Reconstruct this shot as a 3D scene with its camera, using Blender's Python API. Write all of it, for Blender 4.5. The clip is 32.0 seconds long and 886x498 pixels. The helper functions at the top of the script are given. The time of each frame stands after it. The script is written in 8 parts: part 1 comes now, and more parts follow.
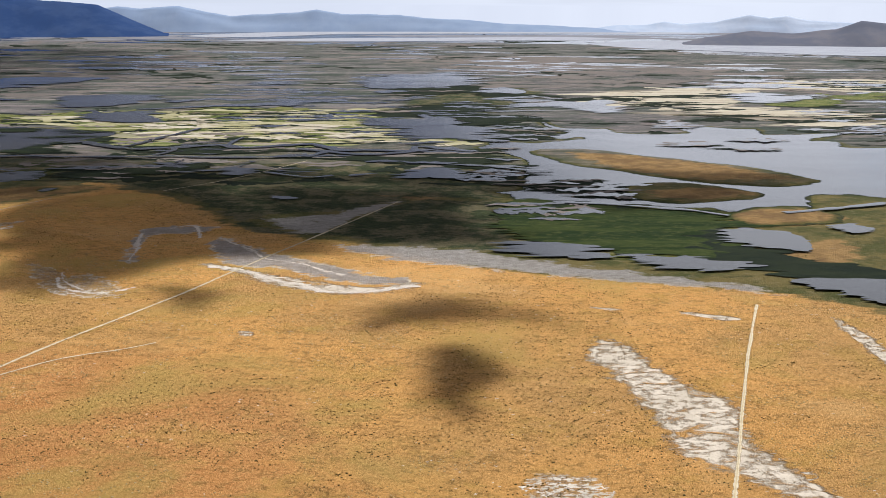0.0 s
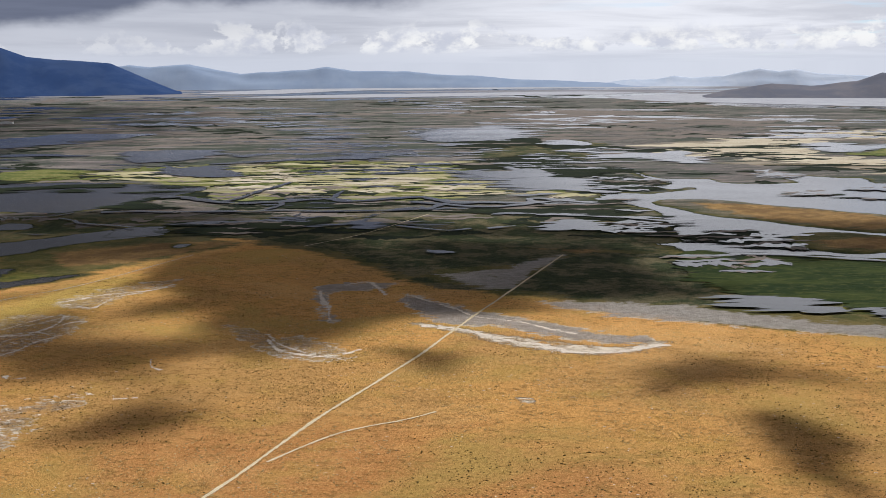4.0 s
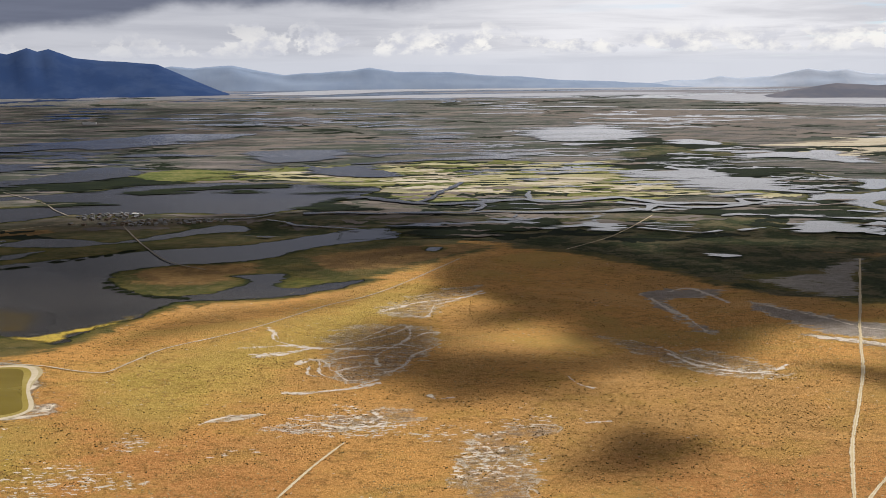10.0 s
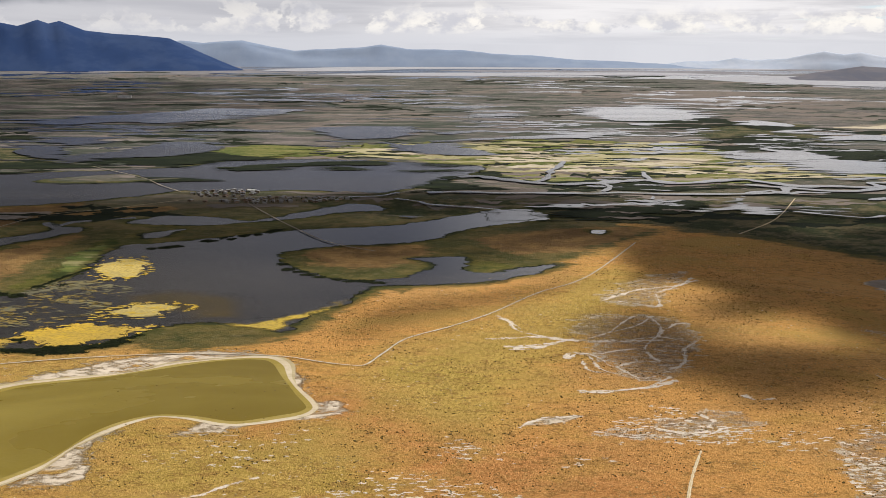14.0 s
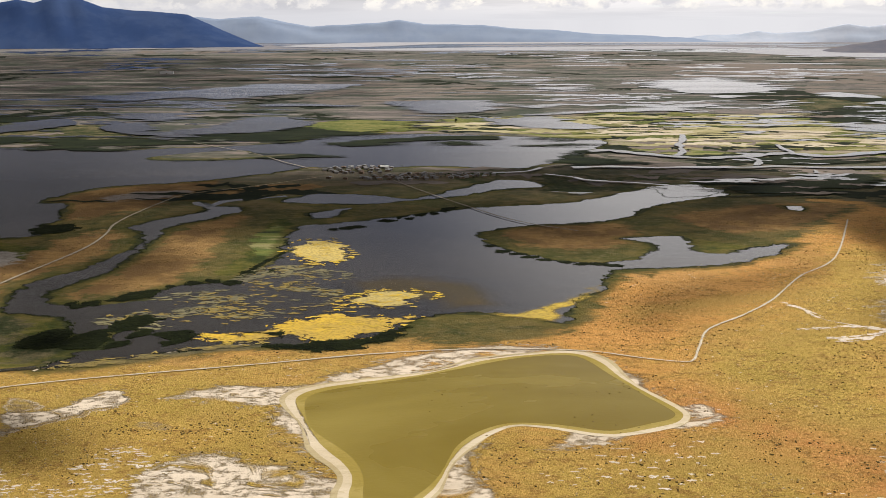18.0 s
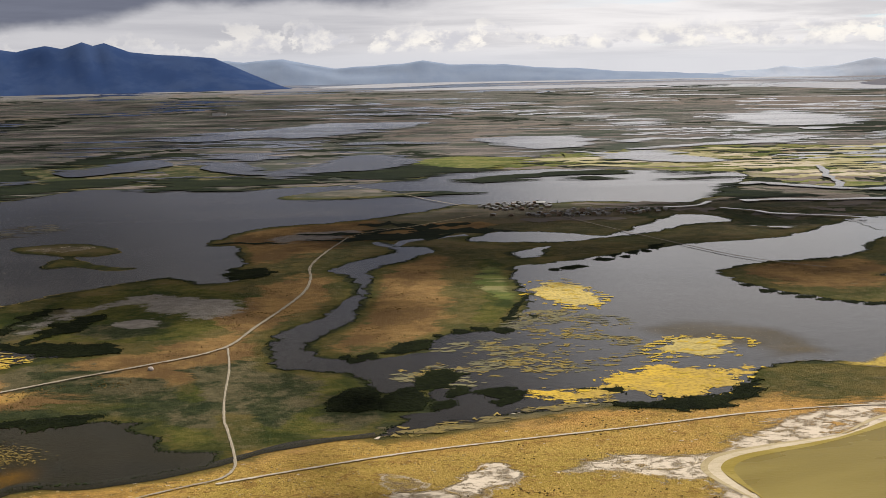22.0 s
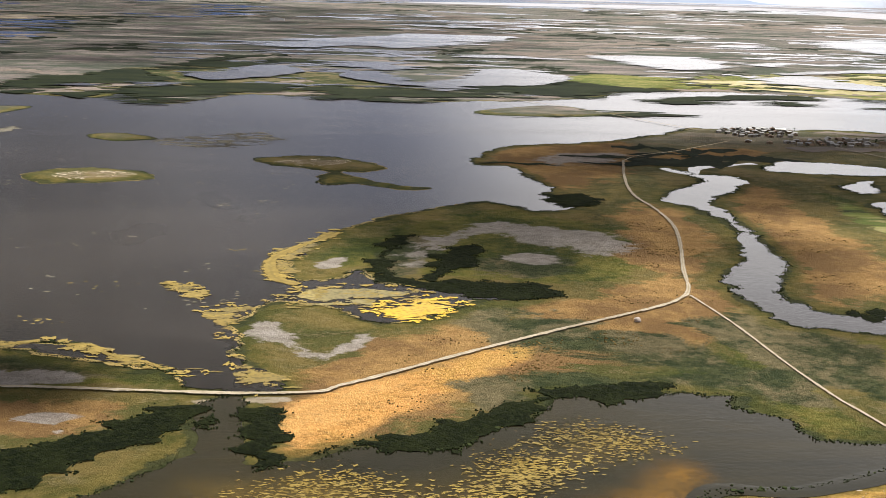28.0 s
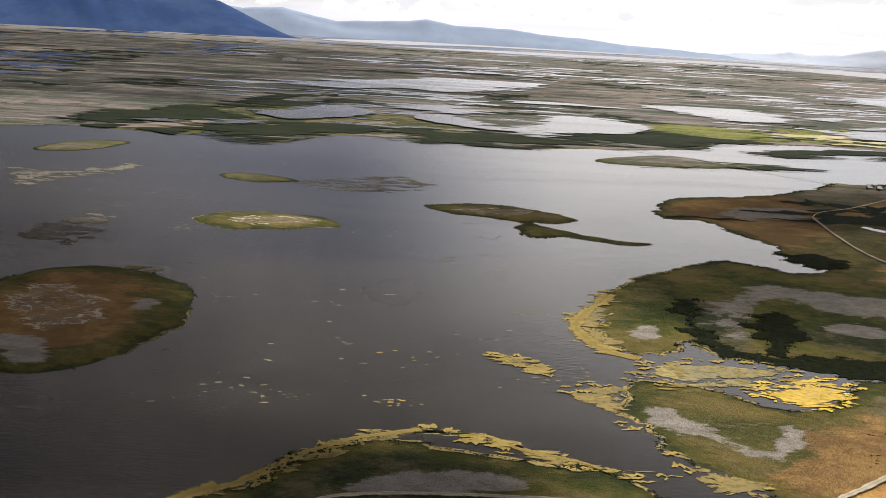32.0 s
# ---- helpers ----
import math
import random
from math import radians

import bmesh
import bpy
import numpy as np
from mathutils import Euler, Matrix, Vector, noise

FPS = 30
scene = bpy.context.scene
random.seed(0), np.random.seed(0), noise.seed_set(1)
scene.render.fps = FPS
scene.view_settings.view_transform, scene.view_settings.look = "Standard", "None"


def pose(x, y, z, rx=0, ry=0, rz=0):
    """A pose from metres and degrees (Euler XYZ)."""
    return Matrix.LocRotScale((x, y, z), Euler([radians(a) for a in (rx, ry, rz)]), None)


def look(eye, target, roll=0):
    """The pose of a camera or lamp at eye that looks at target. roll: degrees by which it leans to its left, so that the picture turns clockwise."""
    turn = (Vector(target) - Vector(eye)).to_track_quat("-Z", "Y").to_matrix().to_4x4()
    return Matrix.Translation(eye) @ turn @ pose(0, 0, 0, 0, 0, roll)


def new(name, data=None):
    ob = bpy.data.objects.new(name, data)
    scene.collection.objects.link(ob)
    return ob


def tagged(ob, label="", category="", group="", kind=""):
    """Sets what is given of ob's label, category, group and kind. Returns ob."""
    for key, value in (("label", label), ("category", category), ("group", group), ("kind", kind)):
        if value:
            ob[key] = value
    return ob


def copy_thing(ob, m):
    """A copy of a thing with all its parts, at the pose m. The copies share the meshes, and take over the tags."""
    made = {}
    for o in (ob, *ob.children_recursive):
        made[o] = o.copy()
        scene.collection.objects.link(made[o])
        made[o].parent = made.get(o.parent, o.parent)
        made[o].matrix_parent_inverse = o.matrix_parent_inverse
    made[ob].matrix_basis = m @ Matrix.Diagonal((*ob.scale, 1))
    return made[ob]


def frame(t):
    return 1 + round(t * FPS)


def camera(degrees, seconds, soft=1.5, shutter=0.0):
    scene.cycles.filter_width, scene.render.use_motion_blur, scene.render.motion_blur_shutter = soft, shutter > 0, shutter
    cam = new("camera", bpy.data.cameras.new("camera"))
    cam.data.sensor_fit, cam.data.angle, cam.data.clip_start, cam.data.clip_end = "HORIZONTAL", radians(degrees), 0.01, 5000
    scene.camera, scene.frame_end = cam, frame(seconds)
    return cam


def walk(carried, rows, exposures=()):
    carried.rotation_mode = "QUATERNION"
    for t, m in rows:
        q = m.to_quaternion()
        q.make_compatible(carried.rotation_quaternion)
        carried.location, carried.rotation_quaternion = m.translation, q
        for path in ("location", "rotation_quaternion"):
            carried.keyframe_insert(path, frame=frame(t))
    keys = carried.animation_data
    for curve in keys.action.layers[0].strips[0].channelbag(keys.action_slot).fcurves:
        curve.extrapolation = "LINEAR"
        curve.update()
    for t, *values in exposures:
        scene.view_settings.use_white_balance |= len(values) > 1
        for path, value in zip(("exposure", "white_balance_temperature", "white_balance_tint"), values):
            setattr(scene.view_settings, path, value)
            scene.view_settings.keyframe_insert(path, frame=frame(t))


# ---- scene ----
cam = camera(44.27, 32.0, 0.6)
PATH = [
    (0, -0.00, 0.00, 103.08, -0.000, -12.545, 0.045),
    (0.5, -12.33, 4.92, 101.86, 0.098, -11.503, -0.138),
    (1, -24.20, 9.76, 100.64, 0.098, -10.720, -0.436),
    (1.5, -35.70, 14.48, 99.52, 0.126, -10.341, -0.277),
    (2, -46.89, 18.83, 98.59, -0.042, -9.880, -0.323),
    (2.5, -57.85, 22.58, 97.89, -0.152, -9.681, -0.095),
    (4.5, -101.22, 34.99, 96.37, -0.559, -9.565, -0.489),
    (5, -112.31, 37.77, 96.18, -0.376, -9.444, -0.624),
    (5.5, -123.32, 40.30, 95.98, -0.496, -9.287, -0.338),
    (6, -134.30, 42.87, 95.76, -0.427, -8.999, -0.333),
    (6.5, -145.30, 45.66, 95.55, -0.367, -8.886, -0.441),
    (7, -156.31, 48.75, 95.26, -0.318, -8.894, -0.373),
    (7.5, -167.39, 52.15, 94.81, -0.103, -8.987, -0.486),
    (8, -178.32, 55.64, 94.27, 0.015, -9.055, -0.328),
    (8.5, -189.13, 59.11, 93.74, 0.175, -9.118, -0.387),
    (9, -199.92, 62.45, 93.24, 0.316, -9.275, -0.542),
    (9.5, -210.68, 65.60, 92.75, 0.205, -9.382, -0.448),
    (10, -221.23, 68.59, 92.34, 0.198, -9.510, -0.545),
    (10.5, -231.52, 71.52, 91.99, 0.302, -9.712, -0.731),
    (11, -241.80, 74.59, 91.69, 0.342, -9.956, -0.949),
    (11.5, -252.28, 77.87, 91.42, 0.296, -10.109, -1.057),
    (12, -262.91, 81.35, 91.12, 0.292, -10.323, -0.963),
    (12.5, -273.67, 85.07, 90.73, 0.092, -10.459, -0.678),
    (13, -284.59, 89.02, 90.30, -0.124, -10.561, -0.387),
    (13.5, -295.57, 93.17, 89.75, -0.286, -10.563, -0.155),
    (14, -306.51, 97.46, 89.07, -0.335, -10.601, 0.250),
    (14.5, -317.09, 101.91, 88.40, -0.396, -10.677, 0.164),
    (16.5, -359.08, 120.00, 85.66, -0.472, -11.005, 0.510),
    (17, -369.66, 124.64, 84.91, -0.415, -11.266, -0.099),
    (17.5, -380.14, 129.41, 84.07, -0.383, -11.651, -0.291),
    (18, -390.48, 134.19, 83.16, -0.354, -11.801, -0.120),
    (18.5, -400.72, 139.05, 82.27, -0.385, -11.707, 0.225),
    (19, -410.81, 143.94, 81.52, -0.371, -10.886, 0.374),
    (19.5, -421.14, 148.81, 80.81, -0.459, -8.960, 0.057),
    (20, -431.51, 153.51, 80.19, -0.415, -8.209, -0.106),
    (20.5, -441.98, 157.98, 79.50, -0.538, -7.880, -0.249),
    (21, -452.64, 162.36, 78.69, -0.449, -8.147, -0.485),
    (21.5, -463.43, 166.91, 77.81, -0.242, -8.708, -0.757),
    (22, -474.08, 171.76, 76.81, 0.008, -9.674, -1.047),
    (22.5, -484.47, 176.86, 75.85, 0.007, -10.977, -1.200),
    (23, -494.74, 181.86, 75.04, -0.257, -12.314, -1.166),
    (23.5, -504.95, 186.10, 74.53, -0.215, -13.122, -1.235),
    (24, -515.09, 190.11, 74.11, -0.014, -13.492, -0.965),
    (24.5, -525.19, 194.12, 73.67, 0.516, -12.925, -0.713),
    (25, -535.39, 198.20, 73.21, 1.104, -12.834, -0.649),
    (25.5, -545.59, 202.29, 72.65, 0.790, -13.302, 0.255),
    (27.5, -585.47, 219.34, 70.45, -0.962, -13.936, 1.538),
    (28, -595.69, 223.62, 69.80, -0.968, -13.956, 1.453),
    (28.5, -605.92, 227.90, 69.30, -1.455, -13.929, 1.566),
    (29, -616.23, 232.44, 68.67, -1.874, -13.534, 1.949),
    (29.5, -626.40, 237.18, 67.67, -2.448, -12.514, 2.346),
    (30, -636.39, 242.03, 66.56, -2.334, -12.026, 2.873),
    (30.5, -646.25, 246.87, 65.51, -2.527, -11.726, 3.079),
    (31, -656.24, 251.65, 64.48, -2.734, -11.655, 3.392),
    (31.5, -666.38, 256.43, 63.45, -3.006, -11.525, 3.455),
    (32, -676.66, 261.17, 62.49, -3.167, -11.492, 3.249),
]
walk(cam, [(t, pose(x, y, z, 90 + pitch, 0, yaw) @ pose(0, 0, 0, 0, 0, roll)) for t, x, y, z, yaw, pitch, roll in PATH],
     exposures=[(0, 0.24, 5850, 10), (1, 0.05, 5900, 10), (2, 0.0, 5950, 10), (7, -0.03, 6150, 10), (12, 0.0, 6400, 10), (18.5, 0.17, 6650, 10), (19.5, -0.02, 6600, 10), (22, 0.04, 6600, 10), (23.2, 0.5, 6600, 10), (25, 0.66, 6600, 10), (28.5, 0.96, 6600, 10), (29.7, 0.74, 6650, 10), (32, 0.54, 6650, 10)])

from mathutils import geometry

# ---- light ----
SUN_EL, SUN_AZ = 56.0, 32.0
SUN_DIR = Vector((math.sin(radians(SUN_AZ)) * math.cos(radians(SUN_EL)), math.cos(radians(SUN_AZ)) * math.cos(radians(SUN_EL)), math.sin(radians(SUN_EL))))
lamp = bpy.data.lights.new("sun", "SUN")
lamp.energy, lamp.angle, lamp.color = 4.4, radians(0.8), (1.0, 0.95, 0.86)
sun = new("sun", lamp)
sun.matrix_world = look(SUN_DIR * 2000, (0, 0, 0))


class Nodes:
    """Short notation for a node tree."""

    def __init__(self, tree):
        self.tree = tree
        tree.nodes.clear()

    def add(self, kind, ins=(), **props):
        n = self.tree.nodes.new(kind)
        p = dict(props)
        if "operation" in p:
            n.operation = p["operation"]
        if "use_clamp" in p:
            n.use_clamp = p["use_clamp"]
        if "data_type" in p:
            n.data_type, n.blend_type = p["data_type"], p["blend_type"]
        if "interpolation_type" in p:
            n.interpolation_type = p["interpolation_type"]
        if "attribute_name" in p:
            n.attribute_name = p["attribute_name"]
        if "sky_type" in p:
            n.sky_type, n.sun_disc, n.sun_elevation, n.sun_rotation, n.altitude = p["sky_type"], p["sun_disc"], p["sun_elevation"], p["sun_rotation"], p["altitude"]
        for k, v in dict(ins).items():
            self.put(n.inputs[k], v)
        return n

    def put(self, socket, v):
        if isinstance(v, bpy.types.NodeSocket):
            self.tree.links.new(v, socket)
        elif isinstance(v, tuple) and len(v) == 3 and socket.type == "RGBA":
            socket.default_value = (*v, 1.0)
        else:
            socket.default_value = v

    def math(self, op, a, b=0.0, c=0.0, clamp=False):
        return self.add("ShaderNodeMath", {0: a, 1: b, 2: c}, operation=op, use_clamp=clamp).outputs[0]

    def vmul(self, v, k):
        return self.add("ShaderNodeVectorMath", {0: v, 1: k}, operation="MULTIPLY").outputs[0]

    def mix(self, fac, a, b, blend="MIX"):
        n = self.add("ShaderNodeMix", data_type="RGBA", blend_type=blend)
        self.put(n.inputs[0], fac), self.put(n.inputs[6], a), self.put(n.inputs[7], b)
        return n.outputs[2]

    def noise(self, vec, scale, detail=4.0, rough=0.55, distort=0.0):
        return self.add("ShaderNodeTexNoise", {"Vector": vec, "Scale": scale, "Detail": detail, "Roughness": rough, "Distortion": distort}).outputs[0]

    def ramp(self, v, lo, hi, a=0.0, b=1.0):
        n = self.add("ShaderNodeMapRange", {0: v, 1: lo, 2: hi, 3: a, 4: b}, interpolation_type="SMOOTHSTEP")
        return n.outputs[0]


world = bpy.data.worlds.new("world")
scene.world = world
world.use_nodes = True
N = Nodes(world.node_tree)
sky = N.add("ShaderNodeTexSky", sky_type="NISHITA", sun_disc=False, sun_elevation=radians(SUN_EL), sun_rotation=radians(SUN_AZ), altitude=3800.0)
ray = N.add("ShaderNodeTexCoord").outputs["Generated"]
xyz = N.add("ShaderNodeSeparateXYZ", {0: ray})
up = N.math("MAXIMUM", xyz.outputs[2], 0.0)
# the cloud deck, a flat layer seen in perspective, heaviest in the west
lift = N.math("DIVIDE", 1.0, N.math("ADD", up, 0.055))
deck = N.vmul(ray, N.add("ShaderNodeCombineXYZ", {0: lift, 1: lift, 2: 0.0}).outputs[0])
billow = N.noise(deck, 0.35, 7.0, 0.6, 0.4)
thick = N.ramp(billow, 0.38, 0.66)
body = N.mix(thick, (0.88, 0.86, 0.87), (0.64, 0.63, 0.655))
west = N.ramp(xyz.outputs[0], 0.14, -0.16)
low = N.noise(N.vmul(ray, (1.0, 1.0, 2.0)), 5.0, 6.0, 0.6)
edge = N.math("ADD", up, N.math("MULTIPLY", N.math("SUBTRACT", low, 0.5), 0.05))
brink = N.math("SUBTRACT", edge, N.math("ADD", 0.034, N.math("MULTIPLY", N.math("MAXIMUM", N.math("ADD", xyz.outputs[0], 0.37), 0.0), 0.075)))
slab = N.math("MULTIPLY", N.ramp(brink, -0.006, 0.010), N.ramp(xyz.outputs[0], 0.18, -0.06))
body = N.mix(N.math("MULTIPLY", west, 0.6), body, (0.40, 0.41, 0.46))
body = N.mix(slab, body, N.mix(thick, (0.180, 0.195, 0.255), (0.145, 0.158, 0.210)))
storm = N.math("MULTIPLY", N.ramp(up, 0.07, 0.16), N.ramp(xyz.outputs[0], 0.06, -0.30))
body = N.mix(storm, body, N.mix(thick, (0.27, 0.26, 0.27), (0.15, 0.148, 0.16)))
over = N.math("MULTIPLY", N.ramp(up, 0.20, 0.42), N.ramp(xyz.outputs[0], 0.75, -0.1, 0.45, 1.0))
body = N.mix(over, body, N.mix(thick, (0.155, 0.150, 0.160), (0.075, 0.074, 0.083)))
gloom = N.math("MULTIPLY", N.ramp(up, 0.07, 0.12), N.ramp(xyz.outputs[0], -0.16, -0.34))
body = N.mix(N.math("MULTIPLY", gloom, 0.72), body, (0.055, 0.055, 0.062))
blue = N.vmul(sky.outputs[0], (0.10, 0.10, 0.10))
gap = N.math("MULTIPLY", N.ramp(N.noise(deck, 0.6, 5.0, 0.55), 0.56, 0.66), N.ramp(xyz.outputs[0], 0.05, 0.3))
body = N.mix(N.math("MULTIPLY", gap, 0.5), body, blue)
# heaped clouds low over the horizon
side = N.vmul(ray, (1.0, 1.0, 1.7))
heap = N.noise(side, 20.0, 8.0, 0.60, 0.2)
crowd = N.noise(N.vmul(ray, (1.0, 1.0, 0.0)), 5.0, 2.0, 0.5)
band = N.math("MULTIPLY", N.ramp(up, 0.007, 0.013), N.ramp(N.math("SUBTRACT", up, N.math("MULTIPLY", N.math("SUBTRACT", crowd, 0.5), 0.09)), 0.046, 0.020))
heap = N.math("MULTIPLY", N.ramp(N.math("ADD", heap, N.math("MULTIPLY", band, 0.10)), 0.545, 0.595), band)
heap = N.math("MULTIPLY", heap, N.ramp(xyz.outputs[0], -0.30, 0.02, 0.35, 0.95))
shade = N.ramp(N.noise(N.vmul(ray, (1.0, 1.0, 1.5)), 42.0, 6.0, 0.6), 0.36, 0.60)
body = N.mix(heap, body, N.mix(shade, (0.62, 0.62, 0.67), (0.98, 0.94, 0.88)))
# pale air near the horizon
body = N.mix(N.math("MULTIPLY", N.ramp(up, 0.022, 0.0), 0.8), body, (0.66, 0.67, 0.72))
N.add("ShaderNodeOutputWorld", {0: N.add("ShaderNodeBackground", {0: body, 1: 1.0}).outputs[0]})

# -- plan: outlines in metres --
LAKES = []
LAKES.append(("big_lake", [(-1030, 770), (-947, 803), (-878, 837), (-853, 851), (-823, 848), (-783, 839), (-774, 862), (-748, 822), (-731, 824), (-708, 871), (-676, 872), (-654, 874), (-626, 857), (-592, 856), (-565, 868), (-542, 871), (-491, 902), (-472, 936), (-431, 951), (-386, 958), (-346, 941), (-292, 921), (-271, 897), (-304, 814), (-334, 765), (-354, 759), (-394, 771), (-426, 761), (-453, 766), (-468, 763), (-478, 747), (-518, 711), (-561.8, 689.3), (-576.6, 657.1), (-577.7, 639.3), (-564.3, 637.2), (-558.6, 614.7), (-553.7, 593.4), (-556.3, 571.6), (-548.1, 560.8), (-561.1, 556), (-576.4, 568.5)]))
LAKES.append(("big_lake_b", [(-596.4, 554), (-615.7, 529.9), (-627.2, 501.9), (-629.4, 478.9), (-625.1, 470.6), (-615.8, 471.4), (-611, 479.4), (-602.4, 469.4), (-586.5, 470.7), (-570.5, 463.8), (-576, 458.8), (-585.7, 456), (-590.8, 447.2), (-599.2, 439.9), (-607.4, 440.2), (-614.1, 449.7), (-621.8, 453.4), (-627.9, 453), (-633.4, 441.5), (-633.3, 427.6), (-629, 414.8), (-619.9, 401.6), (-632.4, 400.4), (-637.5, 406.1), (-646.7, 410.8), (-657.3, 418.8), (-664.7, 422.3), (-676.1, 420.9), (-642.3, 408.5), (-651.2, 416.3), (-661.1, 422.3), (-671.8, 422.4), (-685.2, 413.1), (-694.5, 402.2), (-701.7, 395.7), (-709.5, 379), (-749.2, 376.5), (-848.1, 449)]))
LAKES.append(("mid_lake", [(-447.4, 577.6), (-429.9, 587), (-406.4, 601), (-378.7, 620.4), (-352.6, 628.8), (-322.5, 640.8), (-292, 672.5), (-270.5, 692), (-255.9, 692.5), (-255.5, 673.8), (-246.3, 660), (-268.7, 645.8), (-292.6, 623.2), (-308.4, 597.2), (-332.3, 583.4), (-349, 580.4), (-363.6, 572.6), (-374.8, 560.6), (-369.3, 539), (-357.2, 519.6), (-345.1, 508.9), (-330, 506.6), (-316.9, 516.8), (-307.6, 540.5), (-317.4, 550.9), (-302.4, 554.6), (-293.9, 553.8), (-295.6, 528.8), (-286.7, 521.3), (-273.3, 531.3), (-254.6, 539.8), (-269.1, 519.8), (-290.5, 503.2), (-310.7, 499.4), (-329.5, 495.6), (-337.2, 473), (-350.2, 450.3), (-353.8, 431.1), (-365.4, 436.6), (-377.5, 441.1), (-390.4, 437.9)]))
LAKES.append(("mid_lake_b", [(-397.9, 433.7), (-403.5, 420.2), (-415.5, 409.3), (-430.5, 408.7), (-442.7, 409.6), (-457.3, 403.6), (-468.9, 397.7), (-481.1, 390.9), (-488.6, 390.7), (-484, 401.7), (-476.8, 408.8), (-478.3, 423.5), (-485.6, 420.9), (-492, 424.5), (-495.9, 435.4), (-505.7, 440.5), (-516.4, 443.9), (-520.2, 456.4), (-522.8, 478.7), (-517.2, 490.2), (-508.1, 511.5), (-504.9, 541.1), (-509.8, 564.2), (-516, 575.7), (-512.9, 591.4), (-495.6, 611.8), (-496.8, 628.3), (-504, 643.8), (-493.2, 630.7), (-479.3, 623.3), (-489.1, 595.8), (-500.9, 578.4), (-500.3, 527.2), (-503.8, 492.4), (-511.3, 470.2), (-508.5, 458.2), (-500.2, 451), (-481.1, 456), (-475.6, 472.1), (-457.3, 482.1), (-451, 498.4), (-447, 521.8), (-448.1, 564.8)]))
LAKES.append(("strip_pond", [(-462.9, 643), (-449.9, 665.1), (-425, 661.7), (-404.4, 650.7), (-392.5, 660.5), (-361, 707), (-346, 711), (-334, 691.2), (-357.6, 678), (-377.9, 658.4), (-395.2, 647.8), (-416.6, 636.9), (-440.7, 635.6)]))
LAKES.append(("reed_pool", [(-447.3, 608.5), (-438.5, 615.4), (-430.4, 624.1), (-434.8, 601.8), (-443, 597.7)]))
LAKES.append(("far_lake_a", [(-954, 3796), (-586, 3967), (13, 3901), (545, 3619), (722, 3281), (591, 3093), (145, 3296), (-536, 3459)]))
LAKES.append(("far_lake_b", [(-1046, 4605), (-181, 4667), (496, 4467), (1236, 4018), (1090, 3717), (228, 4075), (-603, 4141)]))
LAKES.append(("far_lake_c", [(525, 2597), (886, 2817), (1253, 2679), (1198, 2426), (865, 2365), (630, 2388)]))
LAKES.append(("tiny_pool_a", [(-230.8, 623.9), (-224.2, 621.8), (-227.3, 613.1)]))
LAKES.append(("tiny_pool_c", [(-281.1, 685.1), (-265, 690), (-249.1, 675.7), (-256.4, 657.4), (-278.6, 652.9)]))
BROWN = []
BROWN.append(("swamp", [(-570.8, 400.9), (-563.4, 398.2), (-550.6, 403.3), (-547.9, 402.1), (-540.2, 401.2), (-542.3, 397.2), (-536.3, 391.4), (-532.4, 383.6), (-522.6, 381.4), (-521.4, 375.4), (-531.3, 370.4), (-541.7, 366.7), (-553.5, 364.3), (-558.6, 359.9), (-566, 349), (-573.1, 337.8), (-611.4, 337), (-637.3, 336.3), (-668.7, 346.9), (-671.3, 358.9), (-651.1, 355.6), (-641.3, 360), (-634.4, 369.1), (-630, 377.1), (-631.5, 384.6), (-632, 395.7), (-625.9, 396.5), (-623.7, 388.4), (-623.2, 377.4), (-620.8, 370.6), (-616, 372.2), (-611.2, 373.5), (-604.7, 377.8), (-592.7, 376.7), (-584.6, 383.4), (-576.6, 391.8)]))
ISLES = []
ISLES.append(("tan_island", [(-763.9, 508), (-759.9, 519.3), (-751.2, 526.1), (-738.5, 524.8), (-727.3, 516.7), (-719.4, 505.3), (-717.8, 491.8), (-718.8, 473.9), (-723.9, 457.8), (-732.9, 446.5), (-741.7, 443.8), (-751.3, 449), (-765.5, 477.1)]))
ISLES.append(("slim_island", [(-735, 597.1), (-729.6, 609), (-715.8, 615), (-698.9, 610), (-690.1, 597.1), (-700.9, 589.5), (-715.7, 584.8), (-725.6, 583.3)]))
ISLES.append(("hook_island", [(-661.2, 643.4), (-642.3, 652.7), (-624.5, 645.5), (-612.2, 630.2), (-618.3, 618.8), (-627.9, 618.4), (-618.4, 605.5), (-605.8, 594.3), (-594.3, 589.8), (-604, 585.8), (-620, 595.6), (-629.3, 592.4), (-634.9, 606.3), (-630.2, 614.6), (-638.9, 623), (-653.8, 630.1)]))
ISLES.append(("flat_island", [(-744, 695), (-731, 703), (-712.3, 690), (-727.6, 680)]))
ISLES.append(("thin_island", [(-833, 752), (-823, 785), (-800, 791), (-807, 761), (-822, 745)]))
ISLES.append(("reed_island", [(-572, 811), (-546, 839), (-518, 851), (-503, 827), (-484, 830), (-467, 818), (-499, 810), (-516, 801), (-551, 799)]))
REEDS = []
REEDS.append(("reed_bed_i", [(-610.6, 375.9), (-599.7, 382.7), (-586, 391.4), (-577.9, 399.2), (-570.9, 400.4), (-576.6, 391.8), (-584.6, 383.4), (-592.7, 376.3), (-601.2, 376.8)]))
REEDS.append(("reed_bed_j", [(-576, 403.3), (-565.3, 405.3), (-554.6, 408.6), (-552.3, 404.6), (-562.4, 398.2), (-569.9, 400.4)]))
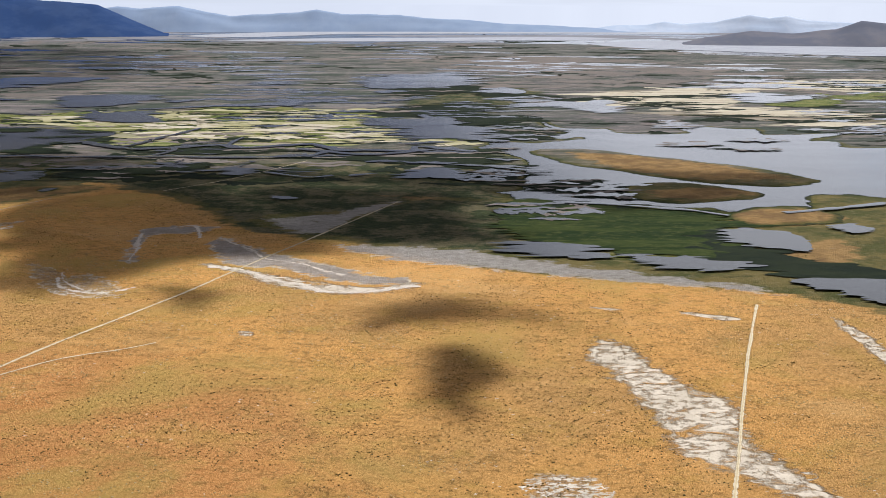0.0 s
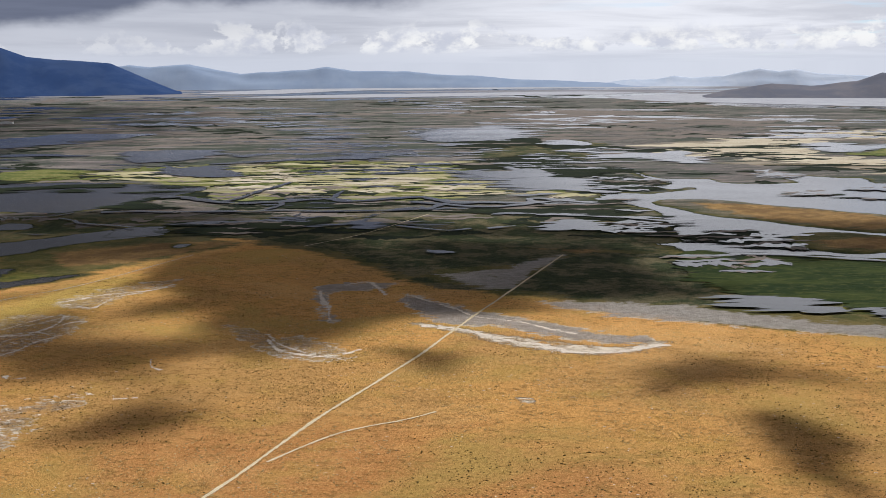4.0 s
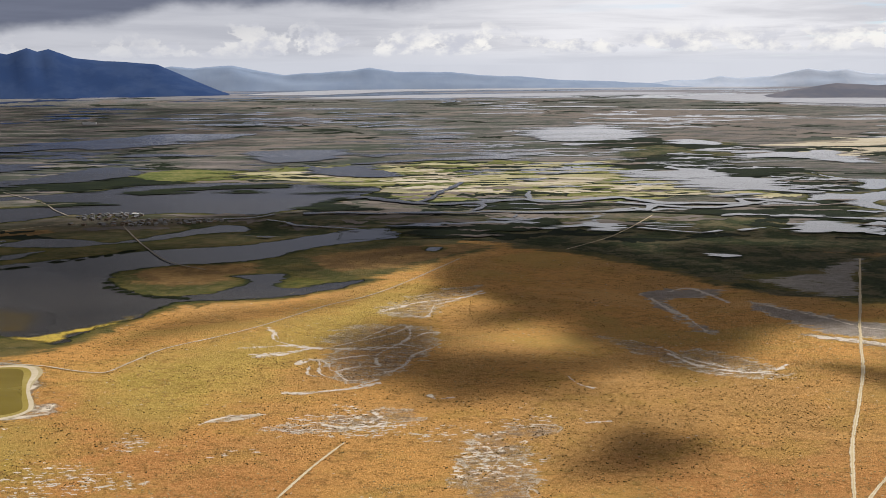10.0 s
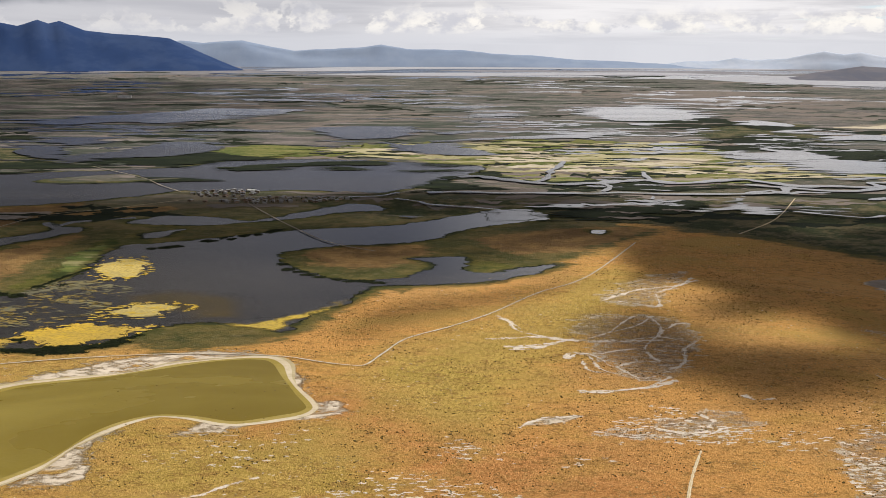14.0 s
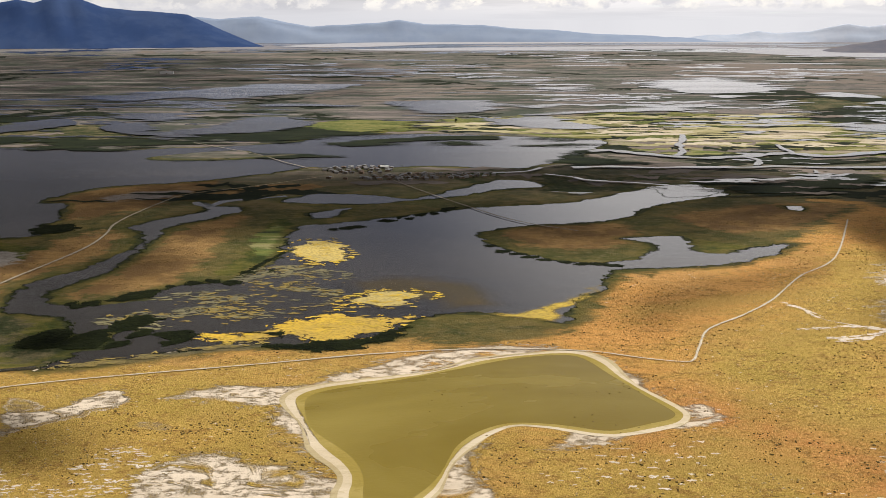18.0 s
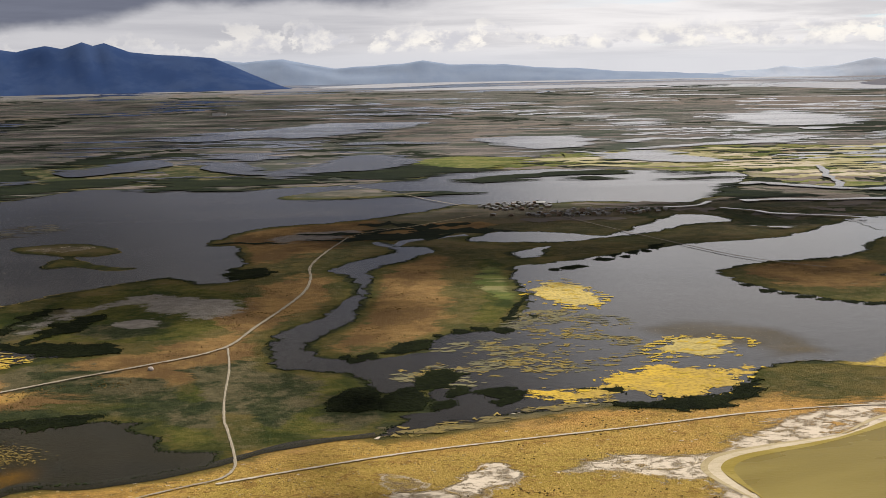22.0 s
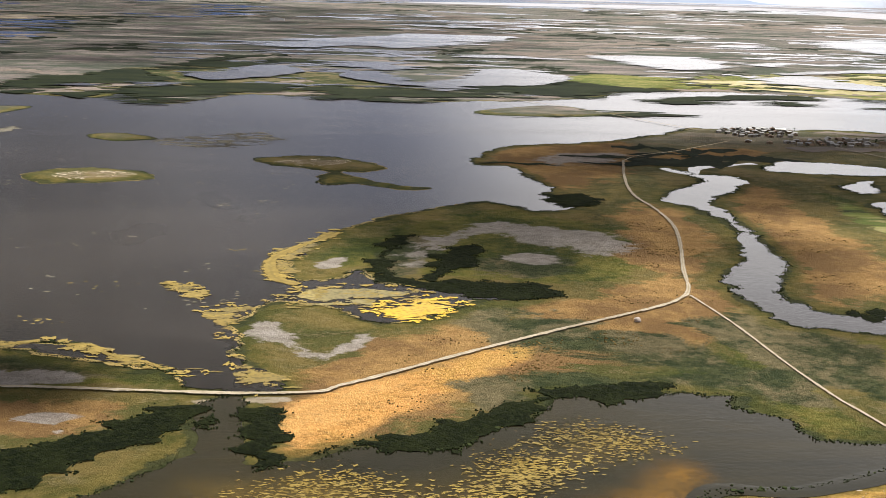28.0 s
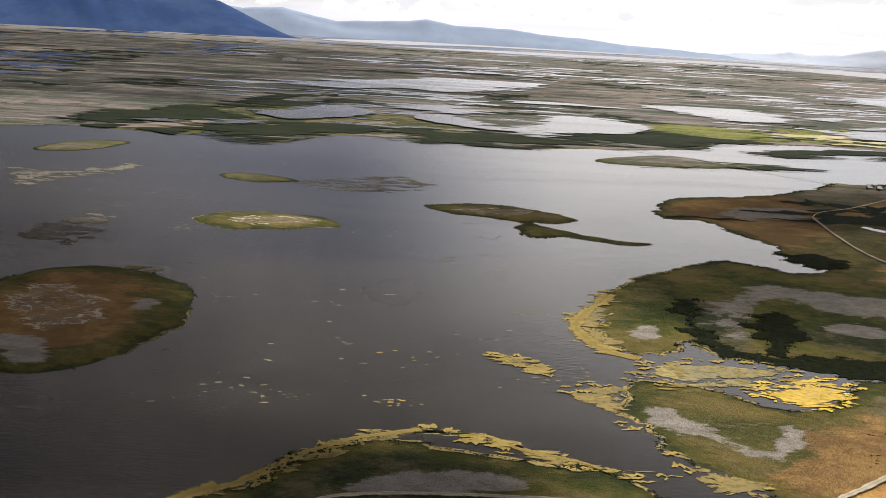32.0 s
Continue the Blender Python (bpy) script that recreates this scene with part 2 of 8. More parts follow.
REEDS.append(("reed_bed_k", [(-622.7, 377.5), (-623.7, 388.4), (-623.4, 392.7), (-618.3, 392.9), (-617.6, 384.1), (-617.4, 375.7), (-615.9, 370.8), (-620.8, 370.6)]))
REEDS.append(("reed_bed_l", [(-658.1, 373.9), (-651.2, 378.3), (-644.6, 385.1), (-637.1, 391.3), (-631.3, 392.3), (-633.1, 385.6), (-638, 376.8), (-646.4, 368.6), (-653.3, 361.2), (-659.2, 364.5)]))
REEDS.append(("reed_bed_m", [(-591.9, 469.3), (-581.1, 472.5), (-569.5, 467.6), (-563.2, 464.3), (-571.5, 460.1), (-576.2, 465.7), (-586.6, 467.3)]))
REEDS.append(("reed_bed_n", [(-609.5, 481.7), (-596.5, 471.3), (-584.7, 473.3), (-569.6, 469.1), (-569, 460.3), (-580.7, 459.6), (-597.6, 465.5)]))
REEDS.append(("reed_bed_s", [(-553.8, 583.3), (-545.1, 584.3), (-538.7, 575.4), (-546, 562.8), (-554.6, 567.2)]))
REEDS.append(("reed_bed_e", [(-480.8, 430.1), (-477.9, 437.8), (-472, 438.6), (-471.3, 431.8), (-476.6, 423.2), (-480.7, 422.4)]))
REEDS.append(("reed_bed_f", [(-466, 419.9), (-457.1, 422), (-453.2, 418.1), (-459.7, 414.7)]))
REEDS.append(("reed_bed_g", [(-441.1, 420.9), (-432, 422.5), (-434.4, 418.3)]))
REEDS.append(("reed_bed_v", [(-435.7, 409), (-422, 412.4), (-407.9, 416.4), (-400.5, 425.2), (-404.5, 410.9), (-412.5, 404.8), (-429.4, 405.4)]))
REEDS.append(("reed_bed_w", [(-631.4, 386.2), (-630.4, 388), (-628.7, 387), (-628.3, 384.3), (-630, 383.5)]))
REEDS.append(("reed_moat", [(-604.5, 515.2), (-599.4, 516.2), (-603.9, 496.8), (-604.9, 480.4), (-601.3, 473.6), (-605.2, 471.8), (-610, 479.6), (-608.7, 496)]))
REEDS.append(("reed_moat", [(-590.3, 502.2), (-582.9, 509.7), (-581.2, 497.9), (-588.2, 480.6), (-594.6, 472.3), (-594.1, 484.8)]))
REEDS.append(("reed_knot", [(-631.4, 386.2), (-630.4, 388.5), (-628.7, 387), (-628.7, 384.3), (-630.4, 384)]))
REEDS.append(("reed_clump", [(-481.3, 428.6), (-477.6, 437.5), (-472.7, 439.6), (-470.9, 434.3), (-473.5, 425.6), (-478.7, 421.7), (-480.5, 422.9)]))
REEDS.append(("reed_clump", [(-487.3, 420.3), (-483.1, 424.6), (-479.1, 420.2), (-477.6, 412.8), (-480.8, 406.5), (-489.8, 408)]))
REEDS.append(("reed_clump", [(-498, 423.3), (-492.3, 424.7), (-489.4, 417.7), (-489.8, 408), (-500.7, 408.2)]))
REEDS.append(("reed_clump", [(-465.7, 419.6), (-460.6, 421.4), (-458.1, 418.7), (-462.6, 415.1)]))
REEDS.append(("reed_clump", [(-462.6, 412.5), (-455.4, 417.2), (-458.3, 411), (-462.2, 408.6)]))
REEDS.append(("reed_clump", [(-472.2, 422.8), (-469.5, 425.1), (-469.6, 418.9), (-472.9, 415.6)]))
REEDS.append(("reed_clump", [(-477.2, 411.3), (-472.6, 413.8), (-473, 407.8), (-477.6, 406.5)]))
REEDS.append(("reed_clump", [(-430.4, 573.7), (-422.9, 580.8), (-426.1, 571.4)]))
REEDS.append(("reed_clump", [(-407.6, 599.4), (-402.4, 603.9), (-406.4, 595.8)]))
REEDS.append(("reed_clump", [(-388, 620.9), (-381.5, 624.6), (-387.4, 611.9)]))
REEDS.append(("reed_clump", [(-414.3, 593.8), (-411.1, 594.8), (-414.2, 589.2)]))
REEDS.append(("reed_clump", [(-400.8, 605.1), (-394, 609.7), (-397.4, 603.7)]))
REEDS.append(("reed_clump", [(-459.6, 478.6), (-455.2, 481.5), (-457.7, 475.6)]))
REEDS.append(("reed_clump", [(-447.5, 497.9), (-444.8, 497.8), (-447.2, 493.2)]))
REEDS.append(("reed_clump", [(-497.5, 453.8), (-493.2, 456.8), (-495.4, 448.9), (-497.6, 448.9)]))
REEDS.append(("reed_clump", [(-502, 453.9), (-499.3, 454.9), (-500.7, 450.5)]))
REEDS.append(("reed_clump", [(-491.2, 457.2), (-485.9, 466.1), (-479.2, 469.8), (-478.8, 462.2), (-484.8, 455.6), (-489.6, 455.7)]))
REEDS.append(("reed_clump", [(-446.5, 526.6), (-447.8, 516.5), (-454.8, 492.1), (-456.1, 492.2), (-449.5, 516.6)]))
THIN = []
THIN.append(("algae_tip", [(-744.7, 522.3), (-731.4, 530.1), (-727.9, 519.6), (-735.6, 518.1)]))
TRACKS = []
TRACKS.append(("village_track", [(-516.4, 658.5), (-507.6, 672.7), (-487.3, 689.5), (-456, 723)]))
TRACKS.append(("plain_track", [(-143.2, 266.2), (-137.3, 281.4), (-122.5, 323.4), (-98.3, 380.9), (-76, 442.4), (-59, 487.5), (-24.1, 581.1)]))
TRACKS.append(("fork_track", [(-132, 288.9), (-115.8, 310), (-98.6, 320.5), (-90.1, 327.3)]))
TRACKS.append(("salt_track", [(111.3, 372.4), (94.1, 320.3), (79.3, 271.8), (62.7, 216.9), (54.2, 188.2)]))
TRACKS.append(("faint_track", [(-260.8, 285.2), (-258.1, 294.7), (-253.6, 310.5), (-247.1, 328.3)]))
TRACKS.append(("marsh_track", [(-160.6, 614.9), (-129.1, 660.6), (-93, 740)]))
ROADS = []
ROADS.append(("side_road", [(-534.2, 464.6), (-529.7, 443.3), (-526, 417.6), (-523, 402), (-521, 395.6), (-516.8, 380.5), (-515.4, 372.4), (-517.3, 367.3), (-522.8, 363.9), (-530.4, 358.9), (-541.1, 350.5), (-554, 341.5), (-568.3, 331.8)]))
ROADS.append(("causeway_south", [(-414, 711), (-389.9, 655), (-373.7, 620.6), (-361.2, 595.6), (-349.1, 579.2), (-333.2, 565.2)]))
ROADS.append(("causeway_north", [(-560, 897), (-508, 833), (-482, 788), (-463, 758)]))
ROADS.append(("main_road", [(-704.5, 367.1), (-697.9, 375.3), (-690.3, 384.6), (-687.7, 390.6), (-683.8, 396.5), (-678.5, 398.7), (-670.2, 399.5), (-657.3, 399.5), (-644.3, 398.9), (-627, 398.4), (-613.8, 399.9), (-610.2, 402.9), (-600.6, 410.4), (-584.6, 423.8), (-566.4, 437.9), (-545.8, 453.2), (-537.9, 460.7), (-533.7, 468.8), (-530.7, 486.9), (-522.7, 531.6), (-522.4, 559.2), (-525.5, 586.6), (-522.7, 619.3), (-516.4, 658.5)]))
ROADS.append(("shore_track", [(-517.3, 364.9), (-508.4, 368.9), (-498.1, 373.3), (-481.9, 379.7), (-459.4, 386.3), (-433.8, 393), (-406.7, 400.9), (-378.4, 405), (-353.4, 403.1), (-338.3, 396.5), (-329.2, 393.5), (-326.1, 395.2), (-321.9, 406.8), (-315.6, 422.5), (-301.5, 437.8), (-287.9, 455.3), (-269.9, 485.3), (-247.3, 515.3), (-214.9, 590.5)]))
CREEKS = []
CREEKS.append(("ditch", [(-567.2, 348), (-560.7, 356.2), (-553.6, 364.9), (-543.5, 365.1), (-534, 368.3), (-524.4, 372.9), (-517.4, 376.8), (-503.8, 386.4), (-489.1, 391.4)]))
CREEKS.append(("creek_i", [(-503.9, 642.2), (-495, 629.3), (-488.5, 646.4), (-463.2, 658.3)]))
ZONES = []
ZONES.append(("dry", [(194.2, 320.6), (152.7, 361.6), (119, 392.1), (79.3, 404.7), (37.3, 420.9), (-8.1, 446.8), (-46.7, 478.3), (-99, 514.2), (-151.1, 593.5), (-213.6, 642.4), (-184.8, 638.9), (-221.5, 590.3), (-252.5, 547.1), (-311.4, 496.8), (-331.1, 484.4), (-344, 437), (-362.7, 415), (-392.3, 409.6), (-406.6, 409.8), (-443.8, 404.6), (-469.6, 391.8), (-486.9, 389.6), (-503.8, 384.5), (-518.3, 374.5), (-533.8, 367.2), (-553.3, 363.9), (-567, 347.5), (-586.7, 332.8), (-545.8, 257.1), (74.3, 108.5)]))
ZONES.append(("green", [(35.7, 585.3), (80.8, 576.8), (144.5, 552.3), (134.4, 501.6), (112.2, 432.8), (74.5, 442.9), (69, 470.4), (42.5, 482.2), (26.1, 514.7)]))
ZONES.append(("dark", [(-380, 739), (-241, 726), (-145, 721), (-67, 701), (27, 786), (45.2, 633.2), (30, 594.3), (-7.5, 594.1), (-58.4, 603.2), (-77.4, 556.1), (-87.2, 543.5), (-103, 535.8), (-155.7, 612.3), (-235.7, 657.5), (-347.9, 675.2)]))
ZONES.append(("dark", [(-103, 535.8), (-81.7, 507.5), (-59.1, 498.3), (-25.4, 572.9), (4.9, 585.2), (35, 573.2), (29, 470.2), (-5.9, 464.4), (-36.8, 481.9), (-58.7, 494.4), (-91.7, 503.4)]))
ZONES.append(("yellow", [(-351, 1054), (-250, 1101), (-143, 1091), (-78, 978), (-78, 827), (-160, 786), (-257, 824), (-325, 941)]))
ZONES.append(("yellow", [(208, 742), (253, 729), (300, 703), (280.4, 655.7), (247.6, 660), (226, 703)]))
ZONES.append(("pale", [(-281, 959), (-148, 1004), (-78, 881), (-157, 833), (-257, 876)]))
ZONES.append(("tan", [(-497.7, 559.8), (-489.1, 592.2), (-475.4, 609.3), (-474.3, 542.5), (-474.2, 493.3), (-483.3, 474), (-500.4, 460.4), (-509.5, 465.2), (-500, 495.7)]))
ZONES.append(("green", [(-459.7, 594.8), (-451.7, 587.8), (-447.6, 530.6), (-454.4, 498.7), (-464.3, 492.4), (-459.6, 550.6)]))
ZONES.append(("tan", [(-617.8, 392.2), (-609.8, 397.6), (-590.3, 411), (-567.6, 428.2), (-538.2, 453.7), (-536.1, 437.2), (-569.1, 415.2), (-590.6, 393.6), (-604.8, 379.3), (-614.5, 373.4)]))
ZONES.append(("tan", [(-611.3, 415.8), (-605.7, 429.3), (-589.9, 433.8), (-564.6, 453.1), (-536.7, 466.3), (-545.6, 454.5), (-566.2, 439.8), (-590.1, 421.8), (-610.3, 404.2)]))
ZONES.append(("tan", [(-513.7, 652), (-486.6, 692.8), (-452, 703), (-455, 674.3), (-495.7, 651.7)]))
ZONES.append(("tan", [(-543.5, 512.5), (-525.5, 524.2), (-531.4, 486.8), (-536.2, 481.1), (-544.1, 500)]))
ZONES.append(("tan", [(-536.5, 549.1), (-526.3, 568.2), (-513.5, 556.4), (-518.1, 504.7), (-529.8, 484.5), (-539.6, 485.4)]))
ZONES.append(("mud", [(-554.2, 653.3), (-538.1, 674.3), (-514.6, 673.2), (-522.5, 653.5), (-546.1, 644.9)]))
ZONES.append(("tan", [(146.2, 547.6), (181, 557.2), (200.2, 537.1), (173.4, 515.3), (146.1, 515.2)]))
ZONES.append(("tan", [(-47.8, 632.8), (-1.4, 654.3), (21.9, 633.1), (5, 594.2), (-32.3, 590.4)]))
ZONES.append(("green", [(-536.8, 448.8), (-528.8, 434.1), (-522.5, 403.4), (-521.6, 384.1), (-532.6, 383.1), (-536.3, 391.4), (-540.2, 401.2), (-541.1, 405.1), (-552.8, 407.3), (-570.5, 403.6), (-559, 412.7), (-541.5, 419.8)]))
ZONES.append(("green", [(-524.5, 433.7), (-497.3, 434), (-492, 422.3), (-479.9, 409), (-489.1, 391.4), (-503.9, 387.4), (-514.9, 384.9), (-520.1, 404.1)]))
ZONES.append(("dark", [(-504.7, 410.7), (-492, 426.7), (-477.8, 421.2), (-477.4, 408.8), (-489.1, 393.1), (-499.5, 399)]))
ZONES.append(("dark", [(-589.3, 405), (-573.2, 411.5), (-542.4, 413.3), (-527.2, 412.3), (-522.6, 393.6), (-540.2, 401.7), (-553.3, 406.3), (-570.9, 396.7), (-582.5, 387.5)]))
ZONES.append(("mud", [(-600.2, 487.8), (-597.6, 507.6), (-588.2, 523.9), (-571.3, 535.8), (-555.6, 528.4), (-539.8, 516.1), (-549.2, 505.6), (-564.2, 507.4), (-575.2, 526.6), (-588.3, 515), (-596, 489.8)]))
ZONES.append(("mud", [(-576.3, 495.5), (-567.8, 501), (-561.8, 494.4), (-568.8, 489.3)]))
ZONES.append(("mud", [(-622.8, 487.6), (-616.2, 493.8), (-617, 485.3), (-620.9, 482.3)]))
ZONES.append(("green", [(-622.5, 484.9), (-613.3, 516), (-594.6, 539.6), (-569.8, 558.5), (-553.7, 543.7), (-525.6, 531.3), (-539.4, 486.2), (-562.1, 474), (-589.1, 477), (-602.8, 481.1), (-611.4, 485.8)]))
ZONES.append(("dark", [(-608.3, 480.6), (-606.5, 503.7), (-599.3, 520.8), (-600.4, 498.1), (-598.7, 481.4), (-603.9, 473.3)]))
ZONES.append(("mud", [(-631.1, 433), (-628.8, 438), (-625.7, 438.2), (-622.2, 429), (-615.6, 419), (-608, 431.3), (-606.2, 429.3), (-611.5, 419), (-614.5, 414.4), (-617.8, 417.3), (-623, 424.8), (-627.6, 426.6)]))
ZONES.append(("dry", [(-617.9, 393.4), (-600.5, 409), (-584.6, 422.1), (-566.7, 435.3), (-608.2, 378.1), (-615.4, 373.4), (-616.9, 375.7)]))
ZONES.append(("mud", [(-669.7, 404.4), (-665.2, 408.3), (-660.6, 406.6), (-656.8, 404), (-663, 402), (-668.3, 400.6)]))
ZONES.append(("tan", [(-675.8, 395.5), (-657.1, 396), (-642.6, 394.7), (-645.2, 387.3), (-651.1, 380.4), (-660.4, 380), (-672.2, 377.3)]))
ZONES.append(("mud", [(-660.7, 385.5), (-658.3, 388.6), (-652.2, 389.3), (-649.8, 387.6), (-653.7, 385.8), (-651.6, 380.8), (-653.8, 384.7)]))
ZONES.append(("mud", [(-682, 399.9), (-673.5, 407.3), (-668.7, 406.7), (-660.5, 407.8), (-655.2, 404.3), (-665.7, 402.1)]))
ZONES.append(("green", [(-694.6, 397.1), (-685.1, 411.4), (-671.8, 420.5), (-661.2, 421.5), (-651.3, 415.6), (-642.4, 407.9), (-635.7, 401.7)]))
ZONES.append(("tan", [(-757.8, 497.3), (-753.2, 514.6), (-740.7, 517.1), (-731.9, 507.3), (-727.6, 483.2), (-730.2, 466.2), (-737.7, 455.9), (-748.5, 463.5), (-758.7, 474)]))
ZONES.append(("mud", [(-748.5, 463.5), (-742.3, 460.7), (-736.2, 454.4), (-737.1, 447.6), (-743.8, 450)]))
ZONES.append(("mud", [(-730.3, 489.7), (-727.9, 495), (-724.5, 490.7), (-726.7, 484.3)]))
ZONES.append(("salt", [(49.6, 331.9), (56.7, 320.2), (65.8, 289.4), (76.6, 276), (72.7, 248.8), (82.8, 226.1), (84.5, 213.4), (66, 229.7), (57.2, 245.2), (54.7, 271.7), (46, 311.9)]))
ZONES.append(("salt", [(-98.1, 436.1), (-75, 420.6), (-48.5, 404.3), (-26.4, 397.5), (-9.5, 402.7), (-19.7, 390.8), (-46.9, 390.7), (-73.4, 411.3)]))
ZONES.append(("mud", [(-104.5, 487.9), (-82.4, 464.1), (-62.2, 442.4), (-42, 427.4), (-13.9, 406.2), (-30.8, 400), (-59.5, 422.5), (-89.5, 437.2)]))
ZONES.append(("mud", [(-43.4, 470), (3.9, 462.1), (39, 440.7), (91.6, 411.9), (121.8, 394.6), (118.3, 389.6), (89.4, 401.3), (47.8, 413.5), (3.7, 432.5), (-32.2, 451)]))
ZONES.append(("mud", [(-85.5, 528.5), (-56, 546.7), (-24.1, 579.8), (-45.8, 528.7), (-60, 497)]))
ZONES.append(("mud", [(-131.4, 437), (-140.7, 487.7), (-140.7, 507.2), (-123.5, 514.1), (-104.5, 514.2), (-119.8, 498), (-135.5, 487.8), (-129.6, 447.4)]))
ZONES.append(("crust", [(-151.6, 408.4), (-133.3, 413), (-123.2, 393.8), (-131.7, 387.2)]))
ZONES.append(("salt", [(51, 370), (62.3, 366.4), (58.2, 364.9)]))
ZONES.append(("salt", [(81.4, 363.5), (100.9, 355.9), (96.2, 352.4), (86, 357.9)]))
ZONES.append(("salt", [(-67.8, 340.2), (-61.2, 339), (-61.9, 332.8)]))
ZONES.append(("salt", [(132.4, 358), (136.5, 338.3), (136.4, 320.4), (135.5, 289.6), (132, 309.5), (131, 338.2)]))
ZONES.append(("crust", [(18.2, 223), (27.6, 229), (34.4, 223.1), (28.4, 214.6), (21.2, 214.6)]))
ZONES.append(("crust", [(-256.7, 397.8), (-260.3, 445.4), (-232.1, 450.5), (-226.1, 429.4), (-235.4, 400.5), (-246.9, 378.7)]))
ZONES.append(("crust", [(-245.4, 479.2), (-227.3, 510.9), (-206, 522), (-221.7, 493.9), (-231.1, 465.9)]))
ZONES.append(("crust", [(-268.5, 339.9), (-257.4, 344.4), (-237.4, 356.3), (-228.6, 346.1), (-244.6, 340.3), (-259, 337.4)]))
ZONES.append(("crust", [(-218.5, 292.3), (-216.7, 325.5), (-203.9, 329.5), (-202.3, 305.7), (-205.9, 288.9)]))
ZONES.append(("crust", [(-169.3, 435.6), (-147, 411.8), (-129, 390.8), (-119.8, 385.5), (-134, 383.4), (-150.8, 398)]))
ZONES.append(("salt", [(-285.8, 345.1), (-277.3, 350.7), (-270.6, 352), (-276.4, 347.2)]))
ZONES.append(("crust", [(-214.2, 334.1), (-193.5, 340.5), (-195.1, 333.7), (-211.1, 329.7)]))
ZONES.append(("crust", [(-493.5, 339.6), (-477.1, 357.1), (-463.5, 369.1), (-461.6, 363.2), (-475.3, 350.8), (-486.4, 337.8), (-491.7, 335.1), (-500.4, 331.1)]))
ZONES.append(("salt", [(-484.3, 358), (-475.3, 360), (-465.5, 372.8), (-463.4, 369.9), (-461, 365.6), (-473.9, 355), (-481.6, 344.2), (-489.9, 339.5), (-502.2, 338.1), (-488.8, 343.5), (-479.3, 349.5)]))
ZONES.append(("crust", [(-486.8, 368.5), (-479.8, 365.4), (-477.4, 358.9), (-483.3, 359.2)]))
ZONES.append(("crust", [(-454.9, 354), (-445.2, 351.1), (-447.8, 348.3), (-452.9, 350.4)]))
ZONES.append(("pale", [(-636.1, 395), (-628.8, 396.7), (-617.5, 397.7), (-619.1, 395.4), (-628.3, 393.9)]))
ZONES.append(("grass", [(-581.9, 324.1), (-565.4, 343.3), (-552, 359.3), (-517.7, 368.9), (-487.1, 384.1), (-445.2, 398.3), (-407.6, 404), (-392.7, 403), (-356.6, 387.7), (-349.6, 346.2), (-379.5, 313.7), (-424.4, 286.4), (-472.4, 286.1)]))
ZONES.append(("grass", [(-334.4, 397.9), (-301.6, 429.4), (-257.3, 504.8), (-230.2, 537.9), (-228.5, 485.9), (-269.6, 398.6), (-289.4, 342.3), (-316.4, 350), (-329.5, 376.8)]))
ZONES.append(("red", [(-394, 362.9), (-335.2, 378.1), (-292.7, 350.1), (-253.1, 322.2), (-251.3, 286.6), (-265.1, 259.4), (-331.3, 260.4)]))
ZONES.append(("red", [(-182, 308.7), (-91.9, 317.1), (-40.5, 280.1), (-30, 241.7), (-32.4, 188.1), (-115.7, 188)]))
ZONES.append(("red", [(-600.1, 394.3), (-568.1, 424.1), (-536.8, 448.8), (-532.3, 433.8), (-552.5, 419.2), (-569.7, 410.7), (-585.6, 400.2)]))
ZONES.append(("red", [(-476.8, 607.9), (-462.2, 615.2), (-473.6, 529), (-483.6, 490.6), (-498.7, 469), (-504.7, 483.6), (-493.9, 527.1)]))
ZONES.append(("red", [(-756.7, 497.5), (-750.4, 514), (-735.6, 512.2), (-729.7, 492.2), (-731.2, 466), (-742.5, 464.4)]))
ZONES.append(("pale", [(425, 1516), (626, 1553), (680, 1444), (506, 1373)]))
ZONES.append(("pale", [(206, 1088), (303, 1139), (375, 1090), (409, 1008), (361, 973), (273, 1022)]))
ZONES.append(("pale", [(149, 1342), (262, 1390), (322, 1344), (245, 1300)]))
ZONES.append(("pale", [(-280, 1142), (-218, 1110), (-163, 1130), (-102, 1069), (-166, 1037), (-248, 1055)]))
ZONES.append(("pale", [(-155, 868), (-111, 891), (-65, 880), (-113, 837)]))
ZONES.append(("pale", [(-1313, 1863), (-1245, 1893), (-1187, 1969), (-1088, 1913), (-1149, 1841), (-1242, 1683)]))
ZONES.append(("green", [(-491, 986), (-439, 1006), (-391, 986), (-404, 945), (-442, 962)]))
ZONES.append(("dark", [(-826, 1014), (-756, 1069), (-655, 1022), (-574, 911), (-630, 888), (-704, 888), (-757, 838), (-820, 826)]))
ZONES.append(("dark", [(-24, 1382), (90, 1439), (122, 1290), (37, 1085), (-36, 1092)]))
ZONES.append(("dark", [(-198, 733), (-111, 728), (-28, 710), (21.9, 662.4), (8, 624), (-79.3, 628.7), (-166.6, 662.7)]))
ZONES.append(("dark", [(-98.9, 603.2), (-29, 599.6), (-23.1, 575.3), (-70.5, 548.5), (-92.9, 563.7)]))
ZONES.append(("salt", [(-450.6, 369.8), (-437.7, 376.4), (-423.9, 376.7), (-411.8, 386), (-398.9, 396.9), (-378.8, 407.8), (-360.2, 404.5), (-377.8, 392.9), (-399.5, 380.7), (-420.7, 369.1), (-419.5, 358.4), (-412.4, 344.2), (-406.1, 331.4), (-405, 315.9), (-407.3, 321.2), (-407.8, 328.4), (-414.5, 337.5), (-424.5, 352.7), (-423.3, 363.4), (-434.3, 364.8)]))
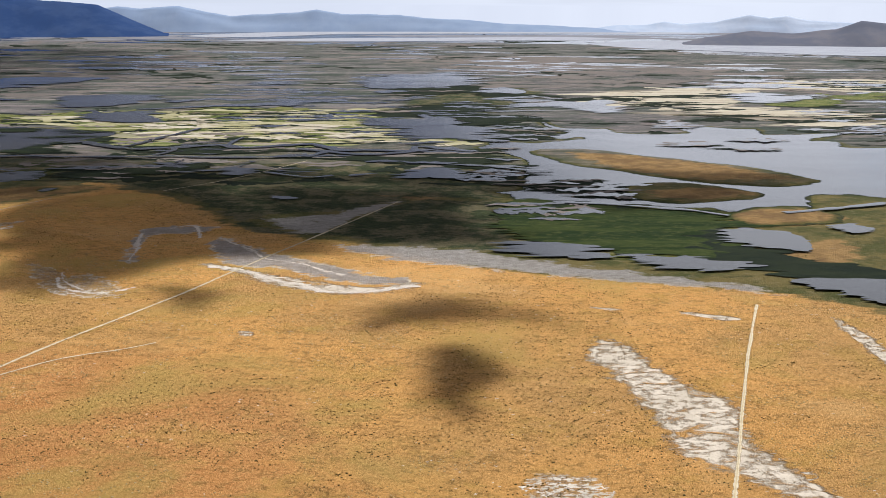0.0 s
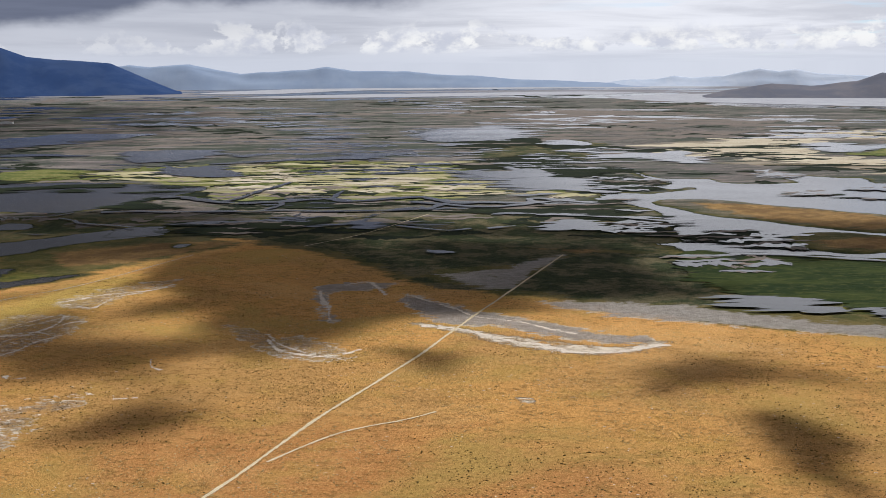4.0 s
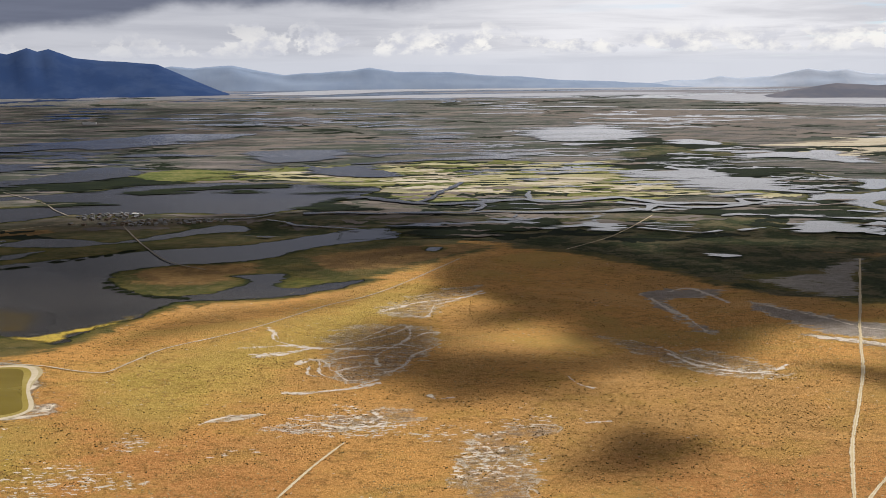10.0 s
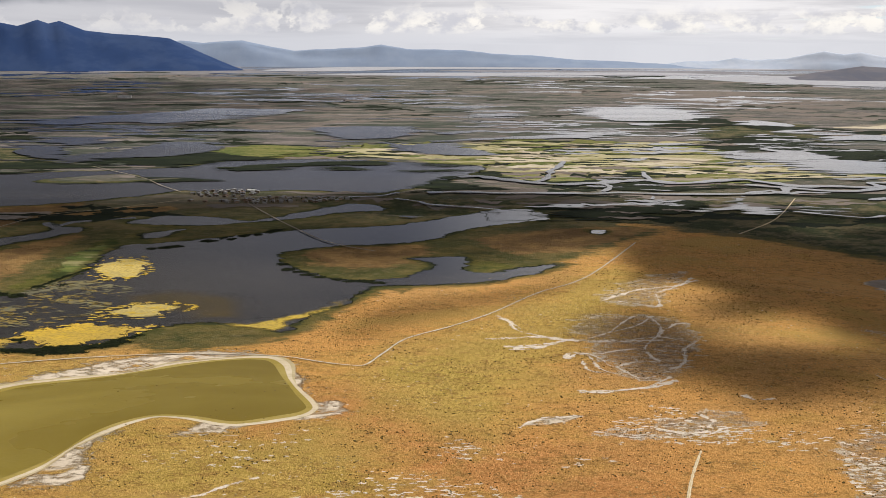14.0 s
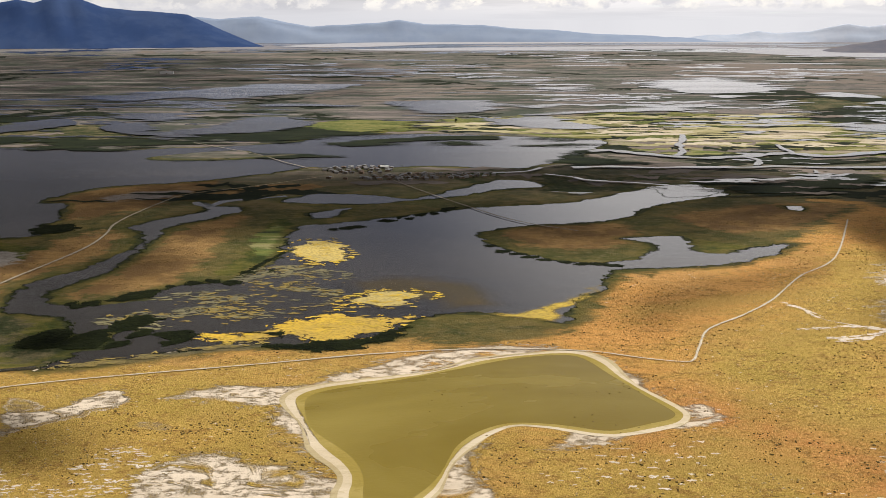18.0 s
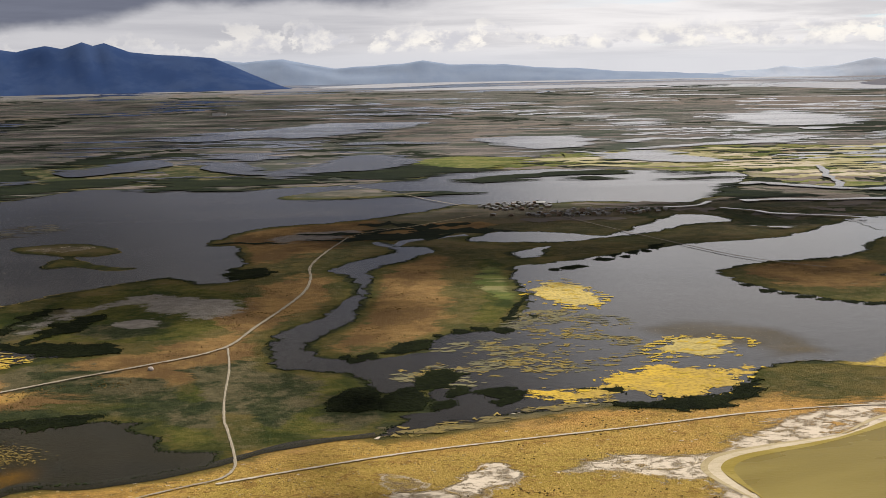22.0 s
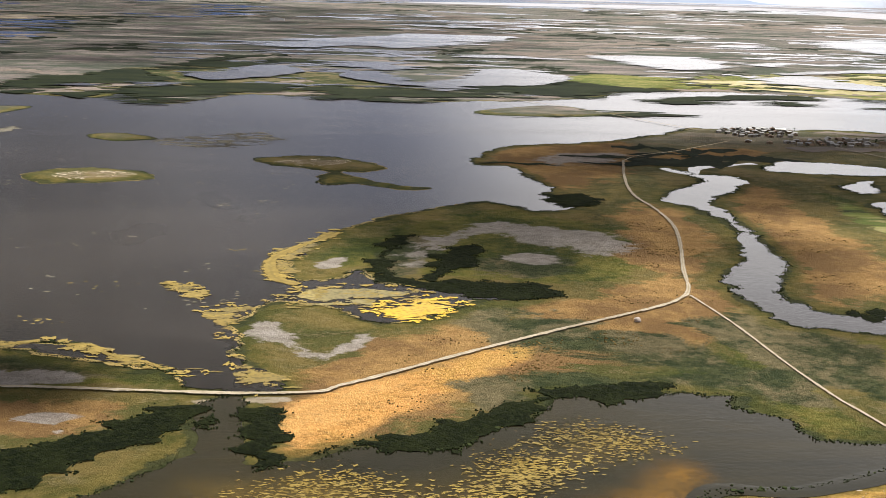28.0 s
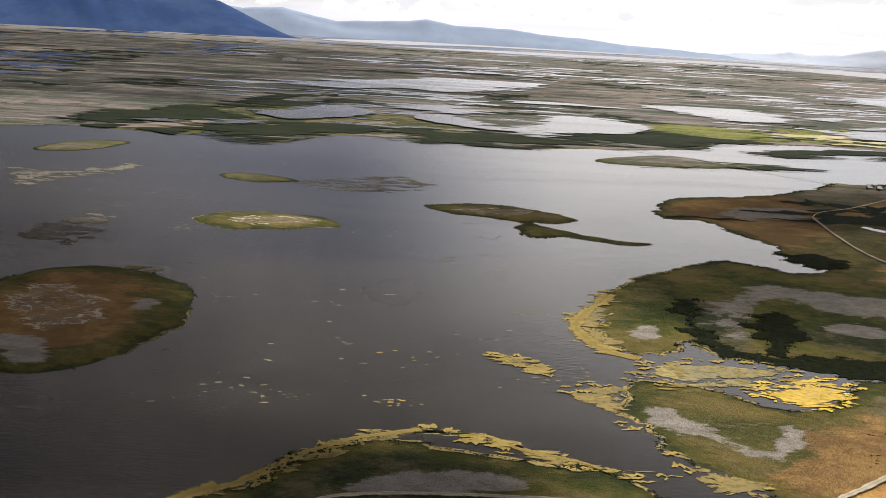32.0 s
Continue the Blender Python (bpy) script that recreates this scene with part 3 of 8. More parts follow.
ZONES.append(("salt", [(-350.4, 397), (-346.9, 389.7), (-342.1, 372.7), (-337.7, 359.9), (-330.6, 365.1), (-329.6, 352.6), (-342.3, 349.1), (-354.9, 343.4), (-368.1, 337.6), (-359.8, 346), (-367.4, 350.8), (-377.4, 349.2), (-383.2, 339.6), (-384.8, 327.3), (-381, 313.6), (-386.7, 308.5), (-394, 308.4), (-389.6, 321.5), (-387, 336.4), (-379.8, 348.1), (-364.9, 351.9), (-354.9, 346.1), (-342.1, 352.3), (-339.9, 356), (-343.8, 367.7), (-348.6, 382.6)]))
ZONES.append(("salt", [(-445.7, 312.7), (-443.5, 329.3), (-431.2, 334.1), (-411.6, 325.4), (-405.1, 318.5), (-400.8, 301.2), (-423.5, 294.3), (-442.7, 294.1)]))
ZONES.append(("grass", [(-383.5, 336.4), (-377.1, 346.4), (-367.3, 348.4), (-355, 340.1), (-330, 347.2), (-313.4, 309.4), (-337, 287), (-374.4, 286.6)]))
ZONES.append(("pale", [(-489.1, 393.9), (-474.5, 398.4), (-459.5, 407.3), (-435.6, 410.7), (-427.8, 408.3), (-449, 403.6), (-467.9, 393.2), (-486.1, 390.4)]))
ZONES.append(("tan", [(88, 786), (144, 756), (191, 707), (212.9, 659.8), (160, 655.1), (121.6, 692.1)]))
ZONES.append(("tan", [(117.9, 613.6), (168.4, 621.7), (177.6, 602.4), (133.6, 582.3)]))
ZONES.append(("tan", [(152.2, 464.9), (178.2, 482.8), (177.7, 453.9), (159, 428.1), (144.7, 441.1)]))
ZONES.append(("mud", [(-685.2, 383.2), (-682.5, 392), (-673.4, 394.9), (-662.5, 394.7), (-668.6, 391.8), (-679, 388.4)]))
ZONES.append(("mud", [(-679.7, 403.1), (-671.8, 407), (-664.6, 406.9), (-655.2, 403.1), (-663.6, 401.2), (-674.1, 401.4)]))
ZONES.append(("tan", [(-678.5, 383.7), (-672, 388.9), (-660.3, 391.2), (-650.3, 389.7), (-659.3, 385.2), (-670, 380.7)]))
ZONES.append(("tan", [(-364.2, 566.9), (-338.1, 585.3), (-309.8, 574.6), (-316.6, 542.4), (-341.5, 530.3), (-356.5, 541.7)]))
ZONES.append(("tan", [(-286, 604.1), (-243, 629.1), (-200.8, 630), (-226.7, 590.2), (-260.6, 562.1), (-279.9, 568.3)]))
ZONES.append(("green", [(-292.9, 548.9), (-265.2, 537.3), (-238.4, 562.5), (-214.9, 583.3), (-233.9, 543.7), (-259.4, 526), (-287, 520)]))
ZONES.append(("green", [(-341.2, 475.4), (-321.8, 494), (-279.3, 499.5), (-256.1, 515.1), (-280.2, 485.2), (-309.1, 475.8), (-332.3, 462.8)]))
ZONES.append(("grass", [(-573, 338.4), (-543.1, 364.4), (-502.9, 387.1), (-426.2, 397.9), (-428, 361.9), (-451.8, 334)]))
ZONES.append(("crust", [(-725.5, 593.7), (-719.6, 601.3), (-702.1, 603.9), (-697.1, 597.2), (-713.2, 592.1)]))
ZONES.append(("crust", [(-653.5, 637.2), (-637.1, 641.9), (-625.7, 635.6), (-634.4, 628.6), (-646, 630)]))
ZONES.append(("red", [(-479.2, 343.1), (-465.1, 358.2), (-448.5, 359.7), (-432.8, 359.5), (-419.9, 348), (-408.9, 332.1), (-416.9, 324.5), (-431.8, 339), (-443.3, 337.6), (-444, 320.5), (-470.4, 320.8)]))
ZONES.append(("crust", [(-755.5, 497.7), (-748.5, 503.2), (-737.8, 490.9), (-735.9, 475.4), (-744.3, 470)]))
ZONES.append(("dark", [(-694.9, 397.3), (-682, 411.9), (-664.9, 419.8), (-648.9, 412.6), (-635.7, 404.8), (-653.7, 405.5), (-671.8, 407), (-686.1, 395.9)]))
ZONES.append(("dark", [(-530.6, 451.2), (-513.3, 444.6), (-503.3, 419.7), (-511.7, 396), (-521.7, 404.1), (-527.2, 425.7)]))
ZONES.append(("dark", [(-593.7, 455.5), (-573.1, 448.6), (-542.2, 431.3), (-533.8, 412.9), (-551.6, 416.1), (-583.2, 429.1)]))
ZONES.append(("dark", [(-540.9, 447.4), (-525, 442.4), (-518, 429.3), (-514.5, 413.7), (-526.5, 406.8), (-534.4, 421.5)]))
ZONES.append(("dark", [(-605.3, 476.4), (-606, 497.7), (-599.9, 511.5), (-589.9, 506.9), (-594.1, 492.7), (-598, 480.3), (-602.4, 472.3)]))
ZONES.append(("dark", [(-586.1, 493.2), (-570.9, 499.4), (-557.5, 492.4), (-568.8, 480.2), (-581, 480.5)]))
ZONES.append(("red", [(-488.8, 349.8), (-462.6, 364.9), (-433.4, 356.4), (-413.5, 339.6), (-409.2, 323.1), (-426.9, 319.6), (-443.4, 337.1), (-465.7, 337.3), (-479, 326.5)]))
ZONES.append(("tan", [(-603, 410.3), (-576, 430.8), (-557.4, 444.2), (-539.7, 459.1), (-535.3, 459), (-530.6, 442.4), (-534.1, 431.1), (-544.5, 429.2), (-554, 426.2), (-565, 421.2), (-573.3, 413.6), (-599.4, 398.2)]))
ZONES.append(("tan", [(-571, 655), (-543, 715), (-505, 713), (-519, 633), (-537, 608), (-553.8, 596.4)]))
ZONES.append(("yellow", [(-462.4, 547.7), (-461.6, 572.1), (-452.5, 575.6), (-447.4, 547.5), (-449, 522.7), (-454.7, 519.9)]))
ZONES.append(("tan", [(-620.2, 403.7), (-611.7, 420.5), (-594.5, 437.2), (-569.6, 452.8), (-546.1, 472.7), (-533.3, 481.3), (-523.7, 456), (-543.3, 426.2), (-562.7, 415.5), (-580.3, 405.8), (-596.2, 387.3), (-611.2, 373.9), (-623.7, 388.4)]))
CLUMP_SPOTS = [(-432.2, 571.7), (-426.6, 574.2), (-422.2, 576.8), (-411.4, 590.8), (-402.1, 596.4), (-397, 604), (-392, 608), (-387, 616), (-384, 621), (-369.6, 537.7), (-365.9, 527.3), (-361.1, 522.2), (-356.4, 517.3), (-351.8, 512.5), (-345.2, 508.6), (-339.6, 505.8), (-333.8, 504.8), (-329.1, 502.9), (-501.2, 451.8), (-498.1, 449.9), (-493.6, 452.9), (-481.3, 467.5), (-475.7, 474.3), (-469.4, 479), (-463.5, 481.5), (-453.9, 494.1), (-456.8, 479.4)]
VILLAGE = []
VILLAGE.append(("hamlet_west", [(-455, 757), (-440, 769), (-415, 764), (-419, 742), (-434, 737), (-450, 740)]))
VILLAGE.append(("hamlet_east", [(-431, 718), (-411, 736), (-385, 738), (-358, 734), (-366, 718), (-389, 716), (-410, 709)]))
VEIL = []
VEIL.append(("algae_open", [(-681.4, 511), (-674.8, 526.8), (-668, 516.2), (-670.8, 502.2), (-678.6, 503.5)]))
VEIL.append(("algae_open_b", [(-670.1, 566.5), (-663.4, 574.6), (-653.3, 551.2), (-661.1, 549.5)]))
VEIL.append(("algae_open_c", [(-738.7, 435.3), (-732.5, 433.2), (-726.7, 425.9), (-728.6, 420.8), (-732.6, 422.8)]))
VEIL.append(("algae_open_d", [(-829.5, 696.8), (-805.2, 688.9), (-783, 725), (-773, 701), (-794.8, 654), (-810.4, 641.8)]))
VEIL.append(("algae_open_e", [(-717.6, 688.2), (-673, 721), (-650.4, 695.4), (-673.2, 665.9), (-702.6, 663.5)]))
VEIL.append(("algae_open_f", [(-651, 541.2), (-643.5, 541.3), (-645.3, 530.6), (-651.6, 533.2)]))
VEIL.append(("algae_open_g", [(-776.8, 593.7), (-758.8, 603.9), (-750.4, 556), (-767.9, 544.3), (-778.3, 549.4), (-783.5, 564.3)]))
OLIVE = []
OLIVE.append(("olive_pond", [(-420.3, 370.3), (-410.1, 376.9), (-396.8, 381.7), (-377.8, 393.9), (-366.1, 399.1), (-354.1, 399.4), (-348.6, 384.9), (-342.4, 367.7), (-338, 356.1), (-342.1, 352.3), (-354.9, 346.1), (-362.3, 349.5), (-375, 351.8), (-383.1, 344.6), (-387, 336.4), (-390, 324.3), (-395, 313.9), (-399.2, 308.3), (-403.9, 313.3), (-406, 329.9), (-415.3, 345.8), (-419.1, 356.5)]))
ALGAE = []
ALGAE.append(("algae_shore", [(-456.4, 420.2), (-448.7, 422.3), (-438.9, 423.3), (-434.8, 433.1), (-426.2, 439.1), (-418.4, 442.6), (-407.3, 436.8), (-395.8, 439), (-399.7, 426.8), (-410.2, 414.8), (-422.2, 411.2), (-429.9, 414.6), (-438.2, 411.8), (-448.9, 410.9), (-455.6, 415.5)]))
ALGAE.append(("algae_raft", [(-419, 457.2), (-408.8, 468.1), (-392.1, 466.1), (-395.9, 450.3), (-406.2, 443.8), (-411.6, 448), (-417.9, 447.1)]))
ALGAE.append(("algae_raft", [(-445.7, 540.3), (-434.1, 551.9), (-422.2, 534.3), (-422.1, 511.9), (-432.8, 504.1), (-439.7, 514.4), (-444.8, 519.8)]))
ALGAE.append(("algae_bay", [(-396.6, 439.1), (-379, 443.9), (-364.5, 444.4), (-346.8, 465.5), (-330, 491.6), (-341, 457.7), (-352.3, 441.7), (-355, 428.6), (-368.8, 432.7), (-379, 438.4)]))
ALGAE.append(("algae_pale_strip", [(-489.2, 390.6), (-479.4, 396.3), (-469.5, 399.9), (-454.2, 407.6), (-440.8, 414.1), (-434.9, 410.4), (-454.2, 402.6), (-469.2, 394), (-478.8, 391.3)]))
ALGAE.append(("algae_pale_rim", [(-634.6, 496.9), (-627.5, 511.9), (-618.8, 524.8), (-624.4, 499.5), (-627.9, 485), (-626.6, 473.6), (-631.9, 473.6), (-636.3, 478.7)]))
ALGAE.append(("algae_pale_bar", [(-642.6, 443.3), (-633.9, 451.1), (-629.8, 448.4), (-633, 438.5), (-633.3, 428.2), (-630.1, 417.1), (-624.2, 413.2), (-619.6, 405), (-626.2, 401.1), (-629.7, 409), (-631.8, 417.1), (-636.1, 428.2), (-638.8, 438.7)]))
ALGAE.append(("algae_broken_flat", [(-629.5, 457), (-616.9, 467.9), (-606.1, 465.6), (-592.9, 467.4), (-603.7, 452.8), (-611.4, 448.7), (-619.6, 449.3), (-626.4, 451.7)]))
ALGAE.append(("algae_patch", [(-607.3, 449.8), (-597.2, 458.6), (-586.3, 455.6), (-594.3, 442.8), (-601.9, 440.2), (-605.8, 445)]))
ALGAE.append(("algae_pale_drift", [(-655.2, 465), (-649.1, 465.1), (-644.6, 457.5), (-647.2, 454.1), (-651.9, 460)]))
ALGAE.append(("algae_pale_edge", [(-702.6, 396.6), (-695.1, 401.2), (-689.9, 409.7), (-682.2, 419.2), (-669.9, 425.3), (-669.6, 421.6), (-680.3, 415.1), (-687.9, 405.8), (-693.9, 397.6), (-700.9, 395.3)]))
ALGAE.append(("algae_pale_edge", [(-665.1, 422.6), (-660.2, 422.3), (-651.9, 417.3), (-644.1, 412.5), (-634.1, 409.8), (-639.3, 407.2), (-648.5, 411.1), (-656.5, 415.1)]))
ALGAE.append(("algae_pale_isle", [(-743.5, 528.5), (-730.6, 529.8), (-728.7, 520.2), (-737.6, 520.9)]))
SILT = []
SILT.append(("silt", [(-585.2, 344.1), (-580, 353.7), (-575.4, 364.5), (-570.2, 370.9), (-564.2, 375.4), (-555.8, 379.5), (-548.2, 374.1), (-551.6, 361.2), (-556.2, 354.5), (-559.8, 348.2), (-561.5, 344)]))
SWAMP_FLECKS = []
SWAMP_FLECKS.append([(-627.1, 359.8), (-613.1, 366.9), (-605.8, 368.5), (-592.1, 366.7), (-587.4, 372.2), (-580.9, 379.2), (-573.1, 387.3), (-563.2, 385.2), (-556, 380.1), (-562.1, 377.2), (-574.3, 369.3), (-581.7, 360.5), (-585.1, 354.7), (-588.6, 347.5), (-616.7, 339.5)])
SWAMP_FLECKS.append([(-620.5, 354.9), (-609.7, 358.7), (-597.5, 359.6), (-590.8, 362.5), (-585.3, 367.8), (-577.1, 374.4), (-574.6, 371), (-581.4, 361), (-585.4, 355.6), (-588.6, 347.5), (-615.3, 344.3)])
FILMS = [[(-636.4, 369.3), (-615.5, 372.5), (-601.1, 370.1), (-591.6, 371.1), (-581.2, 380.4), (-571.3, 390.6), (-556.2, 383.9), (-553.6, 374.2), (-573.5, 365.5), (-579.9, 356.5), (-579.5, 345.8), (-619.6, 337.9)],
         [(-424.9, 475.5), (-412.8, 489.5), (-390.2, 489.2), (-370.9, 472.4), (-368.4, 445.3), (-390.3, 441.8), (-396.4, 451.6), (-410.9, 457.9)]]
FLECK_FIELDS = []
FLECK_FIELDS.append([(-488.7, 430.1), (-473.7, 464.4), (-461.2, 477), (-449.1, 506.5), (-438.2, 506), (-419.4, 493.3), (-422.1, 450.2), (-435.2, 438.4), (-448.6, 428.6), (-462.8, 428.1), (-476.4, 420)])
FLECK_FIELDS.append([(-486.2, 430.3), (-477.7, 444.1), (-460.4, 472), (-448.2, 502.8), (-435.3, 503.2), (-425.6, 487.5), (-447.5, 432.2), (-457, 440.3), (-467.3, 440), (-477.5, 435.4)])
ZONES.append(("mud", [(-598.5, 488.6), (-597, 503.1), (-592.5, 516.1), (-582.3, 530.5), (-574.1, 537.4), (-561.5, 534.5), (-547.3, 526.9), (-538.9, 517.9), (-543.9, 506.9), (-553.6, 503.1), (-560.3, 509.9), (-567.6, 520.8), (-578.2, 524.3), (-587, 512.6), (-592, 501.9), (-594.7, 488.7)]))
ZONES.append(("mud", [(-631.6, 431.3), (-629, 434.8), (-623.6, 433.7), (-619.2, 423.6), (-614.5, 419.9), (-610.4, 427), (-606.8, 430), (-607.1, 424), (-611.6, 418.1), (-614.9, 415.5), (-620.4, 423.6), (-626.3, 426.6)]))
ZONES.append(("dark", [(-604.8, 470.6), (-606.9, 488.3), (-604.5, 508.4), (-598.1, 519.7), (-594.1, 516.1), (-599.4, 498.3), (-601.2, 482.3), (-598.5, 468.1)]))
ZONES.append(("dark", [(-588.9, 471.1), (-582.1, 474.2), (-572.8, 468.9), (-563.9, 465.4), (-569.2, 461), (-580.9, 464.8)]))
CLOUDS = []
CLOUDS.append(("far_cloud", [(-2963, 3221), (-1750, 3089), (-913, 2873), (-409, 2166), (-411, 1454), (-502, 1242), (-625, 1091), (-785, 1002), (-1009, 975)]))
CLOUDS.append(("marsh_cloud", [(-592, 745), (-493, 765), (-384, 772), (-274, 794), (-162, 739), (-28, 710), (109, 714), (247, 670.6), (142.9, 525.7), (-1.3, 598.2), (-81.2, 619.7), (-198.5, 576.1), (-249.4, 542.9), (-285.6, 531.6), (-342.9, 515.7), (-419.3, 524.8), (-529.4, 584)]))
CLOUDS.append(("mound_cloud", [(-518.4, 389.6), (-492.1, 385.9), (-463.6, 363.8), (-451.1, 342.3), (-457.6, 324.2), (-491.3, 323.9)]))
CLOUDS.append(("west_cloud", [(-821, 817), (-673, 796), (-529, 750), (-475, 719), (-478.9, 620.2), (-505.6, 523.5), (-530.2, 458.6), (-570.5, 422)]))
CLOUDS.append(("bank_cloud", [(-506.1, 414.8), (-494.6, 424.7), (-479.1, 421.3), (-477.4, 408.8), (-489.1, 391.4), (-501.7, 392.2)]))
CLOUDS.append(("isle_cloud", [(-862.9, 569.9), (-750.6, 590.9), (-707.5, 529.8), (-699.6, 455.8), (-708.4, 436), (-685.7, 420.3), (-665.4, 409), (-673.6, 390.2), (-720.4, 382.5), (-753.9, 384.6)]))
CLOUDS.append(("corner_cloud", [(-516, 356.7), (-475.8, 352.9), (-452, 340.1), (-451.7, 323.6), (-466.7, 316.4), (-490.4, 307.6)]))
CLOUDS.append(("drift_cloud", [(-205.6, 482.9), (-174.2, 504.1), (-132.1, 480.3), (-132.3, 408.9), (-141.5, 375.1), (-162.6, 382), (-180, 376.2), (-195.5, 358.9), (-213.4, 356.6), (-215.3, 377.2), (-196.2, 396.4)]))
CLOUDS.append(("neck_cloud", [(-663, 737), (-551, 735), (-491.7, 653.6), (-473.5, 542.4), (-476.7, 447.5), (-506.8, 401.4)]))
SALT_LINES = []
SALT_LINES.append(("streak", [(-282.7, 446.8), (-280.4, 433.1), (-273.3, 426.3), (-266.5, 421.1), (-254, 419.9), (-245, 422.6)]))
SALT_LINES.append(("streak", [(-285, 411.4), (-276.6, 412.1), (-268.8, 419.1), (-264, 422.4)]))
SALT_LINES.append(("streak", [(-269.3, 400.8), (-267.6, 407.3), (-262.1, 406.2), (-258.8, 400.9), (-257.8, 395.3), (-255.3, 391.5), (-251.2, 382.5), (-246.1, 384.1)]))
SALT_LINES.append(("streak", [(-264.5, 399.2), (-263.3, 390.3), (-259.2, 388.7)]))
SALT_LINES.append(("streak", [(-269.4, 372), (-263.5, 369.7), (-257.5, 372.6), (-251.1, 373.6), (-247.6, 376.5), (-241.2, 381.1)]))
SALT_LINES.append(("streak", [(-245, 422.6), (-236.9, 425.4), (-230.4, 421.5), (-226.3, 420.2), (-231.5, 411.9), (-235.7, 397.7), (-240.9, 391.6)]))
SALT_LINES.append(("streak", [(-232.1, 435.7), (-228.1, 441.5), (-223.7, 441.6)]))
SALT_LINES.append(("streak", [(-226.2, 485), (-228.6, 466.5), (-235.5, 469), (-243, 474)]))
SALT_LINES.append(("streak", [(-225.6, 487.8), (-217.5, 496.4), (-205.3, 509.6)]))
SALT_LINES.append(("streak", [(-269.3, 340.9), (-264.8, 338.3), (-259.2, 336.5)]))
SALT_LINES.append(("streak", [(-287, 343.1), (-283.2, 348.2), (-278.1, 349.9), (-272, 351.6)]))
SALT_LINES.append(("streak", [(-254.3, 342.9), (-248.5, 339.9), (-243.1, 338.8), (-238, 343.4), (-233.4, 341.9), (-229.1, 343.1)]))
SALT_LINES.append(("streak", [(-241.3, 353), (-239.2, 348.1), (-242, 343.4)]))
SALT_LINES.append(("streak", [(-227, 368.1), (-224.6, 364), (-219.4, 365.4)]))
SALT_LINES.append(("streak", [(-252.2, 431.3), (-238.2, 454.3), (-234.8, 435.7), (-243.9, 411.8), (-242.5, 397.7)]))
SALT_LINES.append(("streak", [(-259.8, 423.1), (-252.2, 431.3), (-240.7, 440.7), (-233.1, 452)]))
SALT_LINES.append(("streak", [(-258.8, 405.6), (-251.4, 410.5), (-243.9, 411.8), (-238.1, 409.4)]))
SALT_LINES.append(("streak", [(-255.9, 393.1), (-248.3, 398.8), (-242.5, 397.7)]))
SALT_LINES.append(("streak", [(-185.3, 386.7), (-183, 378.1), (-178.7, 372.9)]))
SALT_LINES.append(("streak", [(-185.3, 342.2), (-178.2, 343.1)]))
SALT_LINES.append(("streak", [(-150.7, 419), (-145.1, 404.1), (-135.1, 394.3), (-129.2, 387.2)]))
SALT_LINES.append(("bed", [(-489.1, 388.6), (-484.4, 395.2), (-475, 397.3), (-461.1, 402.8), (-450.1, 407.6), (-438.2, 410.5)], 1.6))
SALT_LINES.append(("bed", [(-291.4, 422.1), (-282.4, 424.3), (-273.2, 425.2), (-264, 420.4)], 3.2))
SALT_LINES.append(("bed", [(-285.8, 452.1), (-281.3, 439.8), (-277.1, 429.8), (-269.5, 422.9), (-262.2, 420.3), (-249.5, 421), (-236.7, 421.6)], 3.4))
SALT_LINES.append(("bed", [(-283.5, 411.4), (-276.5, 413), (-269.4, 416.6)], 2.4))
SALT_LINES.append(("bed", [(-268.8, 371.4), (-262.5, 370.1), (-254.6, 372.8), (-246.6, 376.6), (-241.5, 380.7)], 2.2))
SALT_LINES.append(("bed", [(-268.9, 401), (-264, 407), (-262.3, 403.7), (-259.9, 391.4), (-257.5, 388.3)], 2))
SALT_LINES.append(("bed", [(-285.6, 344.8), (-280.1, 349.8), (-274.3, 351.4), (-270.7, 352.1)], 1.8))
SALT_LINES.append(("bed", [(-268.3, 339.8), (-262.7, 338.7), (-258.6, 337.3)], 1.8))
SALT_LINES.append(("bed", [(-254.2, 342.5), (-247.3, 339.7), (-240.2, 340.6), (-228.7, 342.2)], 2.2))
SALT_LINES.append(("bed", [(-247.2, 475.8), (-233.6, 489.3), (-217.5, 498.4), (-206.7, 513.8)], 3.5))
SALT_LINES.append(("bed", [(-359.3, 300.3), (-353.4, 303.7), (-348.8, 308.3), (-343.3, 312.4)], 1.8))
SALT_LINES.append(("bed", [(-286.4, 413.6), (-271.6, 416.3), (-263.7, 422.5)], 3))
SALT_LINES.append(("bed", [(-266.3, 371.6), (-253, 373.7), (-241.9, 383.7)], 2))
SALT_LINES.append(("bed", [(-150.2, 411.1), (-144, 396), (-132.7, 388.6), (-123.4, 389.7), (-115.6, 396.6)], 2.4))
SALT_LINES.append(("bed", [(-139.2, 496), (-134.5, 463.5), (-130.3, 439.6)], 4))
SALT_LINES.append(("bed", [(-129.5, 507.5), (-119.5, 513.3), (-110.9, 485.9)], 4))
SALT_LINES.append(("bed", [(-95.3, 429.8), (-79.7, 423.3), (-67.8, 410.1), (-56.1, 400.6), (-43, 391.6), (-25.5, 393.9), (-8.6, 399.2)], 6))
SALT_LINES.append(("bed", [(-99.4, 483.3), (-83.3, 461.8), (-72.8, 442.3), (-55.5, 432.8), (-38.9, 415.5)], 3))
SALT_SPECKS = []
SALT_SPECKS.append((300, [(-218.9, 318.4), (-209.4, 333.1), (-192.9, 338.5), (-197.1, 317.5), (-205.7, 289.4), (-219.4, 289.9), (-220, 304.9)]))
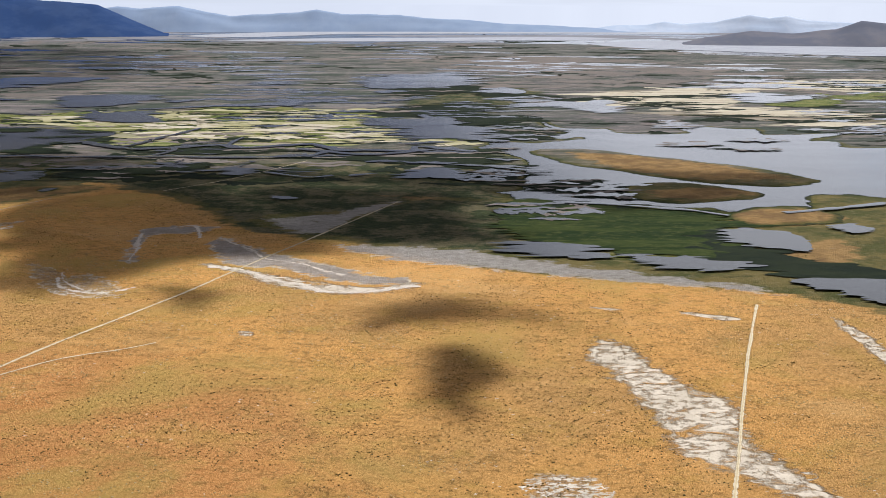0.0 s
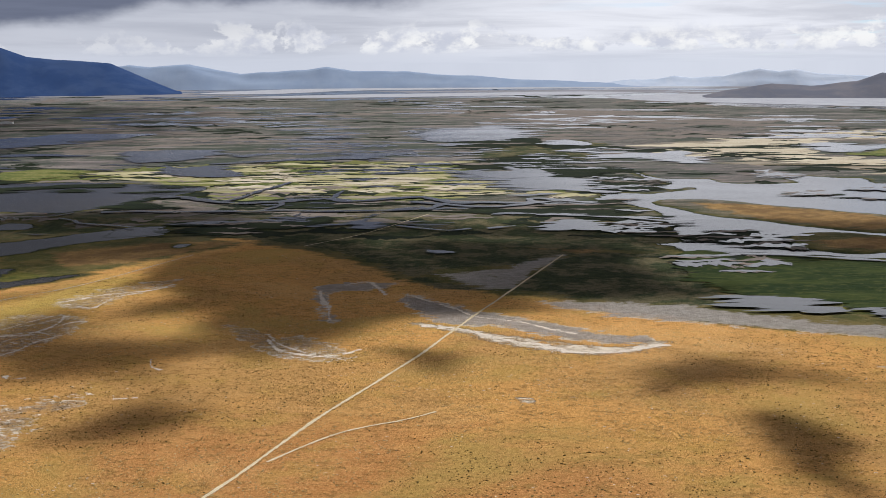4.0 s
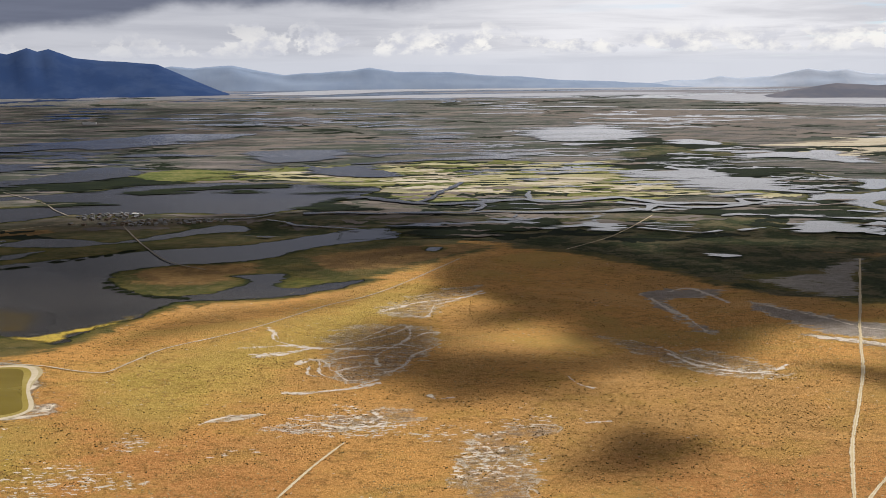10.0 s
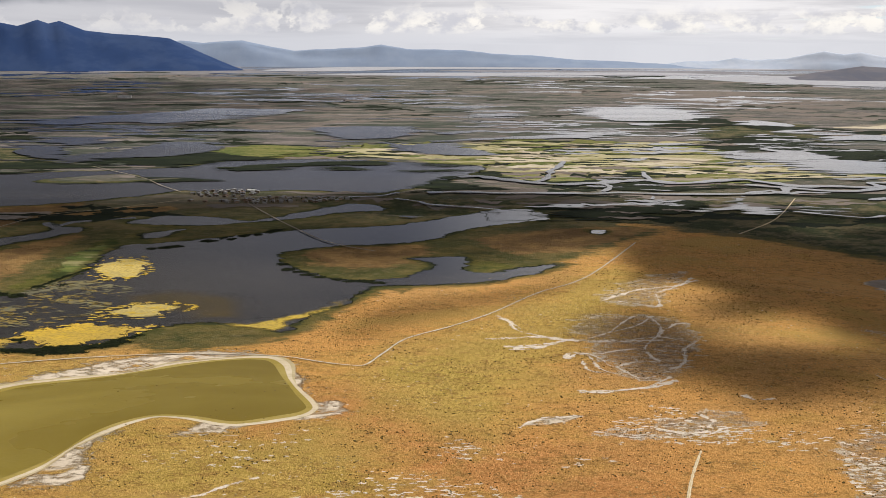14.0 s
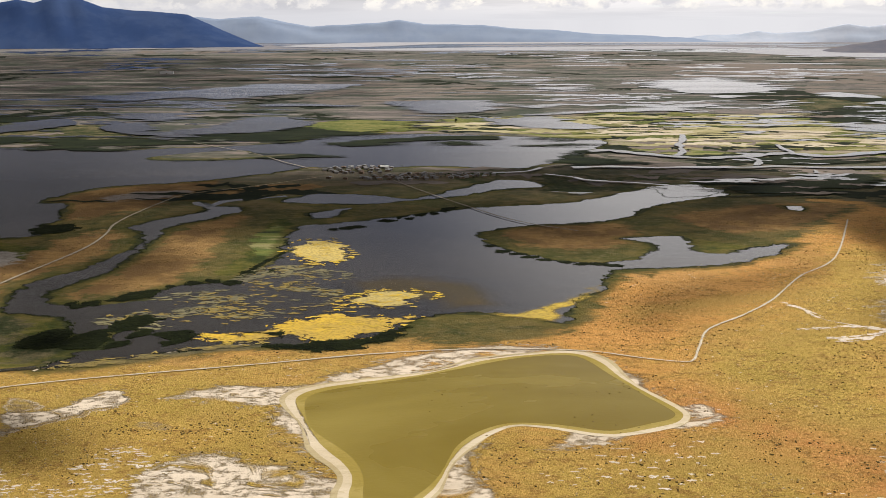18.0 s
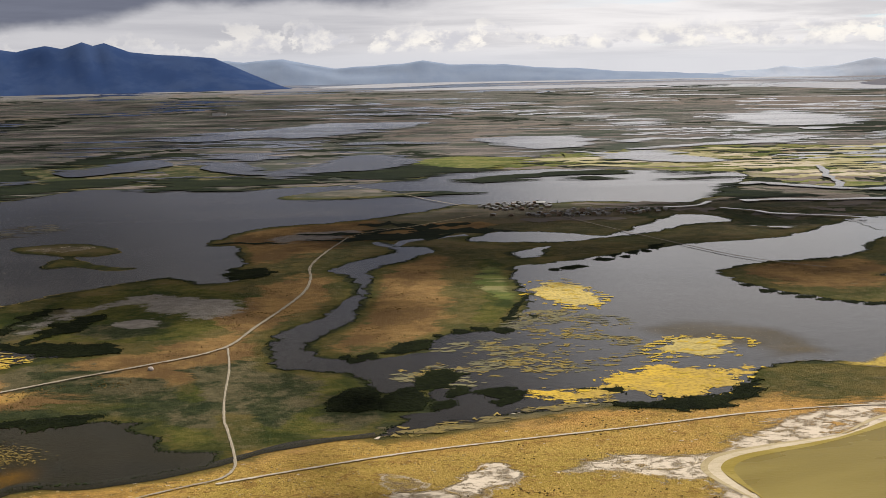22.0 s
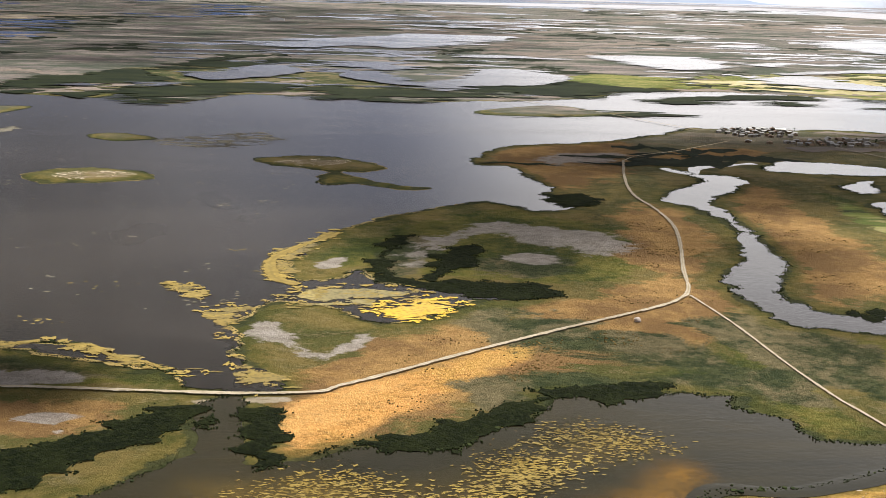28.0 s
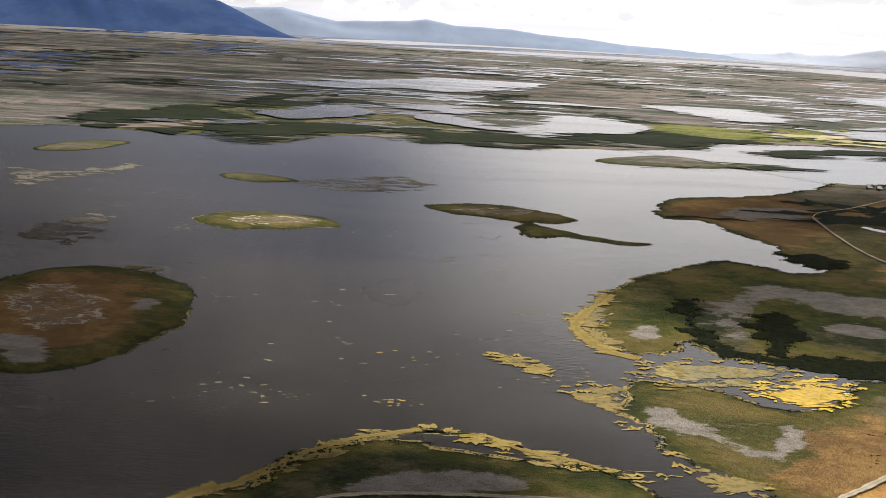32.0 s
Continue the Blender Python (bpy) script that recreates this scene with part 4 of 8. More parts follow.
SALT_SPECKS.append((160, [(-304.5, 337.3), (-268.4, 344), (-268, 320.4), (-300.7, 311.4)]))
SALT_SPECKS.append((160, [(-336, 303.1), (-311.5, 315.2), (-287.1, 301.2), (-307.3, 293.1)]))
SALT_SPECKS.append((150, [(-152.6, 419.1), (-113.4, 402.4), (-118.2, 381.4), (-147.5, 389.1)]))
SALT_SPECKS.append((90, [(-153.2, 412.9), (-130.3, 417.6), (-121.3, 387.2), (-141.4, 391.3)]))
SALT_SPECKS.append((120, [(18.4, 226), (34.8, 226), (35.7, 214.6), (17.6, 214.6)]))
SALT_SPECKS.append((260, [(-268.6, 362.4), (-226.1, 350.9), (-227, 333.9), (-268.3, 335.7)]))
SALT_SPECKS.append((200, [(-263.4, 355.1), (-230.6, 357), (-191.9, 347.7), (-222.2, 328.3), (-257.1, 339)]))
SALT_SPECKS.append((160, [(-478.1, 340.4), (-443.4, 337.1), (-436.2, 315.6), (-468.6, 316)]))
SALT_SPECKS.append((45, [(-371.3, 330.6), (-336, 341.7), (-341.3, 319.9), (-367.4, 317.7)]))
RIDGES = []
RIDGES.append(("west_mountain", [(-2996, 3258, 54), (-2736, 3462, 112), (-2455, 3648, 142), (-2220, 3780, 127), (-2019, 3877, 161), (-1908, 3926, 140), (-1823, 3961, 160), (-1772, 3980, 149), (-1710, 4003, 171), (-1676, 4015, 158), (-1640, 4027, 168), (-1561, 4053, 135), (-1469, 4081, 124), (-1375, 4108, 119), (-1280, 4132, 109), (-1184, 4154, 65), (-1105, 4170, 29), (-1026, 4185, -4)]))
RIDGES.append(("north_range", [(-1626, 4609, 73), (-1365, 4677, 103), (-1276, 4696, 95), (-1186, 4714, 102), (-1118, 4727, 105), (-1003, 4746, 80), (-911, 4758, 64), (-817, 4770, 69), (-722, 4779, 74), (-627, 4787, 79), (-544, 4791, 91), (-436, 4796, 72), (-316, 4797, 71), (-196, 4796, 69), (-76, 4792, 55), (114, 4779, 47), (257, 4764, 33), (467, 4733, 25), (650, 4699, 15), (750, 4676, 8), (850, 4652, -2)]))
RIDGES.append(("east_range", [(447, 4768, -3), (588, 4747, 6), (727, 4721, 26), (863, 4692, 30), (930, 4676, 43), (996, 4659, 34), (1127, 4623, 42), (1201, 4601, 60), (1264, 4581, 71), (1337, 4557, 59), (1397, 4536, 70), (1478, 4506, 51), (1553, 4477, 46), (1802, 4370, 33), (2143, 4194, 22), (2577, 3916, 11)]))
RIDGES.append(("east_hill", [(685, 3228, -2), (762, 3211, 18), (883, 3180, 36), (987, 3149, 30), (1101, 3111, 42), (1162, 3089, 66), (1221, 3066, 59), (1317, 3026, 47), (1419, 2979, 36), (1575, 2900, 18), (1687, 2836, 3)]))
LAKES.append(("east_lake", [(26, 811), (37, 832), (34, 853), (53, 846), (73, 842), (96, 857), (113, 868), (110, 880), (93, 868), (88, 892), (102, 908), (97, 934), (92, 956), (91, 1000), (102, 952), (125, 943), (142, 939), (145, 913), (171, 900), (195, 905), (207, 909), (206, 944), (227, 962), (248, 944), (270, 935), (264, 905), (268, 897), (298, 901), (329, 910), (337, 906), (290, 862), (307, 848), (303, 813), (354, 793)]))
LAKES.append(("east_lake_b", [(272, 604), (227, 604), (208, 604), (200.8, 590.9), (193.2, 563.3), (189.9, 566.6), (165.9, 566.5), (153.5, 553.4), (147.3, 551.8), (141.2, 563), (123.4, 563), (104.4, 572.9), (83.3, 572.8), (68.9, 579.7), (41.8, 584.8), (37, 603), (31, 613), (46, 618), (51, 654), (54, 706), (59, 727), (54, 755), (36, 798)]))
ISLES.append(("oval_island", [(62, 785), (71, 801), (90, 805), (115, 798), (139, 770), (163, 750), (182, 730), (197, 717), (208, 702), (219, 680), (227, 659), (230, 653), (217, 640), (201, 631), (185, 633), (166, 640), (149, 652), (129, 672), (108, 699), (95, 709), (82, 727), (73, 755), (65, 770)]))
ISLES.append(("small_island", [(108, 631), (120, 644), (141, 646), (159, 635), (174, 617), (181, 604), (172.8, 590.8), (158.9, 585.3), (145.3, 580), (128.9, 574.7), (112, 581.6), (103, 603)]))
ISLES.append(("shore_island", [(152.7, 550.2), (165, 563.1), (183.9, 566.5), (193.1, 558.4), (199.9, 544.2), (200.4, 533.6), (192, 521.9), (173.6, 516.2), (159.2, 513.4), (146.3, 516.1), (142.8, 528.9), (143.8, 543.9)]))
POOLS = []
POOLS.append([(-119, 1567), (-100, 1631), (-73, 1685), (-22, 1729), (14, 1775), (41, 1730), (44, 1594), (28, 1522), (46, 1478), (12, 1456), (-18, 1425), (-61, 1404), (-98, 1424), (-106, 1487)])
POOLS.append([(-90, 1357), (-67, 1376), (-45, 1357), (-65, 1330)])
POOLS.append([(-78, 1168), (-58, 1203), (-34, 1233), (-13, 1280), (-16, 1296), (-41, 1248), (-65, 1210)])
POOLS.append([(47, 1386), (78, 1426), (102, 1359), (89, 1323), (66, 1340), (51, 1340)])
POOLS.append([(53, 1264), (79, 1273), (97, 1212), (82, 1211), (61, 1234)])
POOLS.append([(37, 1080), (55, 1117), (71, 1183), (90, 1190), (126, 1212), (153, 1205), (176, 1234), (191, 1212), (172, 1163), (173, 1130), (168, 1081), (145, 1093), (132, 1130), (118, 1143), (92, 1149), (68, 1142), (64, 1110), (50, 1069)])
POOLS.append([(-24, 1068), (-8, 1040), (8, 1030), (11, 999), (3, 989), (-13, 1014), (-21, 1040)])
POOLS.append([(-70, 1003), (-49, 1014), (-28, 1014), (-12, 999), (3, 974), (15, 960), (37, 951), (46, 934), (33, 904), (32, 868), (53, 850), (33, 846), (7, 872), (-6, 864), (-29, 856), (-37, 852), (-34, 871), (-30, 899), (-46, 933), (-64, 960)])
POOLS.append([(389, 1335), (408, 1284), (452, 1318), (406, 1237), (354, 1192), (344, 1221), (329, 1236), (357, 1317)])
POOLS.append([(130, 494.6), (138.3, 506.5), (148, 502.5), (160.1, 498.6), (162.1, 488.4), (163.3, 476.2), (157.8, 455.6), (150.3, 458.8), (141.8, 463.3), (133.5, 469), (127.9, 476.1)])
POOLS.append([(125.4, 497.2), (132, 502.5), (136.7, 505.1), (133.3, 497.2)])
POOLS.append([(67.4, 450.9), (75.8, 450.9), (84.7, 446.7), (98.9, 446.7), (107, 440.5), (119.5, 434.4), (127.1, 428.5), (119, 423.7), (113.2, 418.9), (105.2, 422.7), (94.3, 424.5), (84, 430.3), (76.5, 440.4)])
POOLS.append([(27.6, 468.6), (36.9, 475.7), (51.5, 471), (63.7, 468.8), (69, 461.9), (66.2, 450.9), (69.8, 442.4), (58.2, 444.5), (41.9, 447.6), (28.2, 457.3)])
POOLS.append([(132.3, 404.5), (143.2, 408), (156, 407.2), (176, 402.9), (161.8, 368.5), (147.5, 383.7), (138.6, 394.2)])
POOLS.append([(184.5, 508), (196, 517.7), (203.3, 508.1), (202.4, 498.8), (190.4, 494.9), (187.5, 501.4)])
POOLS.append([(-28, 674), (-21, 693), (-9, 703), (2, 701), (11, 688), (17, 665), (7, 658), (-8, 662), (-19, 660), (-29, 665)])
POOLS.append([(-441, 1275), (-421, 1298), (-384, 1303), (-340, 1298), (-320, 1256), (-330, 1205), (-340, 1172), (-360, 1147), (-387, 1137), (-410, 1151), (-413, 1198), (-430, 1221)])
POOLS.append([(-307, 1210), (-290, 1238), (-275, 1237), (-289, 1195)])
POOLS.append([(-313, 1112), (-278, 1140), (-239, 1163), (-192, 1201), (-149, 1219), (-135, 1196), (-151, 1156), (-184, 1159), (-218, 1148), (-246, 1144), (-273, 1121), (-294, 1111)])
POOLS.append([(-340, 1074), (-315, 1095), (-289, 1093), (-284, 1059), (-269, 1037), (-260, 1001), (-279, 984), (-303, 990), (-322, 1005), (-343, 1032)])
POOLS.append([(-261, 1517), (-231, 1537), (-193, 1545), (-218, 1489), (-248, 1470)])
POOLS.append([(-777, 1347), (-771, 1401), (-746, 1448), (-701, 1485), (-650, 1571), (-617, 1631), (-544, 1622), (-488, 1616), (-508, 1544), (-549, 1480), (-560, 1429), (-584, 1383), (-624, 1333), (-649, 1353), (-676, 1356), (-704, 1324), (-738, 1310)])
POOLS.append([(-578, 1248), (-544, 1261), (-513, 1258), (-472, 1225), (-514, 1228), (-554, 1224)])
POOLS.append([(-603, 936), (-592, 973), (-575, 1009), (-558, 1068), (-541, 1101), (-508, 1070), (-492, 1042), (-496, 1018), (-512, 986), (-526, 969), (-554, 954), (-580, 926), (-589, 915)])
POOLS.append([(-168, 686), (-155, 690), (-140, 707), (-127, 742), (-125, 742), (-136, 707), (-127, 702), (-122, 686), (-117, 680), (-129, 670), (-134, 678), (-139, 691), (-153, 686), (-163, 682)])
POOLS.append([(-177, 745), (-176, 725), (-172, 718), (-179, 709), (-180, 723)])
POOLS.append([(-98, 698), (-91, 704), (-90, 687), (-98, 673), (-95, 687)])
POOLS.append([(-92, 596), (-85.3, 592.6), (-79.2, 587.8), (-88.7, 583.7), (-93.5, 588.4)])
POOLS.append([(-330, 665), (-321, 663), (-323, 656)])
POOLS.append([(-22, 851), (-12, 844), (-3, 836), (-16, 824), (-25, 831)])
POOLS.append([(-75, 1022), (-54, 1011), (-18, 1018), (10, 1001), (16, 977), (-13, 956), (-37, 953), (-52, 982)])
POOLS.append([(-761, 992), (-745, 1034), (-731, 1076), (-710, 1082), (-687, 1036), (-699, 999), (-718, 972), (-738, 954), (-751, 963)])
POOLS.append([(-671, 1094), (-651, 1135), (-614, 1111), (-600, 1093), (-621, 1055), (-639, 1081)])
POOLS.append([(-660, 1010), (-638, 1050), (-599, 961), (-586, 985), (-586, 945), (-618, 949)])
POOLS.append([(-780, 916), (-766, 931), (-753, 923), (-769, 900)])
POOLS.append([(-824, 898), (-800, 911), (-802, 896)])
BEDS = []
BEDS.append(("green", [(31.7, 567.5), (48.4, 590.2), (65.9, 579.6), (83.3, 572.8), (102.6, 562.9), (122.4, 558.1), (138.1, 550.1), (143.3, 536.3), (145.9, 514.7), (131.6, 501.1), (132, 482.1), (129.8, 464.4), (118.3, 447.9), (105.6, 444.6), (95, 451), (76.2, 453.1), (68.1, 464.2), (51.8, 473.4), (37.3, 481.8), (26.1, 514.2)]))
BEDS.append(("dark", [(56, 643), (64, 654), (76, 658), (94, 648), (108, 641), (105, 603), (106.5, 585.1), (91.9, 590.4), (76.8, 594), (64, 607), (54, 620)]))
BEDS.append(("dark", [(-22, 791), (-10, 801), (6, 791), (28, 801), (45, 811), (50, 798), (35, 776), (46, 755), (46, 735), (33, 741), (51, 714), (54, 704), (42, 696), (28, 703), (6, 711), (-13, 716), (-32, 726), (-56, 740), (-80, 746), (-92, 757), (-82, 769), (-57, 763), (-34, 763), (-22, 760), (-6, 764)]))
BEDS.append(("dark", [(16, 688), (28, 693), (49, 686), (55, 677), (44, 665), (50, 650), (45, 633), (32, 633), (19, 658)]))
BEDS.append(("dark", [(35, 572.6), (54, 583.1), (71.6, 576.2), (87.3, 559.5), (72.5, 536), (48.9, 525.6), (32.8, 535.9)]))
BEDS.append(("dark", [(125.8, 521.7), (137.6, 503.8), (127.9, 476.1), (132.3, 464.4), (145.4, 458.8), (154.7, 442.7), (177, 422.9), (169.8, 404.6), (152.2, 409), (136.1, 413.4), (124.6, 427.5), (116.4, 440.5), (110, 453.2), (102.6, 464.3), (115.5, 488.2)]))
BEDS.append(("dark", [(-60, 1385), (-18, 1425), (42, 1467), (47, 1386), (66, 1332), (119, 1315), (142, 1281), (156, 1234), (122, 1212), (96, 1197), (86, 1234), (62, 1264), (44, 1297), (32, 1340), (-10, 1313), (-42, 1280), (-65, 1330)]))
BEDS.append(("dark", [(-38, 1148), (-9, 1175), (41, 1218), (52, 1162), (37, 1086), (52, 1058), (85, 1058), (93, 1020), (60, 999), (38, 970), (18, 960), (8, 1030), (-13, 1057), (-45, 1040), (-63, 1068), (-48, 1110)]))
BEDS.append(("dark", [(33, 900), (42, 934), (58, 970), (87, 952), (96, 921), (86, 892), (74, 861), (43, 860)]))
BEDS.append(("dark", [(175, 829), (192, 847), (207, 826), (194, 819), (177, 819)]))
BEDS.append(("dark", [(235, 858), (249, 862), (259, 858), (246, 851)]))
BEDS.append(("dark", [(212, 805), (229, 806), (241, 796), (227, 799)]))
BEDS.append(("dark", [(202, 1010), (216, 1000), (215, 962), (199, 944), (197, 971)]))
BEDS.append(("dark", [(162, 1156), (176, 1150), (176, 1111), (163, 1124)]))
BEDS.append(("meadow", [(349, 1206), (384, 1207), (417, 1252), (444, 1237), (441, 1193), (392, 1158), (354, 1151)]))
BEDS.append(("meadow", [(454, 1344), (480, 1301), (550, 1363), (510, 1261), (456, 1252)]))
BEDS.append(("dark", [(344, 927), (390, 958), (404, 954), (387, 914), (346, 906)]))
BEDS.append(("dark", [(-557, 950), (-534, 965), (-512, 986), (-501, 1018), (-454, 1000), (-435, 967), (-449, 947), (-478, 936), (-489, 909), (-493, 891), (-513, 903), (-537, 912), (-555, 929), (-567, 914), (-580, 926)]))
BEDS.append(("dark", [(-464, 882), (-457, 900), (-435, 917), (-406, 927), (-397, 935), (-364, 941), (-345, 932), (-353, 912), (-378, 914), (-394, 907), (-419, 897), (-440, 876), (-456, 874)]))
BEDS.append(("dark", [(-392, 892), (-377, 902), (-357, 886), (-366, 879), (-383, 880)]))
BEDS.append(("dark", [(-369, 925), (-359, 936), (-343, 923), (-353, 912)]))
BEDS.append(("dark", [(-325, 914), (-319, 926), (-306, 921), (-308, 905), (-318, 906)]))
BEDS.append(("dark", [(-325, 873), (-313, 883), (-300, 875), (-308, 862), (-318, 862)]))
BEDS.append(("dark", [(-509, 834), (-492, 826), (-472, 825), (-467, 816), (-475, 804), (-494, 805), (-508, 821)]))
BEDS.append(("dark", [(-536, 799), (-527, 828), (-519, 841), (-507, 834), (-512, 806), (-525, 798)]))
BEDS.append(("dark", [(-620, 917), (-594, 916), (-568, 903), (-580, 878), (-602, 872)]))
BEDS.append(("dark", [(-314, 798), (-296, 834), (-276, 867), (-264, 873), (-268, 842), (-288, 834), (-292, 812), (-277, 782), (-298, 769), (-312, 757), (-317, 781)]))
BEDS.append(("dark", [(-246, 703), (-226, 711), (-199, 714), (-160, 731), (-154, 712), (-169, 682), (-198, 679), (-208, 648), (-231, 657), (-242, 669)]))
BEDS.append(("dark", [(-166, 846), (-204, 792), (-171, 768), (-113, 787), (-128, 803), (-156, 790)]))
BEDS.append(("meadow", [(-494, 1032), (-468, 1073), (-426, 1064), (-409, 1026), (-424, 989), (-449, 972), (-477, 974)]))
BEDS.append(("dark", [(-778, 864), (-779, 898), (-756, 904), (-745, 933), (-727, 937), (-710, 942), (-676, 934), (-687, 913), (-698, 890), (-716, 876), (-731, 853), (-736, 831), (-753, 811), (-762, 829), (-772, 844)]))
BEDS.append(("dark", [(-860, 903), (-851, 937), (-833, 985), (-814, 1029), (-790, 997), (-771, 938), (-783, 915), (-802, 918), (-819, 906), (-833, 885), (-848, 871)]))
BEDS.append(("dark", [(-784, 1023), (-757, 1056), (-731, 1076), (-721, 1170), (-690, 1148), (-705, 1118), (-740, 1107), (-770, 1174), (-785, 1105), (-793, 1046)]))
BEDS.append(("dark", [(-673, 924), (-654, 940), (-646, 923), (-617, 919), (-587, 909), (-563, 904), (-574, 888), (-595, 883), (-615, 879), (-635, 874), (-635, 862), (-659, 857), (-656, 883)]))
BEDS.append(("dark", [(-631, 863), (-622, 874), (-615, 860), (-595, 859), (-602, 851), (-614, 849), (-628, 852)]))
BEDS.append(("dark", [(-681, 867), (-663, 881), (-635, 874), (-661, 863)]))
BEDS.append(("dark", [(-812, 857), (-799, 863), (-785, 860), (-787, 844), (-786, 832), (-807, 848)]))
BEDS.append(("dark", [(-842, 856), (-833, 868), (-819, 868), (-827, 850)]))
MARSH_CREEKS = []
MARSH_CREEKS.append((9, [(-292, 834), (-276, 840), (-254, 816), (-239, 806), (-218, 799), (-186, 812), (-166, 820), (-150, 804), (-124, 818), (-100, 826), (-89, 810), (-74, 794), (-49, 792), (-28, 788), (10, 804)]))
MARSH_CREEKS.append((6, [(-312, 754), (-291, 758), (-263, 754), (-236, 755), (-215, 754), (-193, 758), (-166, 752), (-138, 753), (-114, 754), (-90, 764)]))
MARSH_CREEKS.append((5, [(-241, 809), (-232, 830), (-225, 874), (-217, 900), (-209, 939)]))
MARSH_CREEKS.append((5, [(-200, 804), (-196, 786), (-205, 762)]))
MARSH_CREEKS.append((7, [(-114, 754), (-98, 772), (-95, 758), (-86, 780), (-79, 785)]))
MARSH_CREEKS.append((4, [(-165, 814), (-162, 846), (-160, 870)]))
MARSH_CREEKS.append((3, [(-113, 682), (-95, 670), (-80, 662), (-68, 669)]))
MARSH_CREEKS.append((4, [(-59, 669), (-41, 678)]))
MARSH_CREEKS.append((3, [(-359, 734), (-339, 740), (-330, 755)]))
MARSH_CREEKS.append((3, [(-331, 728), (-317, 716), (-310, 704), (-291, 696), (-272, 685)]))
MARSH_CREEKS.append((7, [(-106, 800), (-84, 784), (-58, 769), (-34, 775), (-22, 785), (-19, 811), (2, 798), (23, 785)]))
MARSH_CREEKS.append((5, [(-24, 727), (6, 719), (32, 708), (53, 694), (71, 694)]))
MARSH_CREEKS.append((5, [(174, 544.1), (204.3, 556.8), (236.8, 573.5)]))
MARSH_CREEKS.append((4, [(143.3, 536.3), (126.9, 551.7), (94.3, 566.1), (65.3, 574.5)]))
SHINE_FLATS = []
SHINE_FLATS.append([(-918, 3965), (-665, 4596), (-207, 4828), (285, 4846), (715, 4750), (1056, 4456), (903, 4268), (477, 4343), (35, 4329), (-397, 4226), (-651, 3825)])
SHINE_FLATS.append([(-674, 3438), (-347, 3695), (30, 3774), (424, 3856), (578, 3592), (204, 3461), (-314, 3336)])
SHINE_FLATS.append([(440, 3249), (826, 3477), (1267, 3169), (1252, 2677), (948, 2364), (685, 2598), (465, 2885)])
MEADOWS = []
MEADOWS.append(("meadow", [(-395, 1062), (-352, 1098), (-294, 1099), (-246, 1125), (-186, 1133), (-122, 1128), (-72, 1112), (-64, 987), (-32, 940), (39, 876), (10, 804), (-29, 819), (-64, 830), (-100, 842), (-138, 845), (-178, 847), (-212, 863), (-242, 894), (-275, 935), (-321, 968), (-367, 971), (-393, 964)]))
MEADOWS.append(("cream", [(172, 1258), (256, 1360), (303, 1418), (362, 1390), (341, 1259), (285, 1185), (327, 1119), (375, 1089), (384, 1007), (376, 958), (321, 944), (310, 1006), (278, 1043), (211, 1118), (168, 1099)]))
MEADOWS.append(("cream", [(427, 1493), (523, 1551), (683, 1553), (593, 1346), (493, 1440)]))
MEADOWS.append(("tan", [(71, 2106), (260, 2352), (450, 2112), (484, 1829), (280, 1491), (149, 1341), (73, 1489)]))
CLOUDS.append(("hump_cloud", [(-221.8, 597.5), (-182, 652), (-125, 639), (-73.4, 544.9), (-44.9, 487), (-18.3, 454.7), (-53.8, 441.7), (-86.6, 433.8), (-102.2, 421.6), (-115.3, 402.4), (-136.4, 395.7), (-159.6, 403.7), (-176.2, 415.8), (-195.3, 437.3), (-195, 465.5), (-215.4, 493), (-235.6, 477.2), (-238.5, 524.1)]))
CLOUDS.append(("slope_cloud", [(-201, 298), (-199.1, 314.2), (-186.9, 328.3), (-174.5, 339.3), (-159.7, 333.9), (-159.3, 311.1), (-171.8, 296.5), (-184.9, 293.1)]))
CLOUDS.append(("shelf_cloud", [(-271.8, 413.2), (-258.6, 454.8), (-238, 484), (-201.4, 443.8), (-170.8, 410.1), (-158.9, 369.5), (-152.7, 327.4), (-158.5, 298.6), (-179, 285), (-195.8, 294), (-193.8, 319.5), (-184.3, 345.2), (-201.8, 356.3), (-225, 357), (-248.1, 369)]))
CLOUDS.append(("mantle_cloud", [(-198.9, 536.8), (-157.5, 573.5), (-111.4, 555.4), (-85.2, 515.6), (-146.6, 361.3), (-158.9, 377.5), (-166.1, 407.9), (-176.7, 437.1), (-205.5, 435.1), (-210.1, 417.2), (-196.7, 403.2), (-184.2, 384.4), (-201.5, 364), (-215.2, 355), (-223.4, 360.2), (-234.9, 365.6), (-235.6, 393), (-226.2, 418.2), (-230.7, 448.5), (-219.1, 483.4)]))
CLOUDS.append(("cove_cloud", [(-708.6, 419.4), (-685.4, 424.8), (-660, 418.9), (-647.9, 400.3), (-651.2, 383.6), (-673.3, 378.8), (-692.2, 377.4)]))
CLOUDS.append(("bay_cloud", [(-343.8, 436.8), (-334, 478.3), (-308.4, 494.3), (-279.1, 502.6), (-247.7, 530.9), (-204.4, 576.1), (-234.5, 501.9), (-280.1, 462.5), (-304.8, 436.3), (-324.8, 419.1), (-340.2, 419.4)]))
CLOUDS.append(("fan_cloud", [(-121, 632), (-28, 633), (37, 604), (33.3, 544), (55.9, 488.5), (28.6, 464.5), (-20.5, 458.7), (-57.3, 481.9), (-104.4, 543.4)]))
CLOUDS.append(("dot_cloud", [(-157.8, 293.2), (-152.8, 300.7), (-147, 294.8), (-150.7, 288.6)]))
